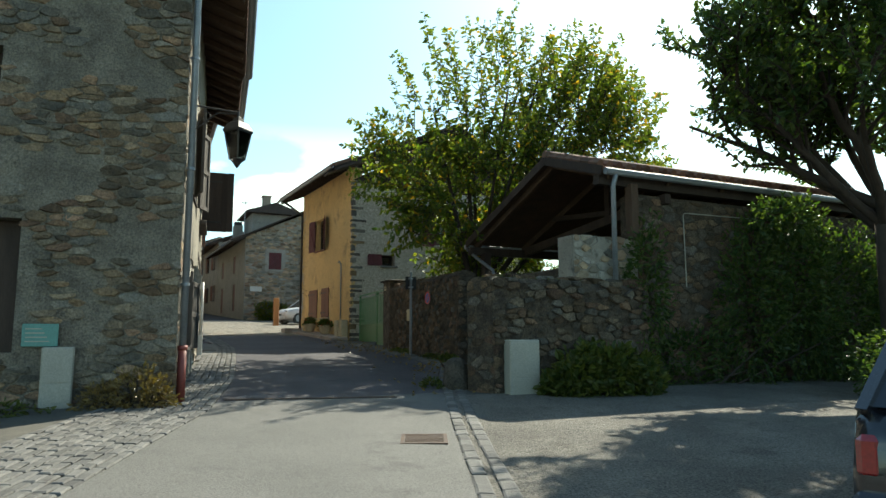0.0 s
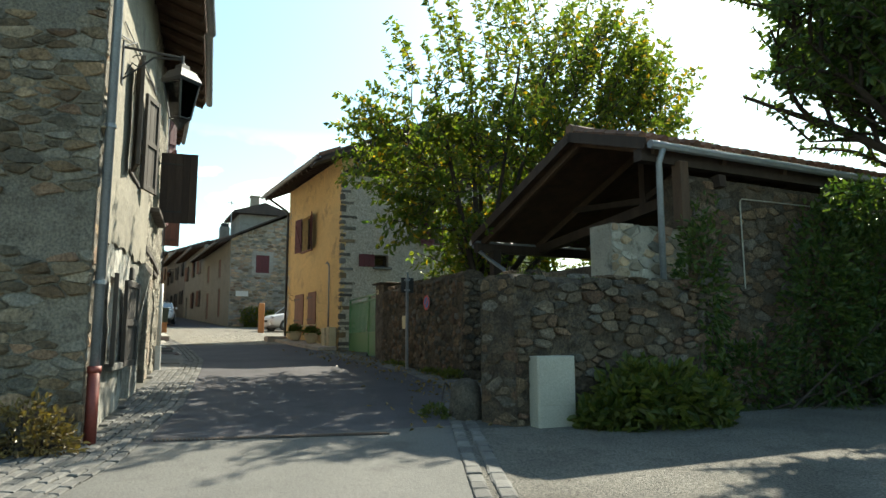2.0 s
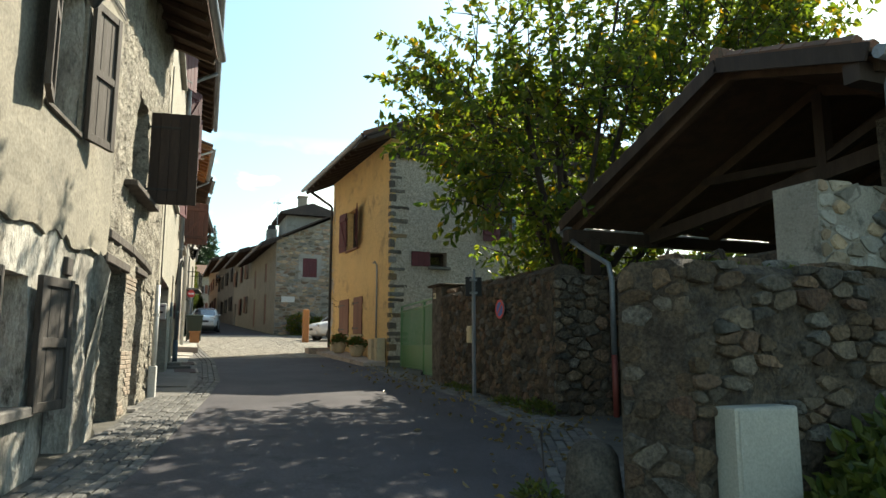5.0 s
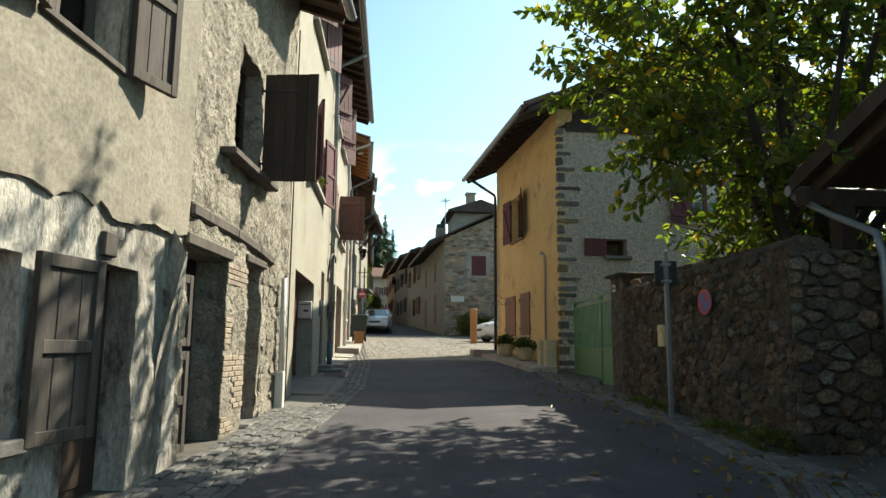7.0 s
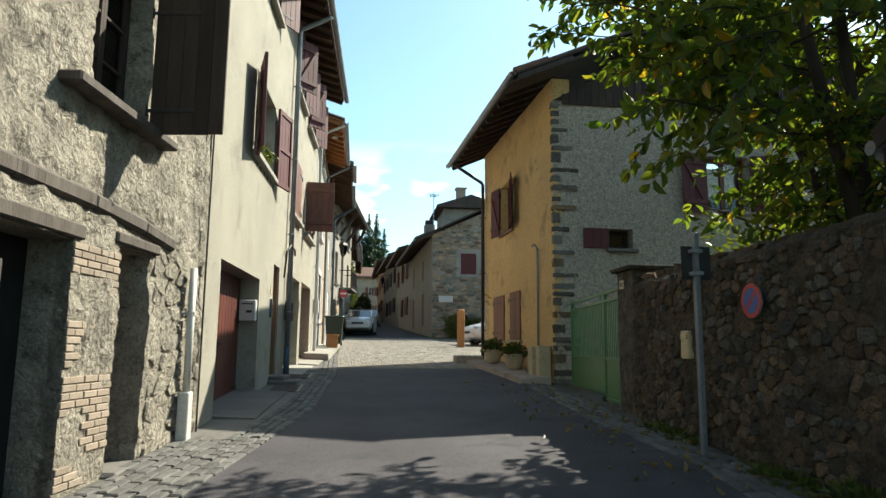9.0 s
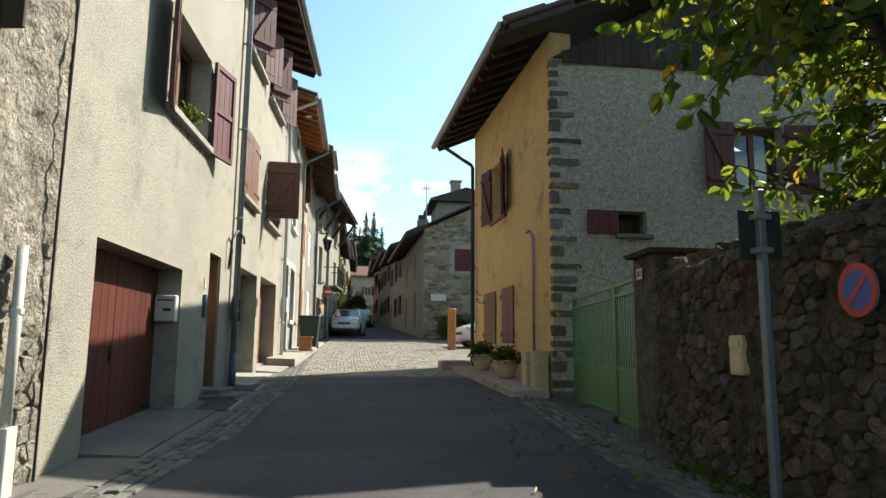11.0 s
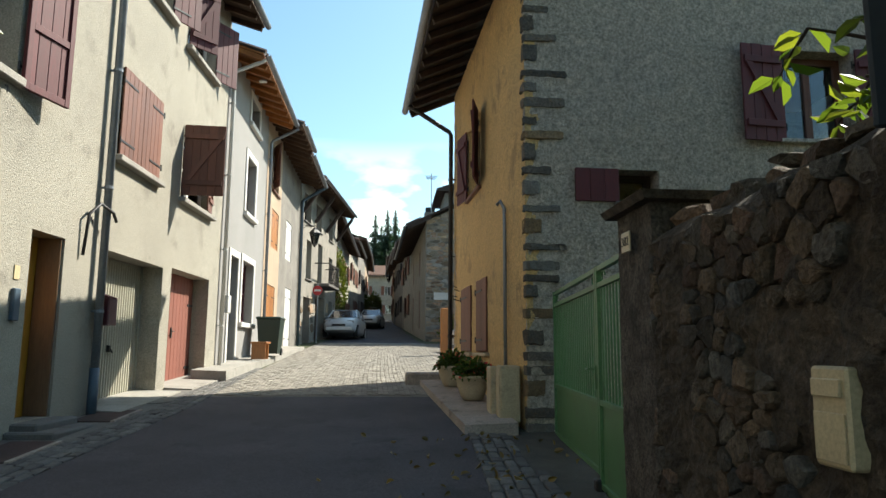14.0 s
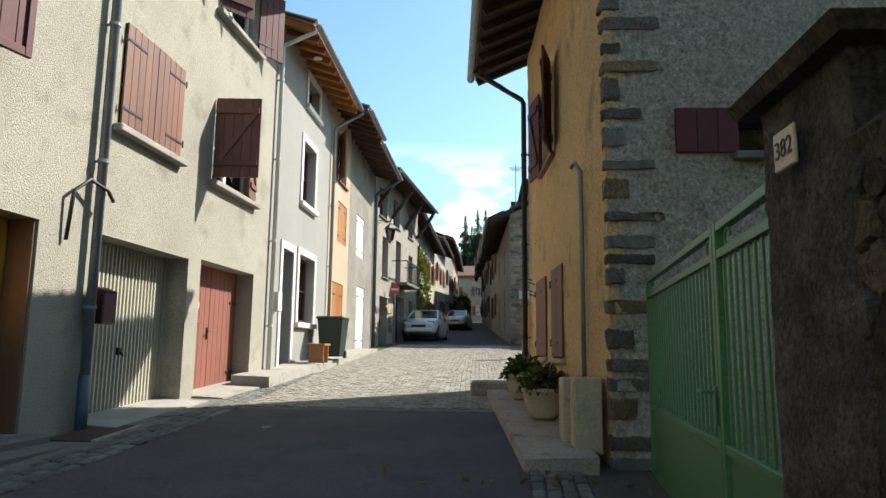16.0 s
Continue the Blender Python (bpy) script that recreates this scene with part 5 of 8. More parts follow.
# ---------------------------------------------------------------- beige house with garages
for name, h, material, label, npl in (("garage_door", holes3[0], "red_garage", "dark red boarded garage door", 14), ("garage_door", holes3[4], "pale_red", "faded red boarded garage door", 12)):
    mid = (h[0] + h[1]) / 2
    for a, b, sd in ((h[0], mid - 0.006, 1), (h[1], mid + 0.006, -1)):
        lf = plank_leaf(beige_house, name, a, h[2], h[3], abs(b - a), 0, material, sd, npl // 2, False, d=-0.36, label=label, iron=False, thick=0.04)
        part("hinge", Shape().box(0.04, 0.055, 0.02, 0.3, 0.35, 0.4).box(0.04, 0.055, 0.02, 0.3, 1.6, 1.65), "iron", lf)
    part("lock", Shape().box(-0.32, -0.295, mid - 0.09, mid - 0.03, h[2] + 0.95, h[2] + 1.15, 0.006).tube([(-0.3, mid - 0.06, h[2] + 1.08), (-0.25, mid - 0.06, h[2] + 1.08), (-0.25, mid - 0.16, h[2] + 1.08)], 0.01, 6), "iron", beige_house)
h = holes3[4]
for dz, w, hh, material in ((1.42, 0.16, 0.26, "black"), (1.45, 0.1, 0.1, "enamel"), (1.2, 0.16, 0.07, "pale_red")):
    part("letter_plate", Shape().box(-0.32, -0.29, h[0] + (0.2 if material == "black" else 0.55), h[0] + (0.2 if material == "black" else 0.55) + w, h[2] + dz, h[2] + dz + hh, 0.005), material, beige_house)
h = holes3[3]
gd = part("garage_door", Shape().box(-0.4, -0.37, h[0], h[1], h[2], h[3]).box(-0.37, -0.33, h[0], h[0] + 0.05, h[2], h[3]).box(-0.37, -0.33, h[1] - 0.05, h[1], h[2], h[3]).box(-0.368, -0.332, h[0] + 0.05, h[1] - 0.05, h[2], h[2] + 0.05), "corrugated", beige_house, "cream corrugated metal up-and-over garage door")
rib = Shape().prism([(-0.37, -0.028), (-0.345, -0.016), (-0.345, 0.016), (-0.37, 0.028)], h[2] + 0.05, h[3] - 0.02, "z").mesh("rib", "corrugated")
n = int((h[1] - h[0] - 0.12) / 0.085)
for i in range(n):
    piece("rib", rib, gd, Matrix.Translation((0, h[0] + 0.1 + i * 0.085, 0)))
part("handle", Shape().box(-0.345, -0.3, (h[0] + h[1]) / 2 - 0.03, (h[0] + h[1]) / 2 + 0.03, h[2] + 0.85, h[2] + 0.95, 0.006).tube([(-0.3, (h[0] + h[1]) / 2, h[2] + 0.9), (-0.28, (h[0] + h[1]) / 2 + 0.05, h[2] + 0.84)], 0.012, 6), "iron", gd)
h = holes3[1]
window(beige_house, h[0], h[1], h[2], h[3], "brown_shutter", 0.3, 3, 0, "pale_concrete", 0.1, sill_h=0.1, proud=0.1)
plank_leaf(beige_house, "shutter", h[0] - 0.02, h[2] - 0.1, h[3], 0.68, 16, "burgundy", -1, 4, d=0.04, frame=True, label="burgundy panelled shutter, open", outside=False)
plank_leaf(beige_house, "shutter", h[1] + 0.02, h[2] - 0.1, h[3], 0.68, 13, "burgundy", 1, 4, d=0.04, frame=True, label="burgundy panelled shutter, open", outside=False)
for i in range(6):
    part("hook", Shape().tube([(0.02, h[0] + 0.1 + i * 0.32, h[2] - 0.16), (0.05, h[0] + 0.1 + i * 0.32, h[2] - 0.17), (0.05, h[0] + 0.1 + i * 0.32, h[2] - 0.24)], 0.008, 5), "iron", beige_house)
pot = thing("flower_pot", front(F1C, F3B)[0] @ Matrix.Translation((-0.06, on3(22.7), h[2] + 0.003)), "small dark pot with a green plant on the sill", "flower pot")
part("pot", Shape().lathe([(0.07, 0), (0.1, 0.15), (0.11, 0.16), (0.1, 0.165), (0.09, 0.12)], 12), "black", pot)
rngp = np.random.default_rng(3)
pp = rngp.normal(0, 1, (160, 3)) * np.array([0.07, 0.1, 0.06]) + np.array([0, 0, 0.24])
part("plant", leaves_mesh("plant", pp, pp - np.array([0, 0, 0.2]), 0.1, "leaf_yellow", rngp), "leaf_yellow", pot)
h = holes3[2]
yd = part("door", Shape().box(-0.37, -0.32, h[0], h[1], h[2], h[3]).box(-0.32, -0.31, h[0] + 0.12, h[1] - 0.12, h[2] + 0.2, h[2] + 0.95, 0.004).box(-0.32, -0.31, h[0] + 0.12, h[1] - 0.12, h[2] + 1.1, h[3] - 0.15, 0.004), "ochre_door", beige_house, "honey-coloured wooden front door")
part("door_handle", Shape().tube([(-0.32, h[0] + 0.07, h[2] + 1.02), (-0.27, h[0] + 0.07, h[2] + 1.02), (-0.27, h[0] + 0.18, h[2] + 1.02)], 0.01, 6), "chrome", yd)
part("door_lining", Shape().box(-0.31, -0.03, h[1] - 0.03, h[1] - 0.003, h[2] + 0.003, h[3] - 0.003, 0.004).box(-0.31, -0.03, h[0] + 0.003, h[0] + 0.03, h[2] + 0.003, h[3] - 0.003, 0.004), "lining_wood", beige_house, "brown wooden door lining")
part("door_bell", Shape().box(0.0, 0.05, h[0] - 0.3, h[0] - 0.18, 2.6, 2.95, 0.01), "blue_grey", beige_house, "blue-grey entry panel")
part("house_number", Shape().box(0.0, 0.012, h[0] - 0.28, h[0] - 0.18, 3.05, 3.2), "enamel", beige_house)
steps = thing("door_steps", front(F1C, F3B)[0], "two worn concrete doorsteps", "steps", kind="structure")
part("step", Shape().box(0.0, 0.3, h[0] - 0.1, h[1] + 0.08, 1.05, 1.5, 0.02), "concrete", steps)
part("step", Shape().box(0.0, 0.54, h[0] - 0.2, h[1] + 0.12, 1.0, 1.42, 0.02), "concrete", steps)
for y0, y1, x1 in ((24.98, 25.95, 2.76), (22.7, 23.7, 2.74)):
    lid = thing("cellar_slab", Matrix.Translation((2.28, y0, ground(y0) + 0.037)) @ pose(0, 0, 0, math.degrees(math.atan(0.055))), "dark red-brown stone slab let into the apron", "slab", "slabs in the apron")
    part("slab", Shape().box(0, x1 - 2.28, 0, y1 - y0, -0.02, 0.012, 0.005), "slab", lid)
    part("edging", Shape().box(x1 - 2.27, x1 - 2.22, 0, y1 - y0, -0.02, 0.02, 0.005), "kerb_stone", lid)
# The shade over the first slab is put into its greyer concrete.
for h, reach, surface, tone in ((holes3[0], 0.55, "concrete", "grey"), (holes3[3], 0.42, "pale_concrete", "pale"), (holes3[4], 0.5, "pale_concrete", "pale")):
    ya, yb = 19.0 + h[0], 19.0 + h[1]
    mid = (ya + yb) / 2
    ramp = thing("garage_threshold", front(F1C, F3B)[0] @ Matrix.Translation((0, (h[0] + h[1]) / 2, ground(mid) + 0.04)) @ pose(0, 0, 0, math.degrees(math.atan(0.055))), tone + " worn concrete threshold before a garage, toned for sun or shade", "threshold", "garage thresholds", "structure")
    w = (yb - ya) / 2
    part("slab", Shape().add([(-0.35, -w, -0.1), (reach, -w - 0.05, -0.1), (reach, w + 0.05, -0.1), (-0.35, w, -0.1), (-0.35, -w, 0.045), (reach, -w - 0.05, 0.012), (reach, w + 0.05, 0.012), (-0.35, w, 0.045)], [(3, 2, 1, 0), (4, 5, 6, 7), (0, 1, 5, 4), (1, 2, 6, 5), (2, 3, 7, 6), (3, 0, 4, 7)]), surface, ramp)
# shuttered windows above the garages
h = holes3[5]
window(beige_house, h[0], h[1], h[2], h[3], "white_paint", 0.2, 2, 1, "pale_concrete", 0.1, sill_h=0.09, proud=0.12)
plank_leaf(beige_house, "shutter", h[0] + 0.0, h[2] + 0.02, h[3], (h[1] - h[0]) / 2 - 0.005, 0, "brown_shutter", 1, 5, d=0.012, brace=False, label="red-brown boarded shutter, closed")
plank_leaf(beige_house, "shutter", h[1] - 0.0, h[2] + 0.02, h[3], (h[1] - h[0]) / 2 - 0.005, 0, "brown_shutter", -1, 5, d=0.012, brace=False, label="red-brown boarded shutter, closed")
h = holes3[6]
window(beige_house, h[0], h[1], h[2], h[3], "white_paint", 0.2, 2, 1, "pale_concrete", 0.1, sill_h=0.09, proud=0.12)
plank_leaf(beige_house, "shutter", h[0], h[2] + 0.05, h[3] + 0.02, 0.74, 84, "brown_shutter", 1, 5, d=0.02, label="red-brown boarded shutter standing open", outside=False)
plank_leaf(beige_house, "shutter", h[1], h[2] + 0.03, h[3], 0.5, 8, "brown_shutter", -1, 4, d=0.012, label="red-brown boarded shutter, nearly closed")
for h in holes3[7:]:
    window(beige_house, h[0], h[1], h[2], h[3], "white_paint", 0.2, 2, 1, "pale_concrete", 0.1, sill_h=0.09, proud=0.12)
    plank_leaf(beige_house, "shutter", h[0], h[2] + 0.02, h[3], 0.6, 40, "burgundy", 1, 4, d=0.02, label="burgundy boarded shutter, half open")
    plank_leaf(beige_house, "shutter", h[1] - 0.0, h[2] + 0.02, h[3], 0.6, 150, "burgundy", -1, 4, d=0.03, label="burgundy boarded shutter, open")
downpipe(beige_house, on3(25.6), 1.9, 9.2, 0.72, 0.1, 0.055, "zinc", True, 9.7)
part("pipe_foot", Shape().tube([(0.1, on3(25.6), 1.3), (0.1, on3(25.6), 2.05)], 0.065, 10), "blue_grey", beige_house, "blue-grey pipe foot", True)
part("hose", Shape().tube([(0.04, on3(25.15), 3.5), (0.08, on3(25.16), 4.05), (0.13, on3(25.35), 4.22), (0.18, on3(25.62), 4.15), (0.17, on3(25.75), 4.05)], 0.022, 6), "iron", beige_house, "grey cable hooked to the wall", True)
part("letterbox", Shape().box(0.0, 0.16, on3(25.75), on3(26.02), 2.62, 3.0, 0.015).prism([(0.0, 3.0), (0.17, 3.0), (0.0, 3.06)], on3(25.75), on3(26.02), "y"), "dark_red_box", beige_house, "dark red letterbox")
mb = thing("letterbox", front(F1C, F3B)[0] @ Matrix.Translation((-0.3, on3(22.62) - 0.36, 2.48)), "white plastic letterbox on the garage jamb", "letterbox")
part("box", Shape().box(0.0, 0.28, 0.22, 0.36, 0.0, 0.36, 0.015), "white_box", mb)
part("label", Shape().box(0.12, 0.22, 0.212, 0.22, 0.14, 0.18), "black", mb)
part("slot", Shape().box(0.04, 0.24, 0.214, 0.22, 0.28, 0.3), "iron", mb)

# ---------------------------------------------------------------- grey, pink and old houses
def surround(root, h, material, w=0.16):
    sh = Shape()
    sh.box(0.0, 0.03, h[0] - w, h[0], h[2], h[3] + w).box(0.0, 0.03, h[1], h[1] + w, h[2], h[3] + w).box(0.0, 0.032, h[0], h[1], h[3], h[3] + w)
    part("window_surround", sh, material, root)


for h in holes4:
    surround(grey_house, h, "white_paint")
for h in holes4[1:]:
    window(grey_house, h[0], h[1], h[2], h[3], "dark_red_box", 0.2, 2, 1, "white_paint", 0.16, sill_h=0.12, proud=0.1)
h = holes4[0]
part("door", Shape().box(-0.3, -0.25, h[0], h[1], h[2], h[3]).box(-0.25, -0.24, h[0] + 0.1, h[1] - 0.1, h[2] + 0.2, h[2] + 1.0, 0.004), "blue_grey", grey_house, "grey-blue front door")
part("soffit_lamp", Shape().lathe([(0.1, 0.0), (0.1, 0.03), (0.06, 0.05)], 14, (0.45, 1.6, 9.03)), "white_paint", grey_house)
downpipe(grey_house, 0.12, 1.9, 8.6, 0.7, 0.09, 0.045, "white_box", True, 9.05)
part("meter_box", Shape().box(0.0, 0.16, 0.35, 0.62, 3.1, 3.5, 0.01), "white_box", grey_house)
window(pink_house, *holes5[0], "white_paint", 0.2, 2, 1, "brown_shutter", 0.1)
plank_leaf(pink_house, "shutter", holes5[0][0], holes5[0][2], holes5[0][3], 0.55, 150, "brown_shutter", 1, 4, d=0.03, label="brown shutter, open")
for h, w in ((holes5[1], 0.62), (holes5[2], 0.72)):
    for a, sd in ((h[0], 1), (h[1], -1)):
        plank_leaf(pink_house, "shutter", a, h[2], h[3], (h[1] - h[0]) / 2 - 0.004, 0, "orange_wood", sd, 4, d=-0.05, brace=False, label="orange varnished shutter, closed")
downpipe(pink_house, 0.05, 2.0, 8.5, 0.8, 0.09, 0.045, "zinc", True, 9.05)
for h in holes6:
    for a, sd in ((h[0], 1), (h[1], -1)):
        plank_leaf(old_house, "shutter", a, h[2], h[3], (h[1] - h[0]) / 2 - 0.004, 0, "white_paint", sd, 4, d=-0.05, brace=False, label="white painted shutter, closed")
downpipe(old_house, len6 - 0.1, 2.3, 8.3, 0.9, 0.1, 0.06, "blue_grey", True, 8.95)
for h in holes7[:6]:
    window(far_stone, h[0], h[1], h[2], h[3], "dark_wood", 0.22, 2, 2, "concrete", 0.1)
for h in holes7[6:]:
    part("door", Shape().box(-0.38, -0.33, h[0], h[1], h[2], h[3]), "dark_wood", far_stone)
cells = split((0.1, len7 - 0.1, 2.4, 4.6), 0.4, random.Random(14), 1.6)
lay_stones(far_stone, Matrix(), cells, rubble, lambda s, z: False, 0.03, 0.03, 0, 14, lambda s, z: any(h[0] - 0.2 < s < h[1] + 0.2 and h[2] - 0.2 < z < h[3] + 0.2 for h in holes7))
for s in (0.3, 2.8, 5.4, 8.2):
    part("strut", Shape().beam((0.02, s, 8.0), (0.85, s, 9.2), 0.14, 0.14), "dark_wood", far_stone)
bal = part("balcony", Shape().box(0, 0.7, 3.0, 5.6, 5.12, 5.25, 0.02), "concrete", far_stone, "narrow balcony with an iron railing")
part("rail", Shape().beam((0.67, 3.0, 6.17), (0.67, 5.6, 6.17), 0.05, 0.04).beam((0.67, 3.0, 5.35), (0.67, 5.6, 5.35), 0.04, 0.03).beam((0, 3.02, 6.17), (0.67, 3.02, 6.17), 0.05, 0.04).beam((0, 5.58, 6.17), (0.67, 5.58, 6.17), 0.05, 0.04), "iron", bal)
bar = Shape().box(0.66, 0.68, -0.01, 0.01, 5.25, 6.17).mesh("baluster", "iron")
for i in range(17):
    piece("baluster", bar, bal, Matrix.Translation((0, 3.06 + i * 0.155, 0)))


# ---------------------------------------------------------------- yellow house details
rq = random.Random(4)
z, long_one = 1.15, True
while z < 7.3:
    tall = rq.uniform(0.1, 0.17) if long_one else rq.uniform(0.13, 0.26)
    w = rq.uniform(0.34, 0.62) if long_one else rq.uniform(0.13, 0.24)
    kind = rq.choice(("slate_quoin", "slate_quoin", "slate_quoin", "tan_quoin", "grey_quoin"))
    for parent, ends in ((south, (-0.03, w)), (yellow, (ylen - rq.uniform(0.05, 0.16), ylen + 0.02))):
        n = 5
        poly = [(ends[0] + (ends[1] - ends[0]) * k / n, z + rq.uniform(0, 0.014)) for k in range(n + 1)] + [(ends[1] - (ends[1] - ends[0]) * k / n, z + tall - rq.uniform(0, 0.016)) for k in range(n + 1)]
        (cs, cz), vs, fs = stone_shape(poly, 0.026, 0.006, rq)
        piece("quoin", mesh_of("quoin", vs, fs, kind), parent, Matrix.Translation((0.004, cs, cz)))
    z += tall + rq.choice((0.015, 0.03, 0.06, 0.11))
    long_one = not long_one if rq.random() < 0.85 else long_one
h = holes_y[0]
window(yellow, h[0], h[1], h[2], h[3], "dark_wood", 0.2, 2, 1, "rose_shutter", 0.08)
plank_leaf(yellow, "shutter", h[1] + 0.01, h[2], h[3], 0.6, 18, "burgundy", 1, 4, d=0.03, label="dark burgundy shutter, open")
plank_leaf(yellow, "shutter", h[0] - 0.01, h[2], h[3], 0.6, 8, "burgundy", -1, 4, d=0.03, label="dark burgundy shutter, open")
for h in holes_y[1:]:
    window(yellow, h[0], h[1], h[2], h[3], "dark_wood", 0.2, 2, 1, "terracotta", 0.1)
    plank_leaf(yellow, "shutter", h[0] + 0.02, h[2] + 0.02, h[3] - 0.01, h[1] - h[0] - 0.04, 0, "rose_shutter", 1, 6, d=0.0, brace=False, label="faded rose boarded shutter, closed")
downpipe(yellow, ony(30.55), 1.7, 7.0, 0.95, 0.1, 0.05, "iron", True, 7.7)
part("cable_pipe", Shape().tube([(0.05, ony(25.4), 1.9), (0.05, ony(25.4), 3.9), (0.05, ony(25.42), 4.3), (0.09, ony(25.5), 4.42), (0.14, ony(25.5), 4.36)], 0.026, 8), "zinc", yellow, "slim grey cable pipe", True)
for i in range(4):
    part("wall_bracket", Shape().tube([(0.0, ony(29.9) - 0.3 * (i % 2), 3.3 + 0.1 * i), (0.12, ony(29.9) - 0.3 * (i % 2), 3.34 + 0.1 * i)], 0.01, 5), "iron", yellow)
slit = window(yellow, 0.64, 1.75, 4.2, 4.63, "dark_wood", 0.3, 2, 0, None, name="south_window")
slit.matrix_basis = sm
for nm, a, w, ang, sd in (("shutter", 0.64, 0.57, 3, 1),):
    lf = plank_leaf(yellow, nm, 0, 4.2, 4.63, w, 0, "burgundy", 1, 3, d=0.0, label="low burgundy shutter, closed", brace=False, iron=False)
    lf.matrix_basis = sm @ Matrix.Translation((0.01, a, 4.2))
sl = part("sill", Shape().box(-0.2, 0.1, 1.15, 1.84, 4.12, 4.2, 0.015), "concrete", yellow)
sl.matrix_basis = sm
sw = window(yellow, 3.5, 4.5, 5.1, 6.35, "brown_shutter", 0.25, 2, 0, "cream", 0.1, name="south_window")
sw.matrix_basis = sm
for a, sd in ((3.48, -1), (4.52, 1)):
    lf = plank_leaf(yellow, "shutter", 0, 5.05, 6.38, 0.6, 0, "burgundy", sd, 4, label="dark burgundy braced shutter, open", outside=False)
    lf.matrix_basis = sm @ Matrix.Translation((0.03, a, 5.05)) @ Matrix.Rotation(radians(-6 * sd), 4, "Z") @ Matrix.Diagonal((1, sd, 1, 1))
boards = Shape().box(0.035, 0.06, 0.0, 0.16, 0.0, 1.0, 0.004).mesh("board", "dark_wood")
for i in range(50):
    s = 0.04 + i * 0.167
    top = 9.72 - abs(s + 0.08 - 4.2) * 0.545
    if top > 7.5:
        piece("board", boards, gab, Matrix.Translation((0, s, 7.36)) @ Matrix.Diagonal((1, 1, top - 7.36, 1)))
dk = part("verge_board", Shape().add([(0.06, -1.15, 7.45), (0.72, -1.15, 7.45), (0.72, 4.2, 9.82), (0.06, 4.2, 9.82), (0.06, -1.15, 7.51), (0.72, -1.15, 7.51), (0.72, 4.2, 9.88), (0.06, 4.2, 9.88)], [(0, 1, 2, 3), (7, 6, 5, 4), (0, 4, 5, 1), (1, 5, 6, 2), (2, 6, 7, 3), (3, 7, 4, 0)]), "dark_wood", yellow)
dk.matrix_basis = sm

kerb = tagged(new("pavement_kerb", Shape().add(
    [(7.05, 24.15, ground(24.15) - 0.2), (7.7, 24.15, ground(24.15) - 0.2), (7.7, 29.3, ground(29.3) - 0.2), (6.75, 29.3, ground(29.3) - 0.2), (7.07, 24.17, ground(24.15) + 0.13), (7.7, 24.17, ground(24.15) + 0.15), (7.7, 29.28, ground(29.3) + 0.15), (6.77, 29.28, ground(29.3) + 0.13)],
    [(3, 2, 1, 0), (4, 5, 6, 7), (0, 1, 5, 4), (1, 2, 6, 5), (2, 3, 7, 6), (3, 0, 4, 7)]).mesh("pavement_kerb", "kerb_stone")), "raised stone kerb along the ochre house", "kerb", kind="structure")
stoop = thing("doorstep", (6.75, 29.6, ground(29.6)), "grey stone step at the end of the kerb", "step")
part("slab", Shape().box(-0.25, 0.5, -0.3, 0.4, -0.1, 0.24, 0.03), "kerb_stone", stoop)


def flower_pot(x, y, seed):
    rng = np.random.default_rng(seed)
    root = thing("flower_pot", (x, y, ground(y) + 0.14), "round pale stone pot with red flowers on the kerb", "flower pot", "pots on the kerb")
    part("pot", Shape().lathe([(0.13, 0), (0.17, 0.05), (0.23, 0.2), (0.25, 0.3), (0.265, 0.31), (0.265, 0.35), (0.235, 0.355), (0.22, 0.3)], 20), "terracotta", root, "", True)
    part("soil", Shape().lathe([(0.0, 0.29), (0.225, 0.3)], 16), "soil", root)
    d = rng.normal(0, 1, (520, 3))
    d[:, 2] = np.abs(d[:, 2])
    d /= np.linalg.norm(d, axis=1)[:, None]
    p = d * np.array([0.27, 0.3, 0.27]) * rng.uniform(0.4, 1.05, (520, 1)) + np.array([0, 0, 0.32])
    part("plant", leaves_mesh("plant", p, d, 0.09, "leaf_dark", rng), "leaf_dark", root)
    k = rng.integers(0, 520, 70)
    tagged(part("flowers", leaves_mesh("flowers", p[k] + d[k] * 0.04, d[k], 0.05, "flower", rng), "flower", root, "small red blossoms"), kind="stuff")
    return root


flower_pot(7.42, 26.3, 3)
flower_pot(7.28, 28.1, 4)
mbx = thing("meter_cabinet", (7.6, 24.85, ground(24.85) + 0.08), "pair of pale beige meter cabinets against the ochre wall", "cabinet")
part("cabinet", Shape().box(-0.05, 0.2, -0.3, 0.02, 0, 0.68, 0.012), "tan_box", mbx)
part("cabinet", Shape().box(-0.12, 0.2, 0.06, 0.4, 0, 0.66, 0.012), "tan_box", mbx)
part("door", Shape().box(-0.058, -0.05, -0.27, -0.01, 0.04, 0.64, 0.003), "tan_box", mbx)

# ---------------------------------------------------------------- rubble walls, pillar and gate
wall_b, mb_, lb = garden_wall("garden wall of rounded field stones in crumbling mortar", (7.68, 20.0), (7.62, 15.05), 0, lambda s: 3.02 + 0.02 * s, 0.5, "dark_mortar", 0.06, 3)
cells = split((0.0, lb, 0.75, 3.0), 0.112, random.Random(22), 1.3)
lay_stones(wall_b, Matrix.Translation((-0.036, 0, 0)), cells, field, lambda s, z: s < 5.2, 0.036, 0.004, 300, 22, lambda s, z: z < ground(20 - s) - 0.05 or (1.42 < s < 1.94 and 1.82 < z < 2.4) or noise.noise(Vector((s * 1.7, z * 1.4, 9))) > (0.12 if s < 2.3 else 0.3))
cells = split((0.0, lb, 3.0, 3.16), 0.16, random.Random(23), 1.8)
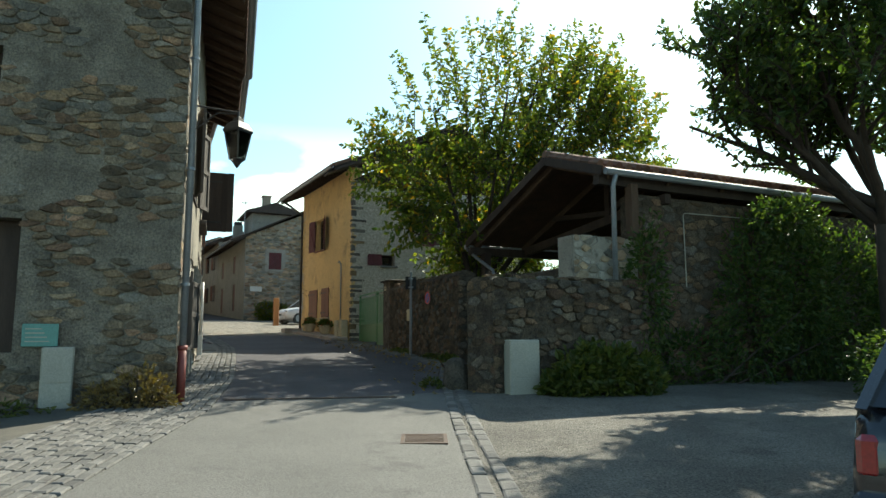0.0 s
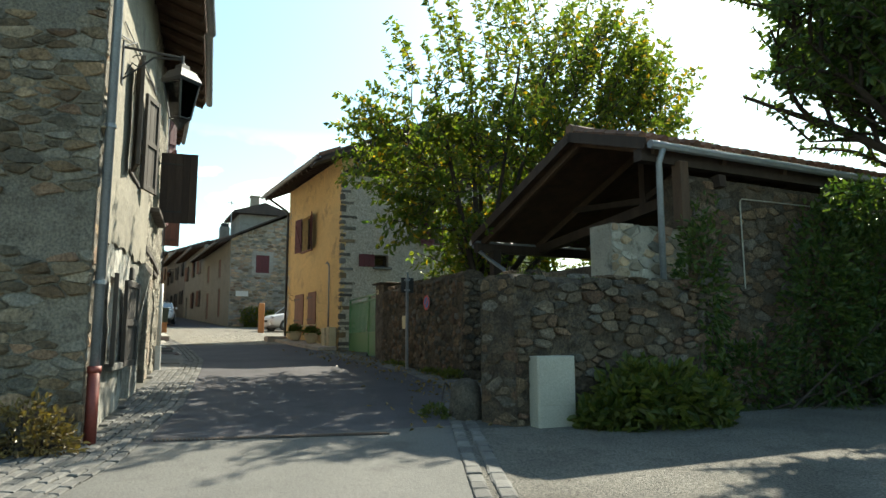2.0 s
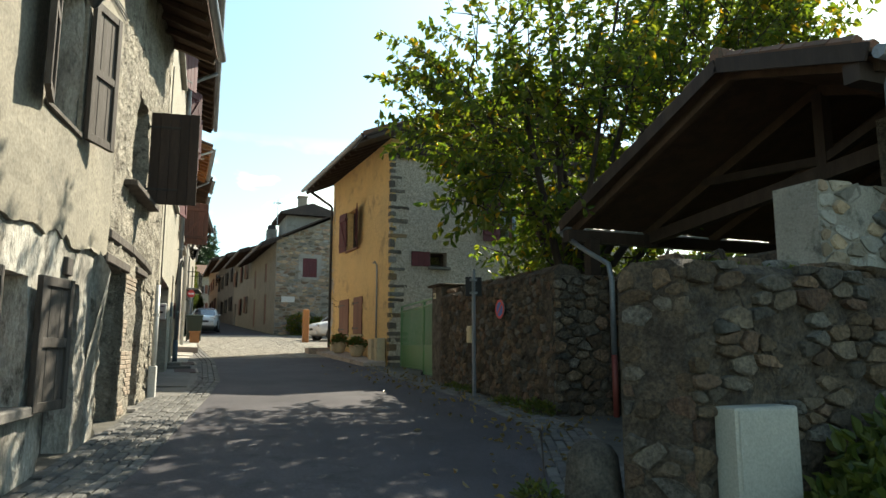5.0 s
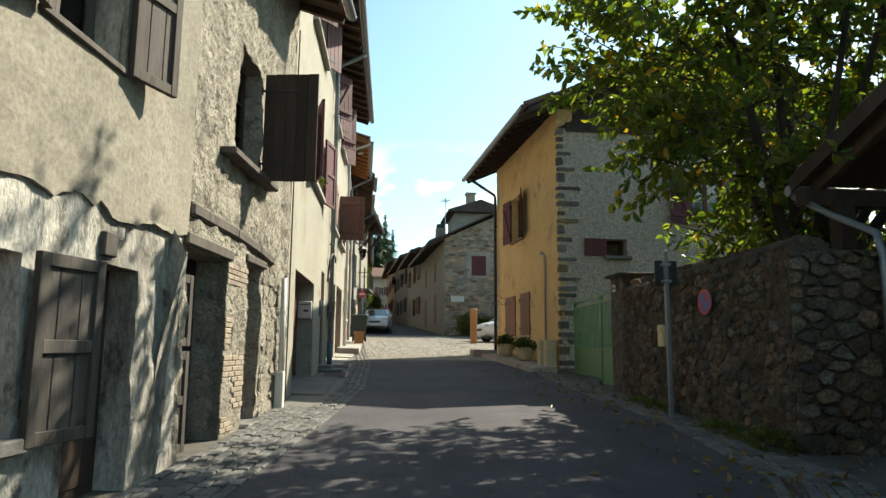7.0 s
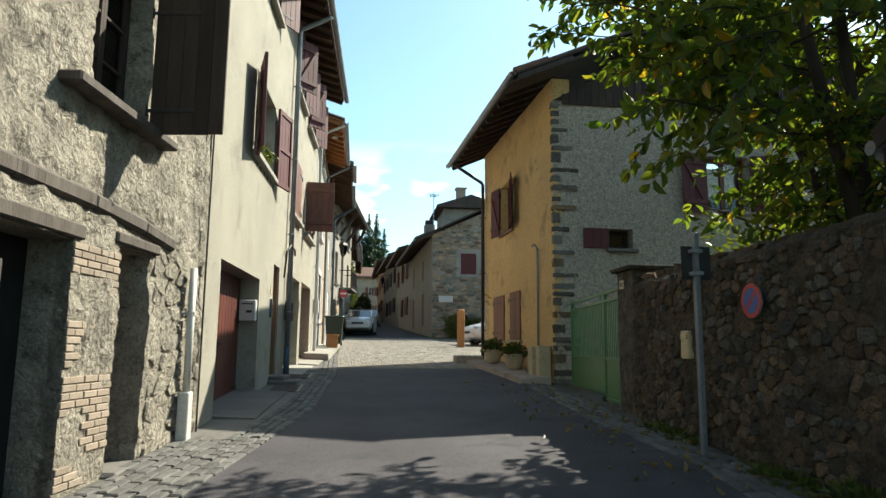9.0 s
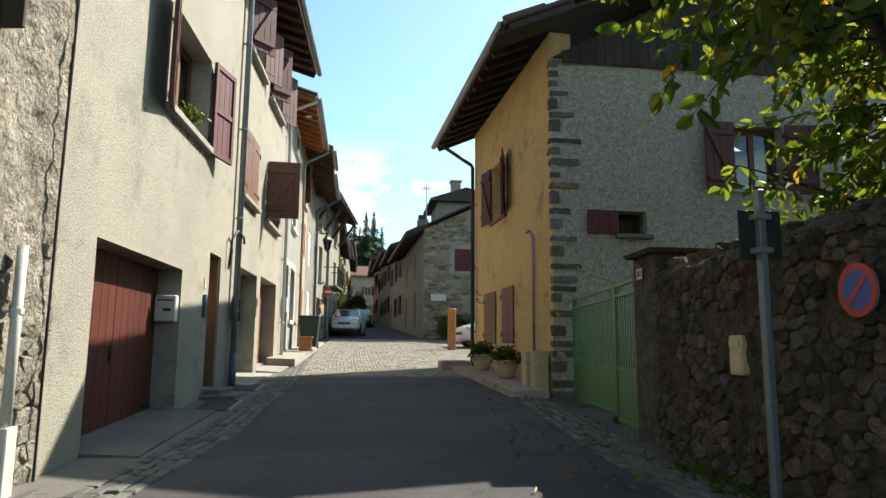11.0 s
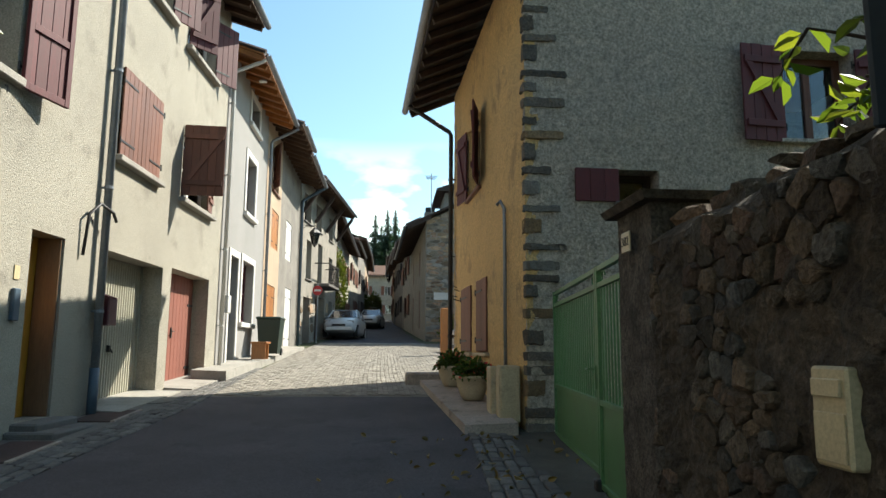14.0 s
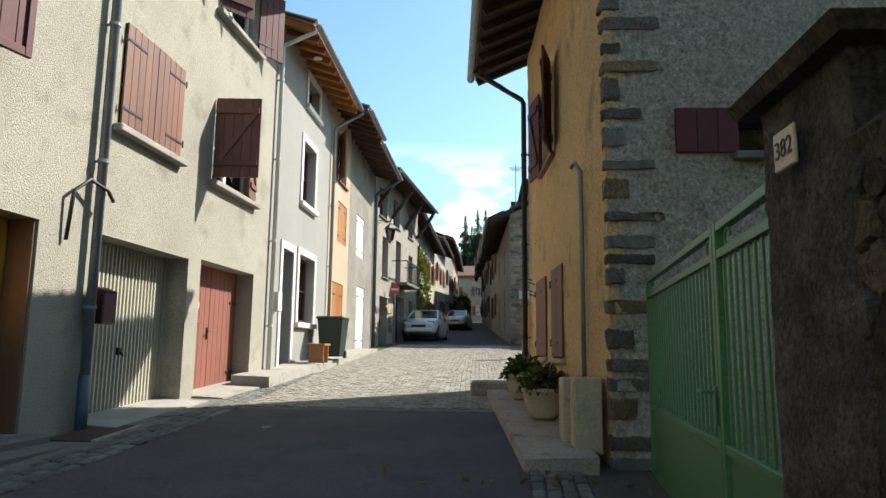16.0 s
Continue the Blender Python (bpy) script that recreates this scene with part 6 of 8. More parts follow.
lay_stones(wall_b, Matrix.Translation((-0.25, 0, 0)), cells, dark_rubble, lambda s, z: True, 0.1, 0.012, 60, 23)
wall_c, mc_, lc = garden_wall("short return of the field stone wall", (7.62, 15.05), (8.7, 14.85), 0, 3.0, 0.5, "dark_mortar", 0.06, 5)
cells = split((0.0, lc, 0.75, 2.98), 0.16, random.Random(24), 1.4)
lay_stones(wall_c, Matrix(), cells, dark_rubble, lambda s, z: True, 0.04, 0.016, 100, 24)
wall_a, ma_, la = garden_wall("thick wall of dark rubble stone with moss on its top", (5.66, 9.86), (9.1, 9.95), 0, lambda s: 2.5 - 0.02 * s, 0.55, "dark_mortar", 0.1, 7)
cells = split((0.0, la, 0.45, 2.5), 0.13, random.Random(25), 2.0)
lay_stones(wall_a, Matrix(), cells, dark_rubble, lambda s, z: True, 0.026, 0.008, 300, 25, lambda s, z: 0.15 < s < 0.85 and z < 1.5 or noise.noise(Vector((s * 2.6, z * 3.4, 2))) > 0.12)
# its free end is cut on the skew
for p in wall_a.children[0].data.vertices:
    p.co.y += 0.36 * p.co.x * max(0.0, 1 - p.co.y / 0.9)
side_m = pose(0, 0, 0, 0, 0, -70)
cells = split((-0.58, 0.0, 0.45, 2.45), 0.14, random.Random(26), 1.6)
lay_stones(wall_a, side_m, cells, dark_rubble, lambda s, z: True, 0.03, 0.012, 60, 26, lambda s, z: noise.noise(Vector((s * 2.6, z * 3.4, 6))) > 0.05)
cells = split((0.0, la, 2.38, 2.58), 0.2, random.Random(27), 1.8)
lay_stones(wall_a, Matrix.Translation((-0.28, 0, 0)), cells, dark_rubble, lambda s, z: True, 0.1, 0.012, 60, 27)
boulder = thing("guard_stone", (5.38, 10.72, ground(10.7)), "rough guard stone at the foot of the wall", "stone")
part("stone", Shape().lathe([(0.24, -0.2), (0.23, 0.15), (0.2, 0.42), (0.15, 0.5), (0.06, 0.54)], 9), "dark_stone", boulder, "", True)
box_w = thing("utility_cabinet", (6.15, 9.8, ground(9.8)), "pale beige electricity cabinet set against the stone wall", "cabinet")
part("cabinet", Shape().box(-0.29, 0.29, -0.12, 0.1, -0.1, 0.9, 0.015), "beige_box", box_w)
part("door", Shape().box(-0.27, 0.27, -0.128, -0.12, 0.28, 0.88, 0.003), "beige_box", box_w)
part("door", Shape().box(-0.27, 0.27, -0.128, -0.12, -0.08, 0.265, 0.003), "beige_box", box_w)
box_u = thing("utility_cabinet", (-0.68, 10.42, ground(10.4) - 0.1), "beige electricity cabinet at the foot of the end wall", "cabinet")
part("cabinet", Shape().box(-0.19, 0.19, -0.1, 0.25, -0.05, 0.9, 0.015), "beige_box", box_u)
part("door", Shape().box(-0.175, 0.175, -0.107, -0.1, 0.44, 0.88, 0.003), "beige_box", box_u)
part("door", Shape().box(-0.175, 0.175, -0.107, -0.1, -0.03, 0.42, 0.003), "beige_box", box_u)
board_u = thing("notice_board", (-0.9, 10.43, 1.38), "small turquoise notice board on the end wall", "sign")
part("panel", Shape().box(-0.22, 0.2, 0.0, 0.03, 0.0, 0.3, 0.006), "turquoise", board_u)
for k in range(4):
    part("line", Shape().box(-0.18, 0.1 - 0.03 * k, -0.004, 0.0, 0.06 + 0.055 * k, 0.075 + 0.055 * k), "beige_box", board_u)

pillar = thing("gate_pillar", (7.98, 20.3, ground(20.3)), "rough rendered gate pillar with a stone cap", "pillar", kind="structure")
ps = wall_shape(-0.3, 0.28, -0.2, 2.12, 0.6, (), 0.08, 0.02, 41)
for p in ps.v:
    p.x, p.y = p.x * -1 - 0.25, -p.y
part("shaft", ps, "pillar_render", pillar)
part("cap", Shape().add([(-0.32, -0.38, 2.1), (0.45, -0.38, 2.1), (0.45, 0.36, 2.1), (-0.32, 0.36, 2.1), (-0.35, -0.4, 2.15), (0.48, -0.4, 2.15), (0.48, 0.38, 2.15), (-0.35, 0.38, 2.15), (-0.1, -0.2, 2.18), (0.3, -0.2, 2.18), (0.3, 0.2, 2.18), (-0.1, 0.2, 2.18)],
                        [(3, 2, 1, 0), (0, 1, 5, 4), (1, 2, 6, 5), (2, 3, 7, 6), (3, 0, 4, 7), (4, 5, 9, 8), (5, 6, 10, 9), (6, 7, 11, 10), (7, 4, 8, 11), (8, 9, 10, 11)]), "dark_mortar", pillar)
plate = thing("number_plate", (7.69, 20.33, 2.95), "cream enamel house number plate reading 382", "number plate")
part("plate", Shape().box(-0.012, 0.0, -0.075, 0.075, 0.0, 0.13, 0.004), "enamel", plate)


def writing(root, text, size, m, material):
    """Raised letters from the built-in font."""
    cu = bpy.data.curves.new("text", "FONT")
    cu.body, cu.size, cu.extrude, cu.align_x, cu.align_y = text, size, 0.0012, "CENTER", "CENTER"
    ob = new("lettering", cu)
    me = bpy.data.meshes.new_from_object(ob)
    bpy.data.objects.remove(ob)
    me.materials.append(M[material])
    q = new("lettering", me)
    q.parent, q.matrix_basis = root, m
    return q


writing(plate, "382", 0.085, Matrix.Translation((-0.0135, 0, 0.065)) @ pose(0, 0, 0, 90, 0, -90), "black")

gate_m, gate_len = front((8.2, 24.35), (7.82, 20.62))
gate = thing("gate", gate_m, "green painted iron double gate with bars and sheet panels", "gate")
zb0, zb1, zt, zm, meet = ground(24.3) + 0.05, ground(20.7) + 0.05, 3.03, 1.88, 2.64
for a, b, zb in ((0.03, meet - 0.008, zb0 * 0.66 + zb1 * 0.34), (meet + 0.008, gate_len - 0.03, zb1 + 0.03)):
    sh = Shape().box(-0.025, 0.03, a, a + 0.055, zb, zt, 0.004).box(-0.025, 0.03, b - 0.055, b, zb, zt, 0.004)
    for zz in (zb, zm, zt - 0.19, zt - 0.05):
        sh.box(-0.022, 0.026, a + 0.055, b - 0.055, zz, zz + 0.045, 0.003)
    lf = part("gate_leaf", sh, "green_metal", gate)
    part("panel", Shape().box(-0.004, 0.004, a + 0.055, b - 0.055, zb + 0.045, zm), "green_metal", lf)
    bar = Shape().box(-0.008, 0.008, -0.013, 0.013, zm + 0.045, zt - 0.19, 0.004).mesh("bar", "green_metal")
    nb = int((b - a - 0.11) / 0.105)
    for i in range(nb):
        piece("bar", bar, lf, Matrix.Translation((0, a + 0.055 + (i + 0.5) * (b - a - 0.11) / nb, 0)))
    for c in (a + 0.2, b - 0.2):
        curl = [(0, c + 0.055 * math.cos(t), zt - 0.1 + 0.042 * math.sin(t)) for t in np.linspace(0, 4.6, 14)]
        part("scroll", Shape().tube(curl, 0.008, 5), "green_metal", lf)
part("lock", Shape().box(0.03, 0.045, meet - 0.075, meet - 0.025, 2.0, 2.2, 0.006).tube([(0.045, meet - 0.05, 2.17), (0.095, meet - 0.05, 2.17), (0.095, meet - 0.16, 2.17)], 0.01, 6), "green_metal", gate)
part("stop", Shape().box(-0.03, 0.07, meet - 0.06, meet + 0.06, ground(21.7) + 0.0, ground(21.7) + 0.1, 0.015), "iron", gate)

# signs and boxes on the wall
pole = thing("sign_post", (7.33, 17.38, ground(17.38)), "grey steel sign post seen from behind", "sign post")
part("post", Shape().box(-0.026, 0.026, -0.035, 0.035, -0.3, 2.34, 0.006), "steel", pole)
sgn = part("sign_plate", Shape().box(-0.14, 0.19, 0.045, 0.06, 1.84, 2.2, 0.006), "iron", pole, "dull grey back of a traffic sign")
part("clamp", Shape().box(-0.06, 0.06, -0.05, 0.05, 1.88, 1.92, 0.004).box(-0.06, 0.06, -0.05, 0.05, 2.12, 2.16, 0.004), "zinc", pole)
park = thing("no_parking_sign", pose(7.58, 16.78, 2.53) @ Matrix.Diagonal((1, 0.84, 0.84, 1)), "round red and blue no parking sign on the stone wall", "sign")


def disc(r0, r1, x0, x1, squash=1.0):
    n = 32
    sh, vs, fs = Shape(), [], []
    for x in (x0, x1):
        for r in (r0, r1):
            vs += [(x, r * math.cos(2 * math.pi * k / n), r * squash * math.sin(2 * math.pi * k / n)) for k in range(n)]
    for k in range(n):
        q = (k + 1) % n
        fs += [(k, q, n + q, n + k), (2 * n + k, 3 * n + k, 3 * n + q, 2 * n + q), (n + k, n + q, 3 * n + q, 3 * n + k), (k, 2 * n + k, 2 * n + q, q)]
    return sh.add(vs, fs)


part("back", disc(0.001, 0.2, -0.012, 0.0), "zinc", park)
part("rim", disc(0.15, 0.2, -0.018, -0.012), "sign_red", park)
part("field", disc(0.001, 0.15, -0.017, -0.012), "sign_blue", park)
bar_ = part("bar", Shape().box(-0.02, -0.017, -0.155, 0.155, -0.02, 0.02), "sign_red", park)
bar_.matrix_basis = Matrix.Rotation(radians(-45), 4, "X")
lb_ = thing("letterbox", (7.665, 18.32, 1.93), "cream metal letterbox let into the stone wall", "letterbox")
part("box", Shape().box(-0.03, 0.25, -0.095, 0.095, 0.02, 0.35, 0.01), "enamel", lb_)
part("door", Shape().box(-0.038, -0.03, -0.08, 0.08, 0.04, 0.2, 0.003), "enamel", lb_)
part("flap", Shape().box(-0.045, -0.03, -0.075, 0.075, 0.25, 0.31, 0.004), "enamel", lb_)

# ---------------------------------------------------------------- open shed
shed = thing("shed", (8.5, 12.2, 0), "open timber shed with a tiled roof on stone walls", "shed")
RX0, RX1 = -0.15, 13.0
RG, NE, SE_ = (0.0, 5.36), (3.75, 3.96), (-1.95, 4.72)


def roof_slab(p, q, lift0, lift1):
    return Shape().add([(x, e[0], e[1] + l) for l in (lift0, lift1) for x, e in ((RX0, p), (RX1, p), (RX1, q), (RX0, q))], [(3, 2, 1, 0), (4, 5, 6, 7), (0, 1, 5, 4), (1, 2, 6, 5), (2, 3, 7, 6), (3, 0, 4, 7)])


for q in (NE, SE_):
    rf = part("roof", roof_slab(RG, q, 0.02, 0.06), "tile", shed, "brown clay tile roof")
    part("boarding", roof_slab(RG, q, -0.03, 0.016), "roof_wood", shed)
    rows = Shape()
    dv = Vector((0, q[0] - RG[0], q[1] - RG[1]))
    tile_me = Shape().tube([Vector((0, 0, 0)), dv.normalized() * 0.36], 0.075, 6, 0.09).mesh("tile", "tile")
    n = int(dv.length / 0.3)
    for i in range(int((RX1 - RX0) / 0.24)):
        x = RX0 + 0.1 + i * 0.24
        for j in range(n):
            mm = Matrix.Translation(Vector((x, RG[0], RG[1] + 0.09)) + dv.normalized() * (j * 0.3) + Vector((0, 0, random.uniform(-0.012, 0.012))))
            if i < 3 or j == n - 1 and i < 40:
                piece("tile", tile_me, rf, mm)
            else:
                rows.add([mm @ p.co for p in tile_me.vertices], [tuple(f.vertices) for f in tile_me.polygons])
    tagged(part("tiles", rows, "tile", rf), kind="stuff")
    for i in range(9):
        x = RX0 + 0.25 + i * 1.5
        part("rafter", Shape().beam((x, RG[0], RG[1] - 0.1), (x, q[0] * 0.985, q[1] - 0.1), 0.1, 0.14), "roof_wood", shed)
    part("verge_board", Shape().beam((RX0 - 0.02, RG[0], RG[1] - 0.03), (RX0 - 0.02, q[0], q[1] - 0.03), 0.03, 0.18), "dark_wood", shed)
ridge = Shape()
for i in range(36):
    ridge.tube([(RX0 + i * 0.37, 0, RG[1] + 0.1), (RX0 + i * 0.37 + 0.4, 0, RG[1] + 0.115)], 0.12, 7, 0.105)
part("ridge_tiles", ridge, "tile", shed)
for x in (1.6, 5.0, 9.0):
    part("truss", Shape().beam((x, NE[0] - 0.1, 3.78), (x, SE_[0] + 0.1, 4.3), 0.16, 0.2).beam((x, 0, 4.2), (x, 0, 5.2), 0.15, 0.15).beam((x, 0, 4.3), (x, 2.2, 4.5), 0.12, 0.12).beam((x, 0, 4.3), (x, -1.2, 4.75), 0.12, 0.12), "dark_wood", shed)
part("purlin", Shape().beam((RX0, NE[0] - 0.15, 3.74), (RX1, NE[0] - 0.15, 3.74), 0.18, 0.2).beam((RX0, SE_[0] + 0.2, 4.55), (RX1, SE_[0] + 0.2, 4.55), 0.18, 0.2), "dark_wood", shed)
for x in (0.3, 5.0, 10.0):
    part("post", Shape().box(x - 0.1, x + 0.1, NE[0] - 0.35, NE[0] - 0.15, 0.6, 3.7, 0.01), "dark_wood", shed)
part("gutter", Shape().tube([(RX0, SE_[0] - 0.09, 4.66), (RX1, SE_[0] - 0.09, 4.66)], 0.07, 8), "zinc", shed)
part("downpipe", Shape().tube([(0.1, SE_[0] - 0.1, 4.62), (0.1, SE_[0] - 0.0, 4.4), (0.1, SE_[0] + 0.02, 2.4)], 0.05, 8), "zinc", shed, "", True)
part("gutter", Shape().tube([(RX0, NE[0] + 0.09, 3.88), (RX1, NE[0] + 0.09, 3.88)], 0.07, 8), "zinc", shed)
part("downpipe", Shape().tube([(RX0 + 0.05, NE[0] + 0.05, 3.8), (RX0 + 0.1, 3.2, 3.45), (0.0, 2.62, 3.15), (0.0, 2.55, 2.9), (0.0, 2.55, 1.75)], 0.042, 8), "steel", shed, "", True)
part("downpipe", Shape().tube([(0.0, 2.55, 1.75), (0.0, 2.55, 0.8)], 0.046, 8), "red_pipe", shed, "red-painted pipe foot", True)
sw_m = Matrix.Translation((0, -1.7, 0)) @ pose(0, 0, 0, 0, 0, -90)
shed_wall = part("south_wall", wall_shape(0.85, 12.0, 0.2, 4.35, 0.45, (), 0.2, 0.03, 51), "dark_mortar", shed)
shed_wall.matrix_basis = sw_m
cells = split((0.85, 7.0, 0.4, 4.3), 0.17, random.Random(28), 1.8)
lay_stones(shed_wall, Matrix(), cells, dark_rubble, lambda s, z: s < 4 and z > 2.2, 0.03, 0.008, 150, 28)
part("low_wall", Shape().box(0.0, 0.45, -1.25, 2.4, 0.3, 2.95, 0.04), "dark_mortar", shed)
pier = part("pier", wall_shape(-0.72, 0.84, 0.4, 3.42, 0.5, (), 0.12, 0.03, 61), "mortar", shed, "pale rubble pier at the corner of the shed")
pier.matrix_basis = Matrix.Translation((0, -1.72, 0)) @ pose(0, 0, 0, 0, 0, -90)
cells = split((-0.72, 0.84, 2.3, 3.44), 0.16, random.Random(33), 1.6)
lay_stones(shed, pier.matrix_basis.copy(), cells, rubble, lambda s, z: True, 0.03, 0.008, 80, 33, lambda s, z: noise.noise(Vector((s * 2, z * 2, 8))) > 0.25)
part("post", Shape().box(0.55, 0.73, -1.95, -1.75, 3.42, 4.5, 0.01), "roof_wood", shed)
part("conduit", Shape().tube([(2.1, SE_[0] + 0.2, 2.5), (2.1, SE_[0] + 0.2, 4.0), (2.15, SE_[0] + 0.2, 4.05), (6.5, SE_[0] + 0.2, 4.1)], 0.013, 6), "beige_box", shed, "thin pale pipe on the wall")
part("back_wall", Shape().box(12.6, 13.0, -1.7, 4.0, 0.2, 4.3), "dark_mortar", shed)
part("low_back_wall", Shape().box(0.6, 12.6, 3.75, 4.05, 0.3, 3.0, 0.03), "dark_mortar", shed)


# ---------------------------------------------------------------- greenery
bush("ivy", "dark ivy hanging over the stone wall", [(9.25, 10.1, 2.3, 0.5, 0.3, 1.5), (11.9, 9.9, 2.0, 0.9, 0.5, 1.9), (13.1, 9.7, 2.4, 1.1, 0.6, 1.9), (14.4, 9.6, 1.9, 1.3, 0.8, 1.9), (16.5, 9.0, 2.2, 1.8, 1.2, 2.2), (12.6, 9.6, 3.9, 1.0, 0.5, 0.5), (10.4, 10.2, 0.9, 0.9, 0.3, 0.8)], 20000, "leaf_dark", 0.12, 5, category="ivy")
bush("bush", "rounded yellow-green bush at the foot of the wall", [(7.0, 9.4, 0.75, 0.5, 0.4, 0.42), (7.65, 9.35, 0.8, 0.6, 0.45, 0.5), (8.25, 9.3, 0.72, 0.4, 0.4, 0.42), (6.65, 9.5, 0.62, 0.28, 0.25, 0.28), (7.3, 9.5, 1.1, 0.3, 0.25, 0.26)], 3400, "leaf_yellow", 0.15, 6)
bush("bush", "low dark hedge beside the parked car", [(13.0, 7.2, 0.9, 1.6, 1.0, 0.9), (15.5, 6.0, 1.2, 1.8, 1.4, 1.3)], 9000, "leaf_dark", 0.1, 7)
bush("bush", "dry weedy bush against the foot of the stone corner", [(0.3, 10.05, 0.72, 0.38, 0.22, 0.35), (-0.1, 10.1, 0.65, 0.3, 0.2, 0.25), (0.55, 10.0, 0.65, 0.22, 0.18, 0.3)], 1700, "leaf_dry", 0.07, 8, stems=26)
bush("weeds", "green weeds at the foot of the end wall", [(-1.4, 9.95, 0.58, 0.6, 0.2, 0.12), (-2.2, 9.6, 0.55, 0.5, 0.25, 0.14), (-1.9, 9.2, 0.52, 0.6, 0.2, 0.1)], 1600, "leaf_yellow", 0.07, 9, category="weeds")
bush("weeds", "grass and weeds along the foot of the field stone wall", [(7.5, 15.4, 0.9, 0.22, 0.5, 0.14), (7.45, 16.3, 0.93, 0.16, 0.5, 0.1), (7.5, 18.6, 1.05, 0.12, 0.8, 0.1), (5.0, 10.9, 0.65, 0.15, 0.3, 0.12)], 1800, "leaf_yellow", 0.07, 10, category="weeds")
bush("moss", "yellowed moss and ferns on top of the thick wall", [(6.0, 10.15, 2.5, 0.4, 0.18, 0.03), (7.0, 10.2, 2.49, 0.6, 0.18, 0.03), (6.5, 9.86, 1.7, 0.12, 0.05, 0.12), (7.3, 9.86, 1.95, 0.15, 0.05, 0.1)], 1300, "leaf_yellow", 0.035, 11, category="moss", base=(5.6, 10.2, 2.5))
bush("bush", "green shrub at the foot of the far stone house", [(9.3, 47.8, 3.2, 0.8, 0.5, 0.7), (10.4, 47.8, 3.1, 0.7, 0.5, 0.6)], 2500, "leaf", 0.13, 12)
bush("ivy", "green creeper climbing the far facade", [(3.15, 56.5, 5.6, 0.35, 0.6, 2.2)], 2500, "leaf_yellow", 0.16, 13, category="ivy", base=(3.0, 56.5, 3.1))
bush("bush", "bright shrub by the lane further on", [(4.2, 92, 6.6, 1.0, 1.2, 1.7)], 2500, "leaf_yellow", 0.25, 14)
bush("hedge", "sunlit hedge behind the open shed", [(9.9, 19.3, 2.6, 1.2, 0.8, 1.6), (12.2, 19.0, 2.6, 1.5, 0.9, 1.8), (15, 19.0, 2.7, 1.8, 0.9, 1.9), (18.5, 18.8, 2.7, 2.2, 0.9, 2.0)], 11000, "leaf_yellow", 0.14, 15, category="hedge")
rl = np.random.default_rng(9)
lp = []
for _ in range(420):
    y = rl.uniform(10, 24)
    x = along(ROAD_R, y) + rl.normal(0.15, 0.55)
    lp.append((x, y, ground(y) + 0.04))
litter = new("fallen_leaves", leaves_mesh("fallen_leaves", lp, [(rl.normal(), rl.normal(), 0.25) for _ in lp], 0.09, "leaf_dry", rl, 0.0))
tagged(litter, "dry fallen leaves scattered along the road edge", "leaves", kind="stuff")


def fir(x, y, height, seed):
    rng = np.random.default_rng(seed)
    root = thing("fir_tree", (x, y, ground(y)), "tall dark fir tree beyond the roofs", "tree", "firs beyond the village")
    part("trunk", Shape().tube([(0, 0, -0.3), (0, 0, height)], 0.3, 7, 0.03), "bark", root)
    pts, nr, sizes = [], [], []
    for z in np.arange(2.5, height, 0.42):
        r = ((height - z) * 0.21 + 0.05) * (0.7 + 0.4 * (int(z / 0.84) % 2))
        n = 15
        for k in range(n):
            a = rng.uniform(0, 6.28)
            ln = r * rng.uniform(0.6, 1.15)
            for f in np.linspace(0.1, 1, max(3, int(ln / 0.22))):
                q = (ln * f * math.cos(a), ln * f * math.sin(a), z - 0.35 * ln * f * f + 0.1 * ln * f)
                for _ in range(3):
                    pts.append(tuple(np.array(q) + rng.normal(0, 0.08, 3)))
                    nr.append((math.cos(a) * 0.6, math.sin(a) * 0.6, -0.2))
                    sizes.append(0.12 + 0.32 * min(1, r / 1.4))
    part("crown", leaves_mesh("crown", pts, nr, np.array(sizes), "fir", rng, 0.2), "fir", root)


fir(3.2, 140, 20.5, 1)
fir(5.4, 141, 21.5, 2)
fir(8.6, 146, 19.5, 3)
fir(6.9, 143, 22.0, 4)
fir(4.3, 143.5, 19.0, 5)
hill_v, hill_f = [], []
for i in range(61):
    for j in range(21):
        x, y = -420 + i * 14, 420 + j * 18
        hgt = 78 * math.exp(-((x + 70) / 190) ** 2) * min(1, j / 9) + 10 * noise.noise(Vector((x * 0.02, y * 0.02, 0))) + 3.5 * noise.noise(Vector((x * 0.15, y * 0.15, 4)))
        hill_v.append((x, y, 6 + max(-3, hgt)))
for i in range(60):
    for j in range(20):
        a = i * 21 + j
        hill_f.append((a, a + 21, a + 22, a + 1))
M["woods"] = mat("woods", (0.035, 0.06, 0.02), (0.06, 0.085, 0.03), 0.03, 0.25, 0.95, 1.0, 0.12, depth=3.0)
tagged(new("backdrop_hill", mesh_of("backdrop_hill", hill_v, hill_f, "woods", True)), "wooded green hill beyond the village", "hill", kind="structure")


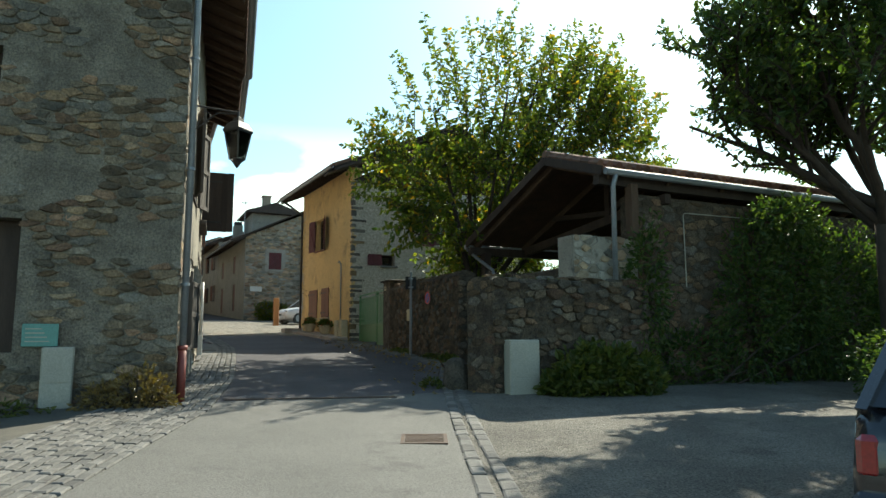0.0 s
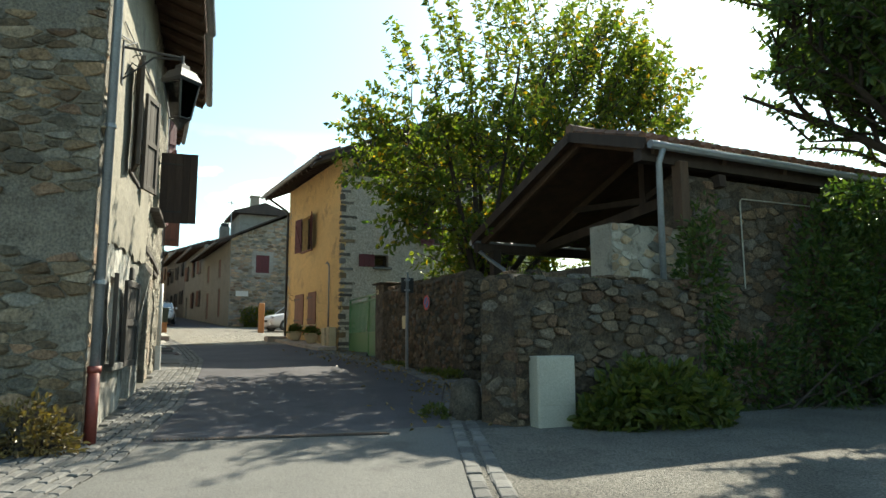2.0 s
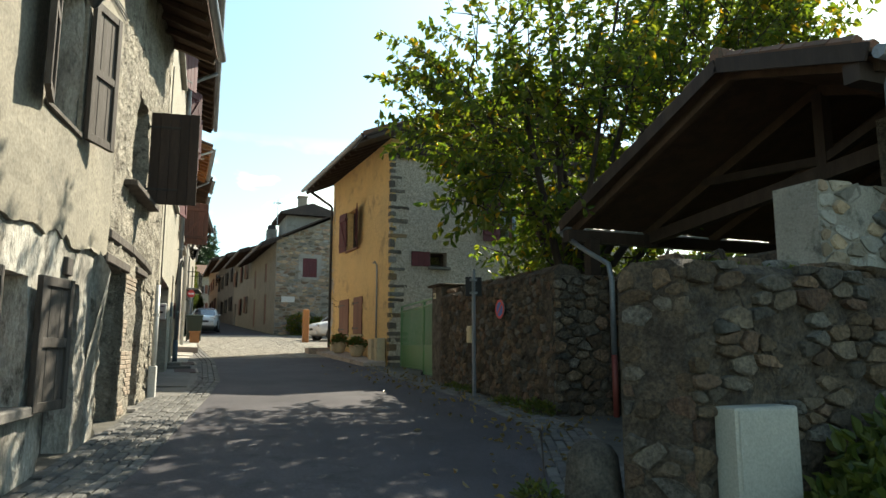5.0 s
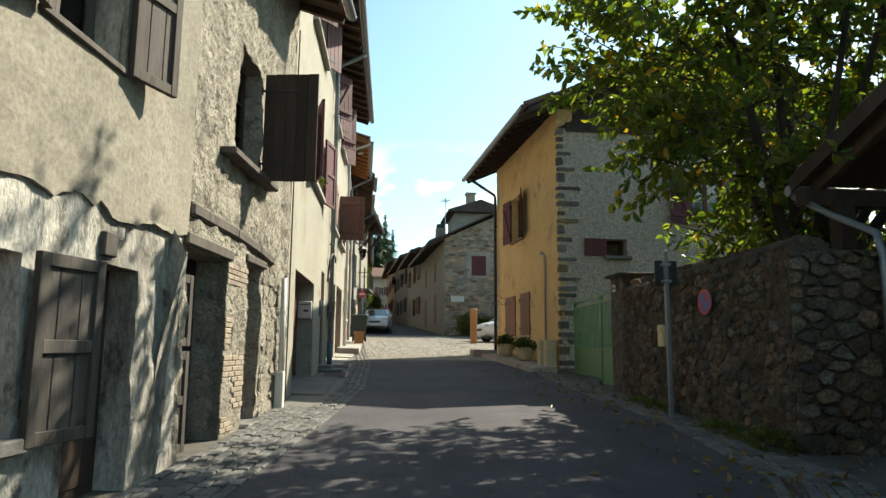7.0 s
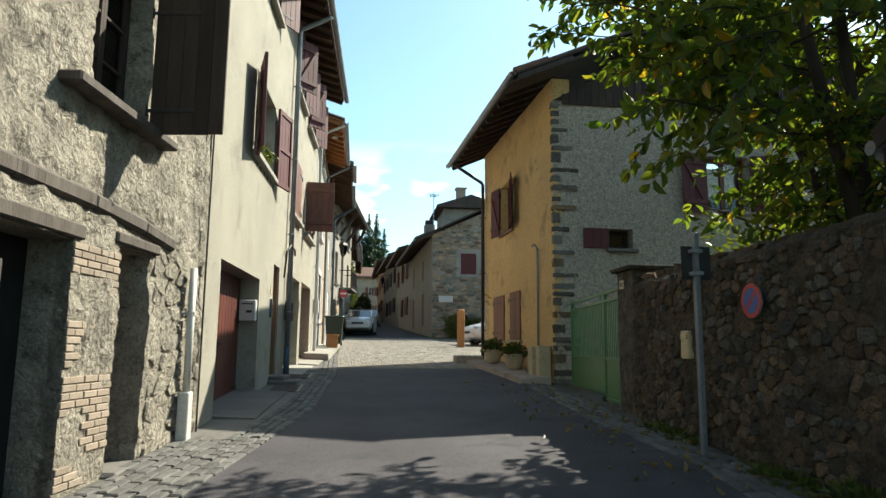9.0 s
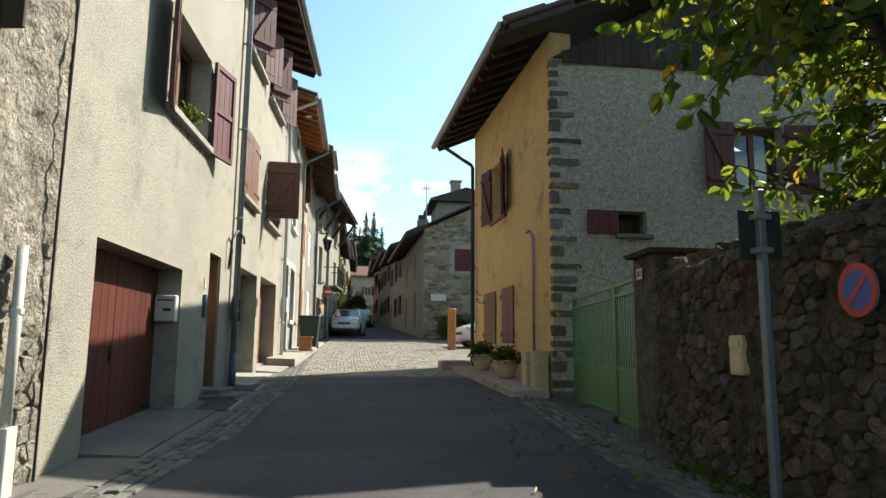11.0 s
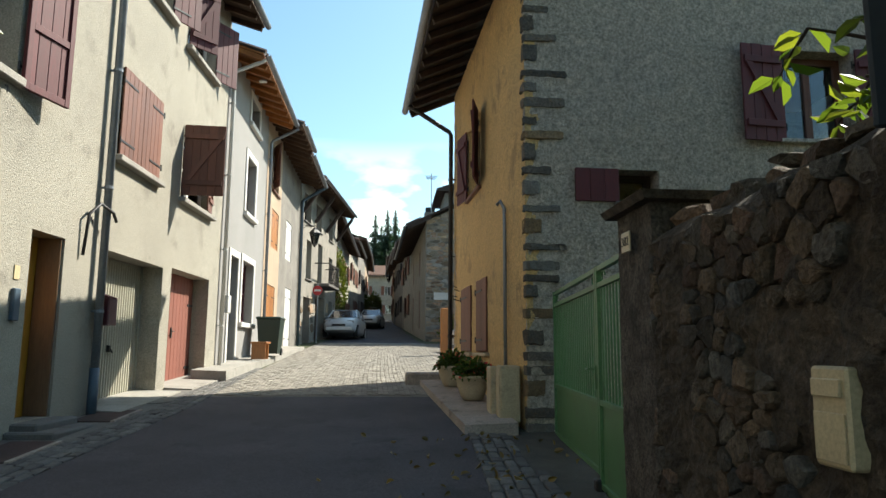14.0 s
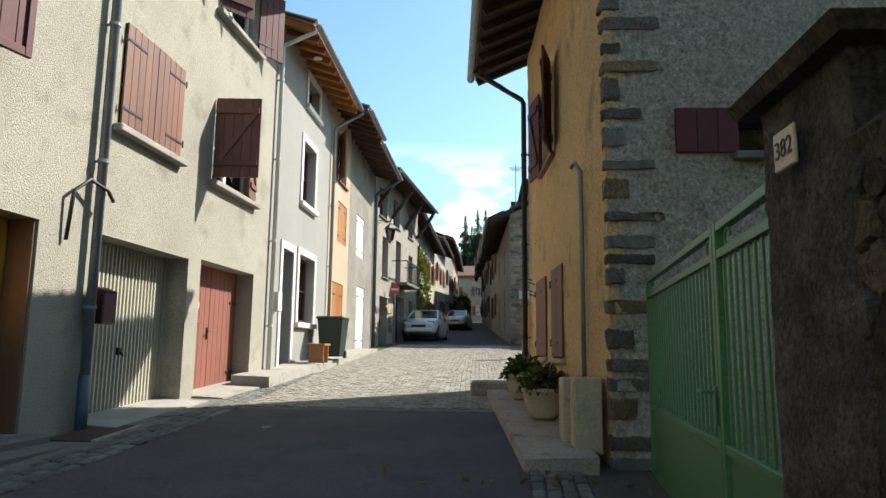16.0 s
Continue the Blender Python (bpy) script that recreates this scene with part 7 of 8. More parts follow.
# ---------------------------------------------------------------- houses further up the lane
def far_house(label, a, b, z_eave, wall_mat, cols, floors, shutter, over=0.7, pitch=20, tile="dark_tile", depth=9.0, seed=1, tall=1.3, wide=0.95, door=True):
    m, length = front(a, b)
    base = ground((a[1] + b[1]) / 2)
    hs = []
    for f in range(floors):
        for c in range(cols):
            s = length * (c + 0.5) / cols + 0.25 * math.sin(seed * 3 + c * 2 + f)
            z = base + 1.0 + f * 2.75
            if f == 0 and c == 0 and door:
                hs.append((s - 0.5, s + 0.5, base + 0.1, base + 2.2))
            else:
                hs.append((s - wide / 2, s + wide / 2, z, z + tall))
    hs = [h for h in hs if h[3] < z_eave - 0.2]
    root, _ = row_house(label, a, b, z_eave, wall_mat, hs, over, pitch, depth, tile, seed=seed, step=0, rough=0)
    for i, h in enumerate(hs):
        if h[3] - h[2] > 2:
            part("door", Shape().box(-0.3, -0.24, h[0], h[1], h[2], h[3]), "brown_shutter", root)
            continue
        window(root, h[0], h[1], h[2], h[3], "white_paint", 0.18, 2, 1, "concrete", 0.08)
        if shutter:
            for e, sd in ((h[0], -1), (h[1], 1)):
                plank_leaf(root, "shutter", e, h[2], h[3], (h[1] - h[0]) / 2, 6 + 5 * ((i + sd) % 3), shutter, sd, 3, False, d=0.03, iron=False)
    return root


far_house("cream house with brown shutters along the lane", (2.75, 52.9), (2.9, 69.5), 9.6, "roughcast", 5, 2, "brown_shutter", seed=3)
far_house("cream rendered house with red-brown shutters", (2.9, 69.5), (3.1, 80.0), 10.8, "roughcast", 3, 2, "brown_shutter", seed=4, tile="tile")
far_house("grey house with a chimney up the lane", (3.1, 80.0), (3.3, 92.0), 12.6, "old_grey", 3, 2, "grey_wood", seed=5)
far_house("pale house near the bend of the lane", (3.3, 92.0), (3.2, 106.0), 12.5, "pink_render", 3, 2, "brown_shutter", seed=6)
far_house("ochre house closing the view at the bend", (-6, 117.0), (14, 117.0), 13.0, "roughcast", 6, 2, "brown_shutter", seed=7, tile="tile", pitch=22)

# stone house on the open corner, gable towards the crossing
SA, SB, SC = (7.5, 60.0), (7.85, 48.5), (15.8, 48.5)
stm, stl = front(SA, SB)
stone_house = thing("house", stm, "grey rubble stone house with a low tiled gable roof", "house")
st_holes = [(2.0, 3.0, 6.2, 7.5), (7.0, 8.0, 6.2, 7.5), (2.0, 3.0, 3.4, 5.4), (7.2, 8.1, 3.4, 5.4)]
part("wall", wall_shape(0, stl, 2.3, 8.4, 0.45, st_holes), "roughcast", stone_house)
for h in st_holes:
    plank_leaf(stone_house, "shutter", h[0], h[2], h[3], h[1] - h[0], 0, "brown_shutter", 1, 4, False, d=-0.06, iron=False)
roof_of(stone_house, -0.3, stl + 0.5, 8.15, 7.9, 0.95, 26, "dark_tile", "dark_wood", "dark_wood")
gm_ = stm.inverted() @ front(SB, SC)[0]
gw = part("gable_wall", wall_shape(0, 7.9, 2.3, 8.5, 0.45, [(1.65, 2.55, 6.25, 7.45)], 0, 0), "mortar", stone_house)
gw.matrix_basis = gm_
gt = part("gable", Shape().prism([(0, 8.5), (7.9, 8.5), (3.95, 10.3)], -0.4, 0.0, "x"), "mortar", stone_house)
gt.matrix_basis = gm_
part("back_wall", Shape().box(-7.9, -7.5, 0, stl, 2.3, 8.4).box(-7.5, 0, 0, 0.3, 2.3, 8.4), "mortar", stone_house)
cells = split((0.0, 7.9, 2.5, 10.2), 0.17, random.Random(31), 2.6)
lay_stones(stone_house, gm_, cells, rubble, lambda s, z: s < 2.6 and z < 8.5, 0.035, 0.012, 260, 31, lambda s, z: z > 10.2 - abs(s - 3.95) * 0.456 or (1.4 < s < 2.8 and 6.0 < z < 7.65))
sf = part("window_surround", Shape().box(0, 0.03, 1.4, 1.65, 6.1, 7.7).box(0, 0.03, 2.55, 2.8, 6.1, 7.7).box(0, 0.032, 1.65, 2.55, 7.45, 7.7).box(0, 0.05, 1.65, 2.55, 6.1, 6.25), "pale_concrete", stone_house)
sf.matrix_basis = gm_
lf = plank_leaf(stone_house, "shutter", 0, 6.25, 7.45, 0.9, 0, "burgundy", 1, 5, label="dark red shutter, closed")
lf.matrix_basis = gm_ @ Matrix.Translation((-0.05, 1.65, 6.25))
nameplate = part("street_sign", Shape().box(0.06, 0.08, 0.4, 1.2, 4.65, 5.0), "white_box", stone_house)
nameplate.matrix_basis = gm_
tower = thing("house", (9.2, 54, 0), "raised roof block with a chimney behind the stone house", "house")
part("wall", Shape().box(0, 3.5, 0, 4, 8.0, 11.2), "old_grey", tower)
part("roof", Shape().prism([(-0.5, 11.2), (4.0, 11.2), (4.0, 11.35), (1.75, 12.1), (-0.5, 11.35)], -0.5, 4.5, "y"), "dark_tile", tower)
part("chimney", Shape().box(1.0, 1.6, 1.0, 1.6, 11.5, 12.8, 0.02).box(0.92, 1.68, 0.92, 1.68, 12.8, 12.9, 0.02), "brick", tower)
aer = thing("aerial", (8.3, 52, 9.6), "thin television aerial on the roof", "aerial")
part("mast", Shape().tube([(0, 0, -0.6), (0, 0, 2.2)], 0.025, 6), "zinc", aer)
for i in range(5):
    part("rod", Shape().tube([(-0.35 + 0.03 * i, -0.2 + 0.18 * i, 2.0), (0.35 - 0.03 * i, -0.2 + 0.18 * i, 2.0)], 0.012, 5), "zinc", aer)
chm = thing("chimney", (8.5, 56.5, 8.6), "square rendered chimney with a cowl", "chimney")
part("stack", Shape().box(-0.35, 0.35, -0.35, 0.35, -0.4, 1.9, 0.02), "old_grey", chm)
part("cowl", Shape().box(-0.28, 0.28, -0.28, 0.28, 1.9, 2.2, 0.02), "iron", chm)
far_house("cream house with dark eaves beyond the stone house", (7.2, 72.0), (7.5, 60.0), 9.3, "roughcast", 3, 2, "brown_shutter", seed=8, over=0.9)
far_house("grey house on the bend", (6.6, 88.0), (7.2, 72.0), 10.5, "old_grey", 4, 2, "grey_wood", seed=9, over=0.8)
far_house("pale ochre house on the bend", (6.4, 108.0), (6.6, 88.0), 12.0, "pink_render", 4, 2, "brown_shutter", seed=2, over=0.8)
far_house("long house behind the parked white car", (30, 47.0), (17, 56.0), 8.5, "roughcast", 4, 2, "brown_shutter", seed=12)


# ---------------------------------------------------------------- street furniture
def lantern(m, label, arm):
    root = thing("street_lamp", m, label, "street lamp")
    part("bracket", Shape().tube([(0, 0, 0), (-arm, 0, 0.05)], 0.016, 6).tube([(-arm, 0, -0.35), (-arm * 0.5, 0, -0.04), (0, 0, -0.02)], 0.012, 6).box(-arm - 0.02, -arm, -0.05, 0.05, -0.42, 0.12, 0.004), "iron", root)
    part("scroll", Shape().tube([(-arm + 0.02, 0, -0.3)] + [(-arm + 0.16 + 0.07 * math.cos(t), 0, -0.1 + 0.07 * math.sin(t)) for t in np.linspace(3.6, 9.0, 14)], 0.008, 5), "iron", root)
    part("hanger", Shape().tube([(0, 0, 0.03), (0, 0, -0.12)], 0.02, 6).lathe([(0.03, -0.12), (0.05, -0.1), (0.02, -0.06)], 8), "iron", root)
    part("cap", Shape().lathe([(0.23, -0.33), (0.24, -0.3), (0.16, -0.18), (0.09, -0.15), (0.08, -0.1), (0.02, -0.08)], 4), "black", root)
    cage = Shape()
    for k in range(4):
        a = math.pi / 2 * k
        c, s = math.cos(a), math.sin(a)
        cage.tube([(0.21 * c, 0.21 * s, -0.32), (0.12 * c, 0.12 * s, -0.78)], 0.011, 5)
        c2, s2 = math.cos(a + math.pi / 2), math.sin(a + math.pi / 2)
        for r, z in ((0.21, -0.33), (0.12, -0.78)):
            cage.tube([(r * c, r * s, z), (r * c2, r * s2, z)], 0.011, 5)
        ob = part("pane", Shape().add([(0.2 * c, 0.2 * s, -0.34), (0.2 * c2, 0.2 * s2, -0.34), (0.115 * c2, 0.115 * s2, -0.77), (0.115 * c, 0.115 * s, -0.77), (0.197 * c, 0.197 * s, -0.34), (0.197 * c2, 0.197 * s2, -0.34), (0.112 * c2, 0.112 * s2, -0.77), (0.112 * c, 0.112 * s, -0.77)], [(0, 1, 2, 3), (7, 6, 5, 4)]), "glass", root)
        ob.visible_shadow = False
    part("cage", cage, "iron", root)
    part("finial", Shape().lathe([(0.1, -0.8), (0.06, -0.84), (0.025, -0.9), (0.005, -0.92)], 8), "iron", root)
    return root


lantern(pose(1.6, 10.98, 5.1, 0, 0, -7), "black iron lantern on a wall bracket", 0.66)
lantern(pose(2.95, 44.7, 7.45), "black iron lantern on a wall bracket", 0.8)
lantern(pose(6.0, 76.0, 9.0, 0, 0, 180), "black iron lantern on a far wall bracket", 0.9)
np_ = thing("no_entry_sign", (2.98, 46.3, ground(46.3)), "round red no entry sign on a grey post", "sign")
part("post", Shape().tube([(0, 0, -0.2), (0, 0, 2.6)], 0.03, 8), "zinc", np_)
nd = part("disc", disc(0.001, 0.21, 0.0, 0.012), "sign_red", np_)
nd.matrix_basis = Matrix.Translation((0, -0.035, 2.3)) @ Matrix.Rotation(radians(-90), 4, "Z")
part("bar", Shape().box(-0.15, 0.15, -0.055, -0.05, 2.26, 2.34), "sign_white", np_)
bin_ = thing("wheelie_bin", (2.95, 35.0, ground(35) + 0.2), "dark green plastic wheelie bin", "bin")
part("body", Shape().add([(x * w, y * w2, z) for z, w, w2 in ((0.05, 0.24, 0.3), (0.95, 0.31, 0.38)) for x, y in ((-1, -1), (1, -1), (1, 1), (-1, 1))], [(3, 2, 1, 0), (4, 5, 6, 7), (0, 1, 5, 4), (1, 2, 6, 5), (2, 3, 7, 6), (3, 0, 4, 7)]), "green_plastic", bin_)
part("lid", Shape().box(-0.34, 0.34, -0.42, 0.4, 0.95, 1.03, 0.03).box(-0.3, 0.3, 0.38, 0.46, 0.9, 1.0, 0.02), "green_plastic", bin_)
for x in (-0.25, 0.25):
    wl_ = part("wheel", Shape().tube([(x - 0.03, 0.3, 0.1), (x + 0.03, 0.3, 0.1)], 0.1, 12), "black", bin_)
bench = thing("wooden_stool", (2.95, 33.6, ground(33.6) + 0.2), "small orange wooden stool by the door", "stool")
part("seat", Shape().box(-0.2, 0.2, -0.3, 0.3, 0.38, 0.43, 0.006), "orange_wood", bench)
for y in (-0.22, 0.22):
    part("leg", Shape().box(-0.17, 0.17, y - 0.02, y + 0.02, 0.0, 0.38, 0.004), "orange_wood", bench)
wood_post = thing("wooden_post", (7.95, 38.1, ground(38.1)), "thick orange-stained wooden post", "post")
part("post", Shape().box(-0.14, 0.14, -0.14, 0.14, -0.2, 1.55, 0.03), "orange_wood", wood_post)
bank = tagged(new("pavement_step", Shape().add([(2.3, 29.95, 1.3), (3.0, 29.95, 1.3), (3.15, 41, 1.9), (2.3, 41, 1.9), (2.3, 29.97, ground(30) + 0.24), (2.98, 29.97, ground(30) + 0.22), (3.13, 41, ground(41) + 0.12), (2.3, 41, ground(41) + 0.14)],
                                               [(3, 2, 1, 0), (4, 5, 6, 7), (0, 1, 5, 4), (1, 2, 6, 5), (2, 3, 7, 6), (3, 0, 4, 7)]).mesh("pavement_step", "pale_concrete")), "raised concrete pavement before the grey house", "pavement", kind="structure")
grate = thing("drain_grate", Matrix.Translation((3.05, 6.85, ground(6.85) + 0.022)) @ pose(0, 0, 0, math.degrees(math.atan(0.055)), 0, -24), "rusty cast iron drain grate in the asphalt", "drain")
part("frame", Shape().box(-0.25, 0.25, -0.25, -0.21, -0.02, 0.012).box(-0.25, 0.25, 0.21, 0.25, -0.02, 0.012).box(-0.25, -0.21, -0.21, 0.21, -0.02, 0.012).box(0.21, 0.25, -0.21, 0.21, -0.02, 0.012), "rust", grate)
# Flat dark sheet close under the slats, in place of shade in the pit.
part("pit", Shape().box(-0.21, 0.21, -0.21, 0.21, 0.001, 0.003), "dark", grate)
sl_me = Shape().box(-0.205, 0.205, -0.012, 0.012, 0.0, 0.011).mesh("slat", "rust")
for i in range(9):
    piece("slat", sl_me, grate, Matrix.Translation((0, -0.18 + i * 0.045, 0)))
chan = thing("drain_channel", (1.45, 10.38, ground(10.38) + 0.022), "iron drainage channel across the lane", "drain")
cd = Vector((2.5, -0.43, -0.0237))
part("bed", Shape().beam((0, 0, 0.001), tuple(cd), 0.16, 0.006), "iron", chan)
sl2 = Shape().box(-0.012, 0.012, -0.075, 0.075, 0.0, 0.009).mesh("slat", "rust")
for i in range(60):
    piece("slat", sl2, chan, Matrix.Translation(Vector((0, 0, 0.004)) + cd * ((i + 0.5) / 60)))
for x, y in ((2.62, 26.9),):
    mc = thing("manhole_cover", Matrix.Translation((x, y, ground(y) + 0.036)) @ pose(0, 0, 0, math.degrees(math.atan(0.055))), "round concrete-filled manhole cover in the apron", "manhole", "covers in the apron")
    part("cover", Shape().lathe([(0.3, 0.0), (0.3, 0.012), (0.28, 0.014), (0.001, 0.014)], 24), "concrete", mc)


# ---------------------------------------------------------------- cars
def car(m, label, paintname, length=3.9, width=1.68, height=1.46, estate=False):
    """x points across, y towards the car's nose."""
    root = thing("car", m, label, "car")
    L, W, H = length, width / 2, height
    prof = [(-0.5, 0.36, 0.80, 0.90), (-0.485, 0.26, 0.98, 0.96), (-0.42, 0.2, 1.0, 1.0), (-0.2, 0.18, 0.98, 1.0), (0.1, 0.18, 0.97, 1.0), (0.24, 0.18, 0.95, 0.99), (0.36, 0.2, 0.88, 0.97), (0.45, 0.24, 0.76, 0.9), (0.49, 0.3, 0.66, 0.8), (0.5, 0.38, 0.58, 0.72)]
    sh, vs, fs = Shape(), [], []
    for f, z0, z1, w in prof:
        hw = W * w
        sec = [(-hw * 0.9, z0), (-hw, z0 + 0.12), (-hw, (z0 + z1) / 2), (-hw * 0.97, z1 - 0.08), (-hw * 0.88, z1), (0, z1 + 0.025), (hw * 0.88, z1), (hw * 0.97, z1 - 0.08), (hw, (z0 + z1) / 2), (hw, z0 + 0.12), (hw * 0.9, z0)]
        vs += [(x, f * L, z) for x, z in sec]
    k = 11
    for i in range(len(prof) - 1):
        for j in range(k):
            a, b = i * k + j, i * k + (j + 1) % k
            fs.append((a, b, b + k, a + k))
    fs += [tuple(range(k)), tuple(reversed(range((len(prof) - 1) * k, len(prof) * k)))]
    body = part("body", sh.add(vs, fs), paintname, root, "", True)
    rear = -0.49 if estate else -0.47
    cab = [(rear, 0.98, 0.86), (rear + 0.06, H - 0.06, 0.72), (-0.15, H - 0.01, 0.72), (0.05, H - 0.04, 0.7), (0.26, 0.96, 0.84)]
    vs, fs = [], []
    for f, z, w in cab:
        vs += [(-W * 0.88 if z < 1 else -W * w, f * L, z), (W * 0.88 if z < 1 else W * w, f * L, z)]
    glass = Shape()
    gv = [(x * 0.985, y, z) for x, y, z in vs] + [(-W * 0.9, rear * L + 0.02, 0.94), (W * 0.9, rear * L + 0.02, 0.94), (W * 0.9, 0.26 * L, 0.94), (-W * 0.9, 0.26 * L, 0.94)]
    glass.add(gv, [(0, 1, 3, 2), (2, 3, 5, 4), (4, 5, 7, 6), (6, 7, 9, 8), (0, 2, 4, 6, 8), (9, 7, 5, 3, 1)])
    part("glazing", glass, "car_dark", root, "dark tinted glazing")
    top = Shape()
    for i in (1, 2):
        a, b, c, d = Vector(vs[2 * i]), Vector(vs[2 * i + 1]), Vector(vs[2 * i + 3]), Vector(vs[2 * i + 2])
        up = Vector((0, 0, 0.03))
        top.add([a, b, c, d, a + up, b + up, c + up, d + up], [(3, 2, 1, 0), (4, 5, 6, 7), (0, 1, 5, 4), (1, 2, 6, 5), (2, 3, 7, 6), (3, 0, 4, 7)])
    for sd in (-1, 1):
        for (f0, z0_, w0), (f1, z1_, w1) in ((cab[0], cab[1]), (cab[4], cab[3])):
            part("pillar", Shape().beam((sd * W * 0.88, f0 * L, 0.95), (sd * W * w1, f1 * L, z1_), 0.07, 0.06), paintname, root)
        part("pillar", Shape().beam((sd * W * 0.885, -0.1 * L, 0.95), (sd * W * 0.72, -0.1 * L, H - 0.02), 0.05, 0.08), paintname, root)
    part("roof", top, paintname, root)
    for x in (-W + 0.08, W - 0.08):
        for y in (-0.31 * L, 0.31 * L):
            wh = part("wheel", Shape().tube([(x - 0.1, y, 0.3), (x + 0.1, y, 0.3)], 0.3, 18), "black", root)
            part("rim", Shape().tube([(x - 0.105, y, 0.3), (x + 0.105, y, 0.3)], 0.19, 14), "zinc", wh)
    for sd in (-1, 1):
        part("headlight", Shape().box(sd * W * 0.66 - 0.16, sd * W * 0.66 + 0.16, 0.44 * L, 0.475 * L, 0.6, 0.76, 0.03), "lamp_lens", root)
        part("tail_light", Shape().box(sd * W * 0.86 - 0.06, sd * W * 0.86 + 0.06, -0.502 * L, -0.47 * L, 0.62, 0.84, 0.03), "red_lens", root)
        part("mirror", Shape().box(sd * (W + 0.07) - 0.07, sd * (W + 0.07) + 0.07, 0.16 * L, 0.19 * L, 0.94, 1.06, 0.03), paintname, root)
    part("front_bumper", Shape().box(-W * 0.75, W * 0.75, 0.47 * L, 0.506 * L, 0.26, 0.42, 0.03), paintname, root)
    part("grille", Shape().box(-W * 0.4, W * 0.4, 0.488 * L, 0.503 * L, 0.46, 0.57, 0.01), "black", root)
    part("number_plate", Shape().box(-0.25, 0.25, 0.503 * L, 0.509 * L, 0.33, 0.43), "sign_white", root)
    part("rear_bumper", Shape().box(-W * 0.96, W * 0.96, -0.515 * L, -0.46 * L, 0.34, 0.56, 0.04), paintname, root)
    part("rear_plate", Shape().box(-0.25, 0.25, -0.518 * L, -0.514 * L, 0.62, 0.72), "sign_white", root)
    part("trim", Shape().box(-W * 0.9, W * 0.9, -0.519 * L, -0.512 * L, 0.5, 0.525, 0.004), "chrome", root)
    return root


def stand(x, y, turn):
    return Matrix.Translation((x, y, ground(y) + 0.022)) @ pose(0, 0, 0, math.degrees(math.atan(0.055)) * math.cos(radians(turn)), 0, 0) @ pose(0, 0, 0, 0, 0, turn)


car(stand(3.95, 50.6, 174), "small white hatchback parked by the old stone house", "car_white", 3.8, 1.64, 1.44)
car(stand(4.75, 70.0, 174), "silver car parked further up the lane", "car_silver", 4.1, 1.7, 1.5, True)
car(stand(10.45, 40.2, 105), "white car parked beside the ochre house", "car_white", 4.2, 1.8, 1.66)
car(stand(5.7, 2.46, -66), "dark car parked on the gravel yard", "car_dark", 4.2, 1.72, 1.38, True)

# ---------------------------------------------------------------- setts, joined rest and single stones
sett_me, pale_me = [], []
rs = random.Random(8)
for k in range(6):
    t = [rs.uniform(-0.012, 0.012) for _ in range(8)]
    vs = [(-0.05, -0.1, -0.06), (0.05, -0.1, -0.06), (0.05, 0.1, -0.06), (-0.05, 0.1, -0.06)]
    vs += [(-0.052 + t[0], -0.098, 0.004), (0.052, -0.098 + t[1], 0.004), (0.052 + t[2], 0.098, 0.004), (-0.052, 0.098 + t[3], 0.004)]
    vs += [(-0.04 + t[4], -0.084, 0.016), (0.04, -0.084 + t[5], 0.015), (0.04 + t[6], 0.085, 0.017), (-0.04, 0.085 + t[7], 0.016)]
    fs = [(8, 9, 10, 11)] + [(a + o, (a + 1) % 4 + o, (a + 1) % 4 + o + 4, a + o + 4) for o in (0, 4) for a in range(4)]
    sett_me.append(mesh_of("sett", vs, fs, "sett"))
    pale_me.append(mesh_of("sett", vs, fs, "pale_sett"))


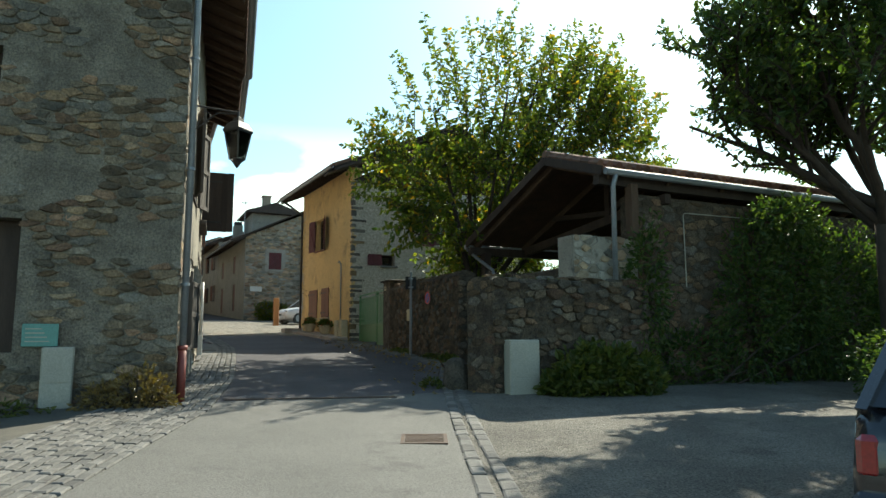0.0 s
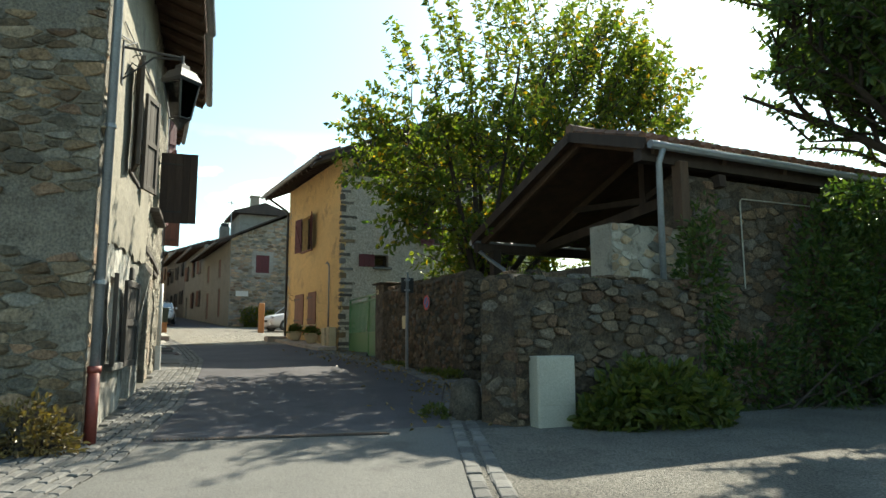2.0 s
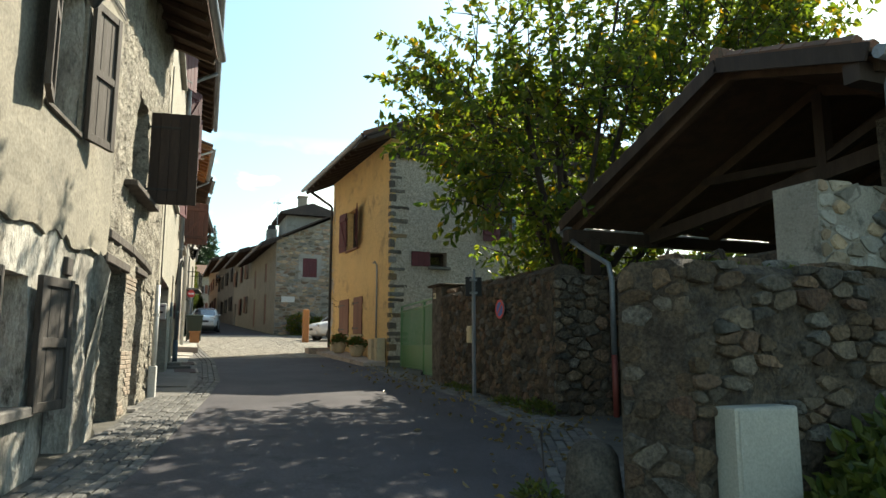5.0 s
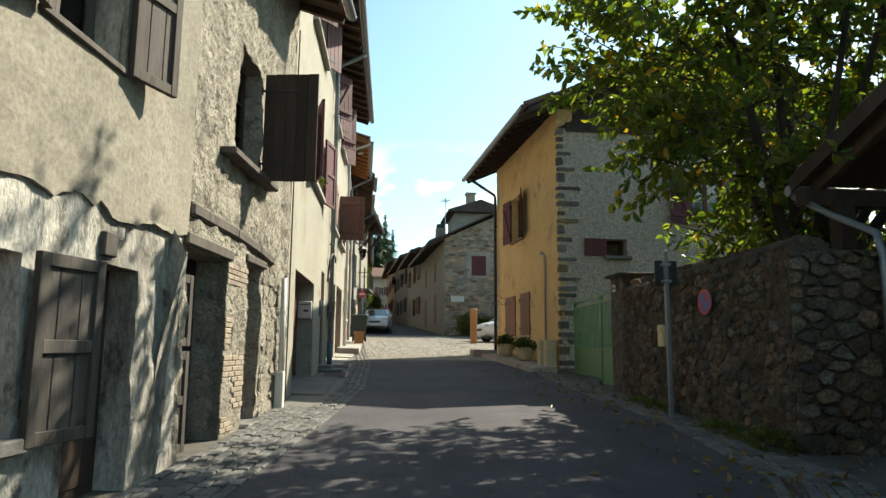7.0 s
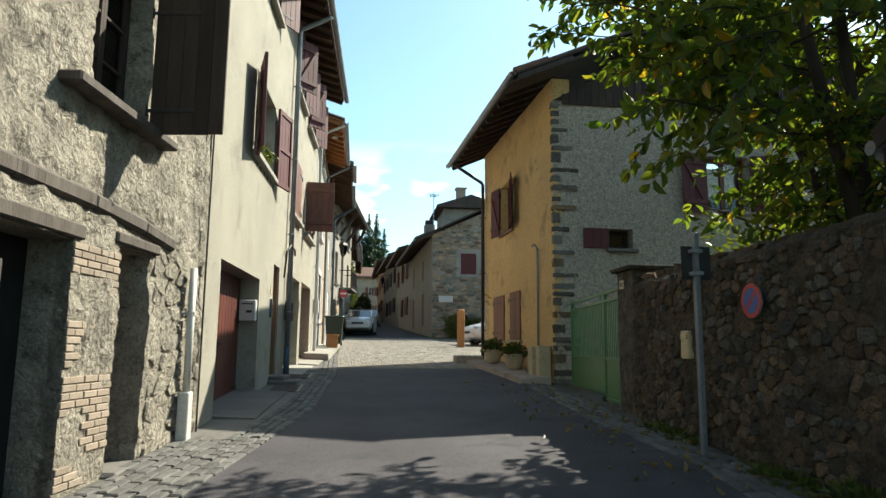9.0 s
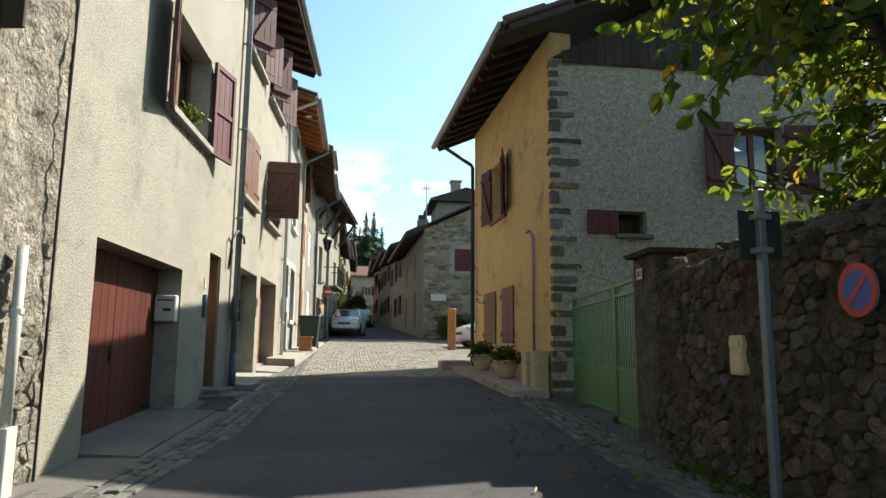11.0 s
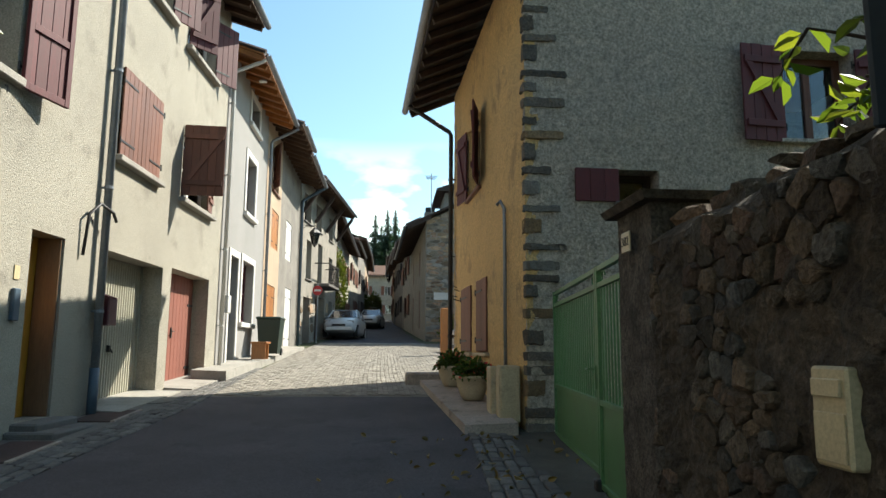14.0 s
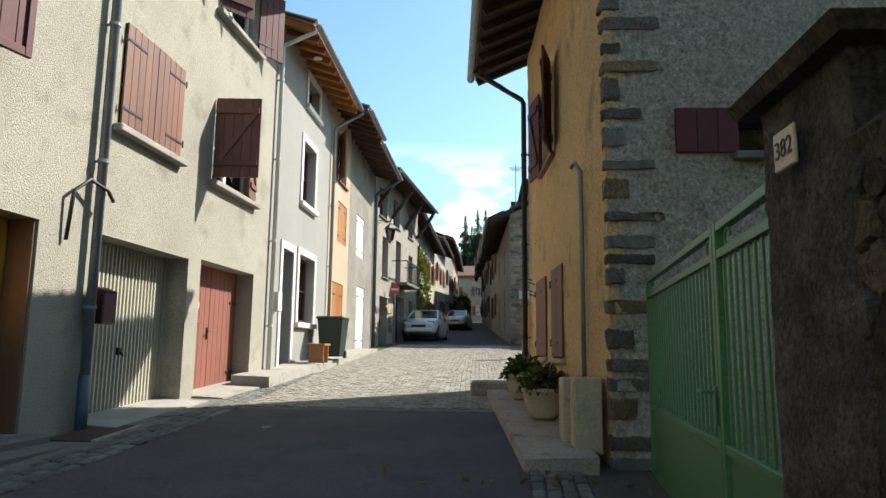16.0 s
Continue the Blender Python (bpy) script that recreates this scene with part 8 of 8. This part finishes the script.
def lay_setts(root, table, side, rows, y0, y1, keep, near, limit, pitch=0.118, start=0.06, scale=1.0, kinds=None, material="sett", longer=1.0):
    rest, made = Shape(), 0
    for r in range(rows):
        y = y0 + rs.uniform(0, 0.2)
        while y < y1:
            x = along(table, y)
            dx = along(table, y + 0.1) - along(table, y - 0.1)
            ang = math.atan2(dx, 0.2)
            off = start + r * pitch * scale
            px, py = x + side * off * math.cos(ang), y - side * off * math.sin(ang)
            ln = rs.uniform(0.8, 1.25) * scale * longer
            if keep(px, py):
                mm = Matrix.Translation((px, py, ground(py) + 0.02 + rs.uniform(-0.004, 0.004))) @ pose(0, 0, 0, math.degrees(math.atan(0.055)) + rs.uniform(-1.5, 1.5), rs.uniform(-2, 2), -math.degrees(ang) + rs.uniform(-1, 1)) @ Matrix.Diagonal((scale, ln, 1, 1))
                me = rs.choice(kinds or sett_me)
                if made < limit and near(py):
                    piece("sett", me, root, mm)
                    made += 1
                else:
                    rest.add([mm @ p.co for p in me.vertices], [tuple(f.vertices) for f in me.polygons])
            y += 0.205 * ln * math.cos(ang)
    ob = new("setts", mesh_of("setts", rest.v, rest.f, material))
    ob.parent = root
    tagged(ob, kind="stuff")


fac_x = lambda y: -7 if y < 10.35 else (0.74 + (y - 10.33) * 0.15 if y < 14.86 else 1.41 + (y - 14.86) * 0.125)
pav_l = thing("pavement_setts", (0, 0, 0), "pavement of grey stone setts along the houses", "pavement", kind="structure")
lay_setts(pav_l, ROAD_L, -1, 12, 2.5, 18.5, lambda x, y: x > fac_x(y) + 0.06, lambda y: 8 < y < 14, 300)
gut_l = thing("gutter_setts", (0, 0, 0), "gutter of worn grey setts along the apron", "gutter", kind="structure")
lay_setts(gut_l, ROAD_L, -1, 4, 18.5, 33.0, lambda x, y: True, lambda y: 18.5 < y < 24, 120)
gut_r = thing("gutter_setts", (0, 0, 0), "double row of pale setts beside the gravel yard", "gutter", kind="structure")
lay_setts(gut_r, ROAD_R, 1, 2, 3.0, 10.5, lambda x, y: True, lambda y: True, 100, 0.15, 0.08, 1.35)
ver_r = thing("verge_setts", (0, 0, 0), "old setts along the foot of the stone wall", "gutter", kind="structure")
lay_setts(ver_r, ROAD_R, 1, 7, 10.6, 24.2, lambda x, y: x < (7.55 if y > 14.8 else 8.2) and not (y < 10.7 and x > 4.9), lambda y: 10.6 < y < 15, 200)
cross = thing("crossing_setts", (0, 0, 0), "pale worn stone setts across the sunny crossing", "pavement", kind="structure")
lay_setts(cross, ROAD_L, 1, 48, 27.7, 46.0, lambda x, y: 27.7 < y and x < along(ROAD_R, y) + (0.0 if y < 30.6 else 1.5), lambda y: y < 31.5, 300, 0.096, 0.05, 0.97, kinds=pale_me, material="pale_sett", longer=0.62)
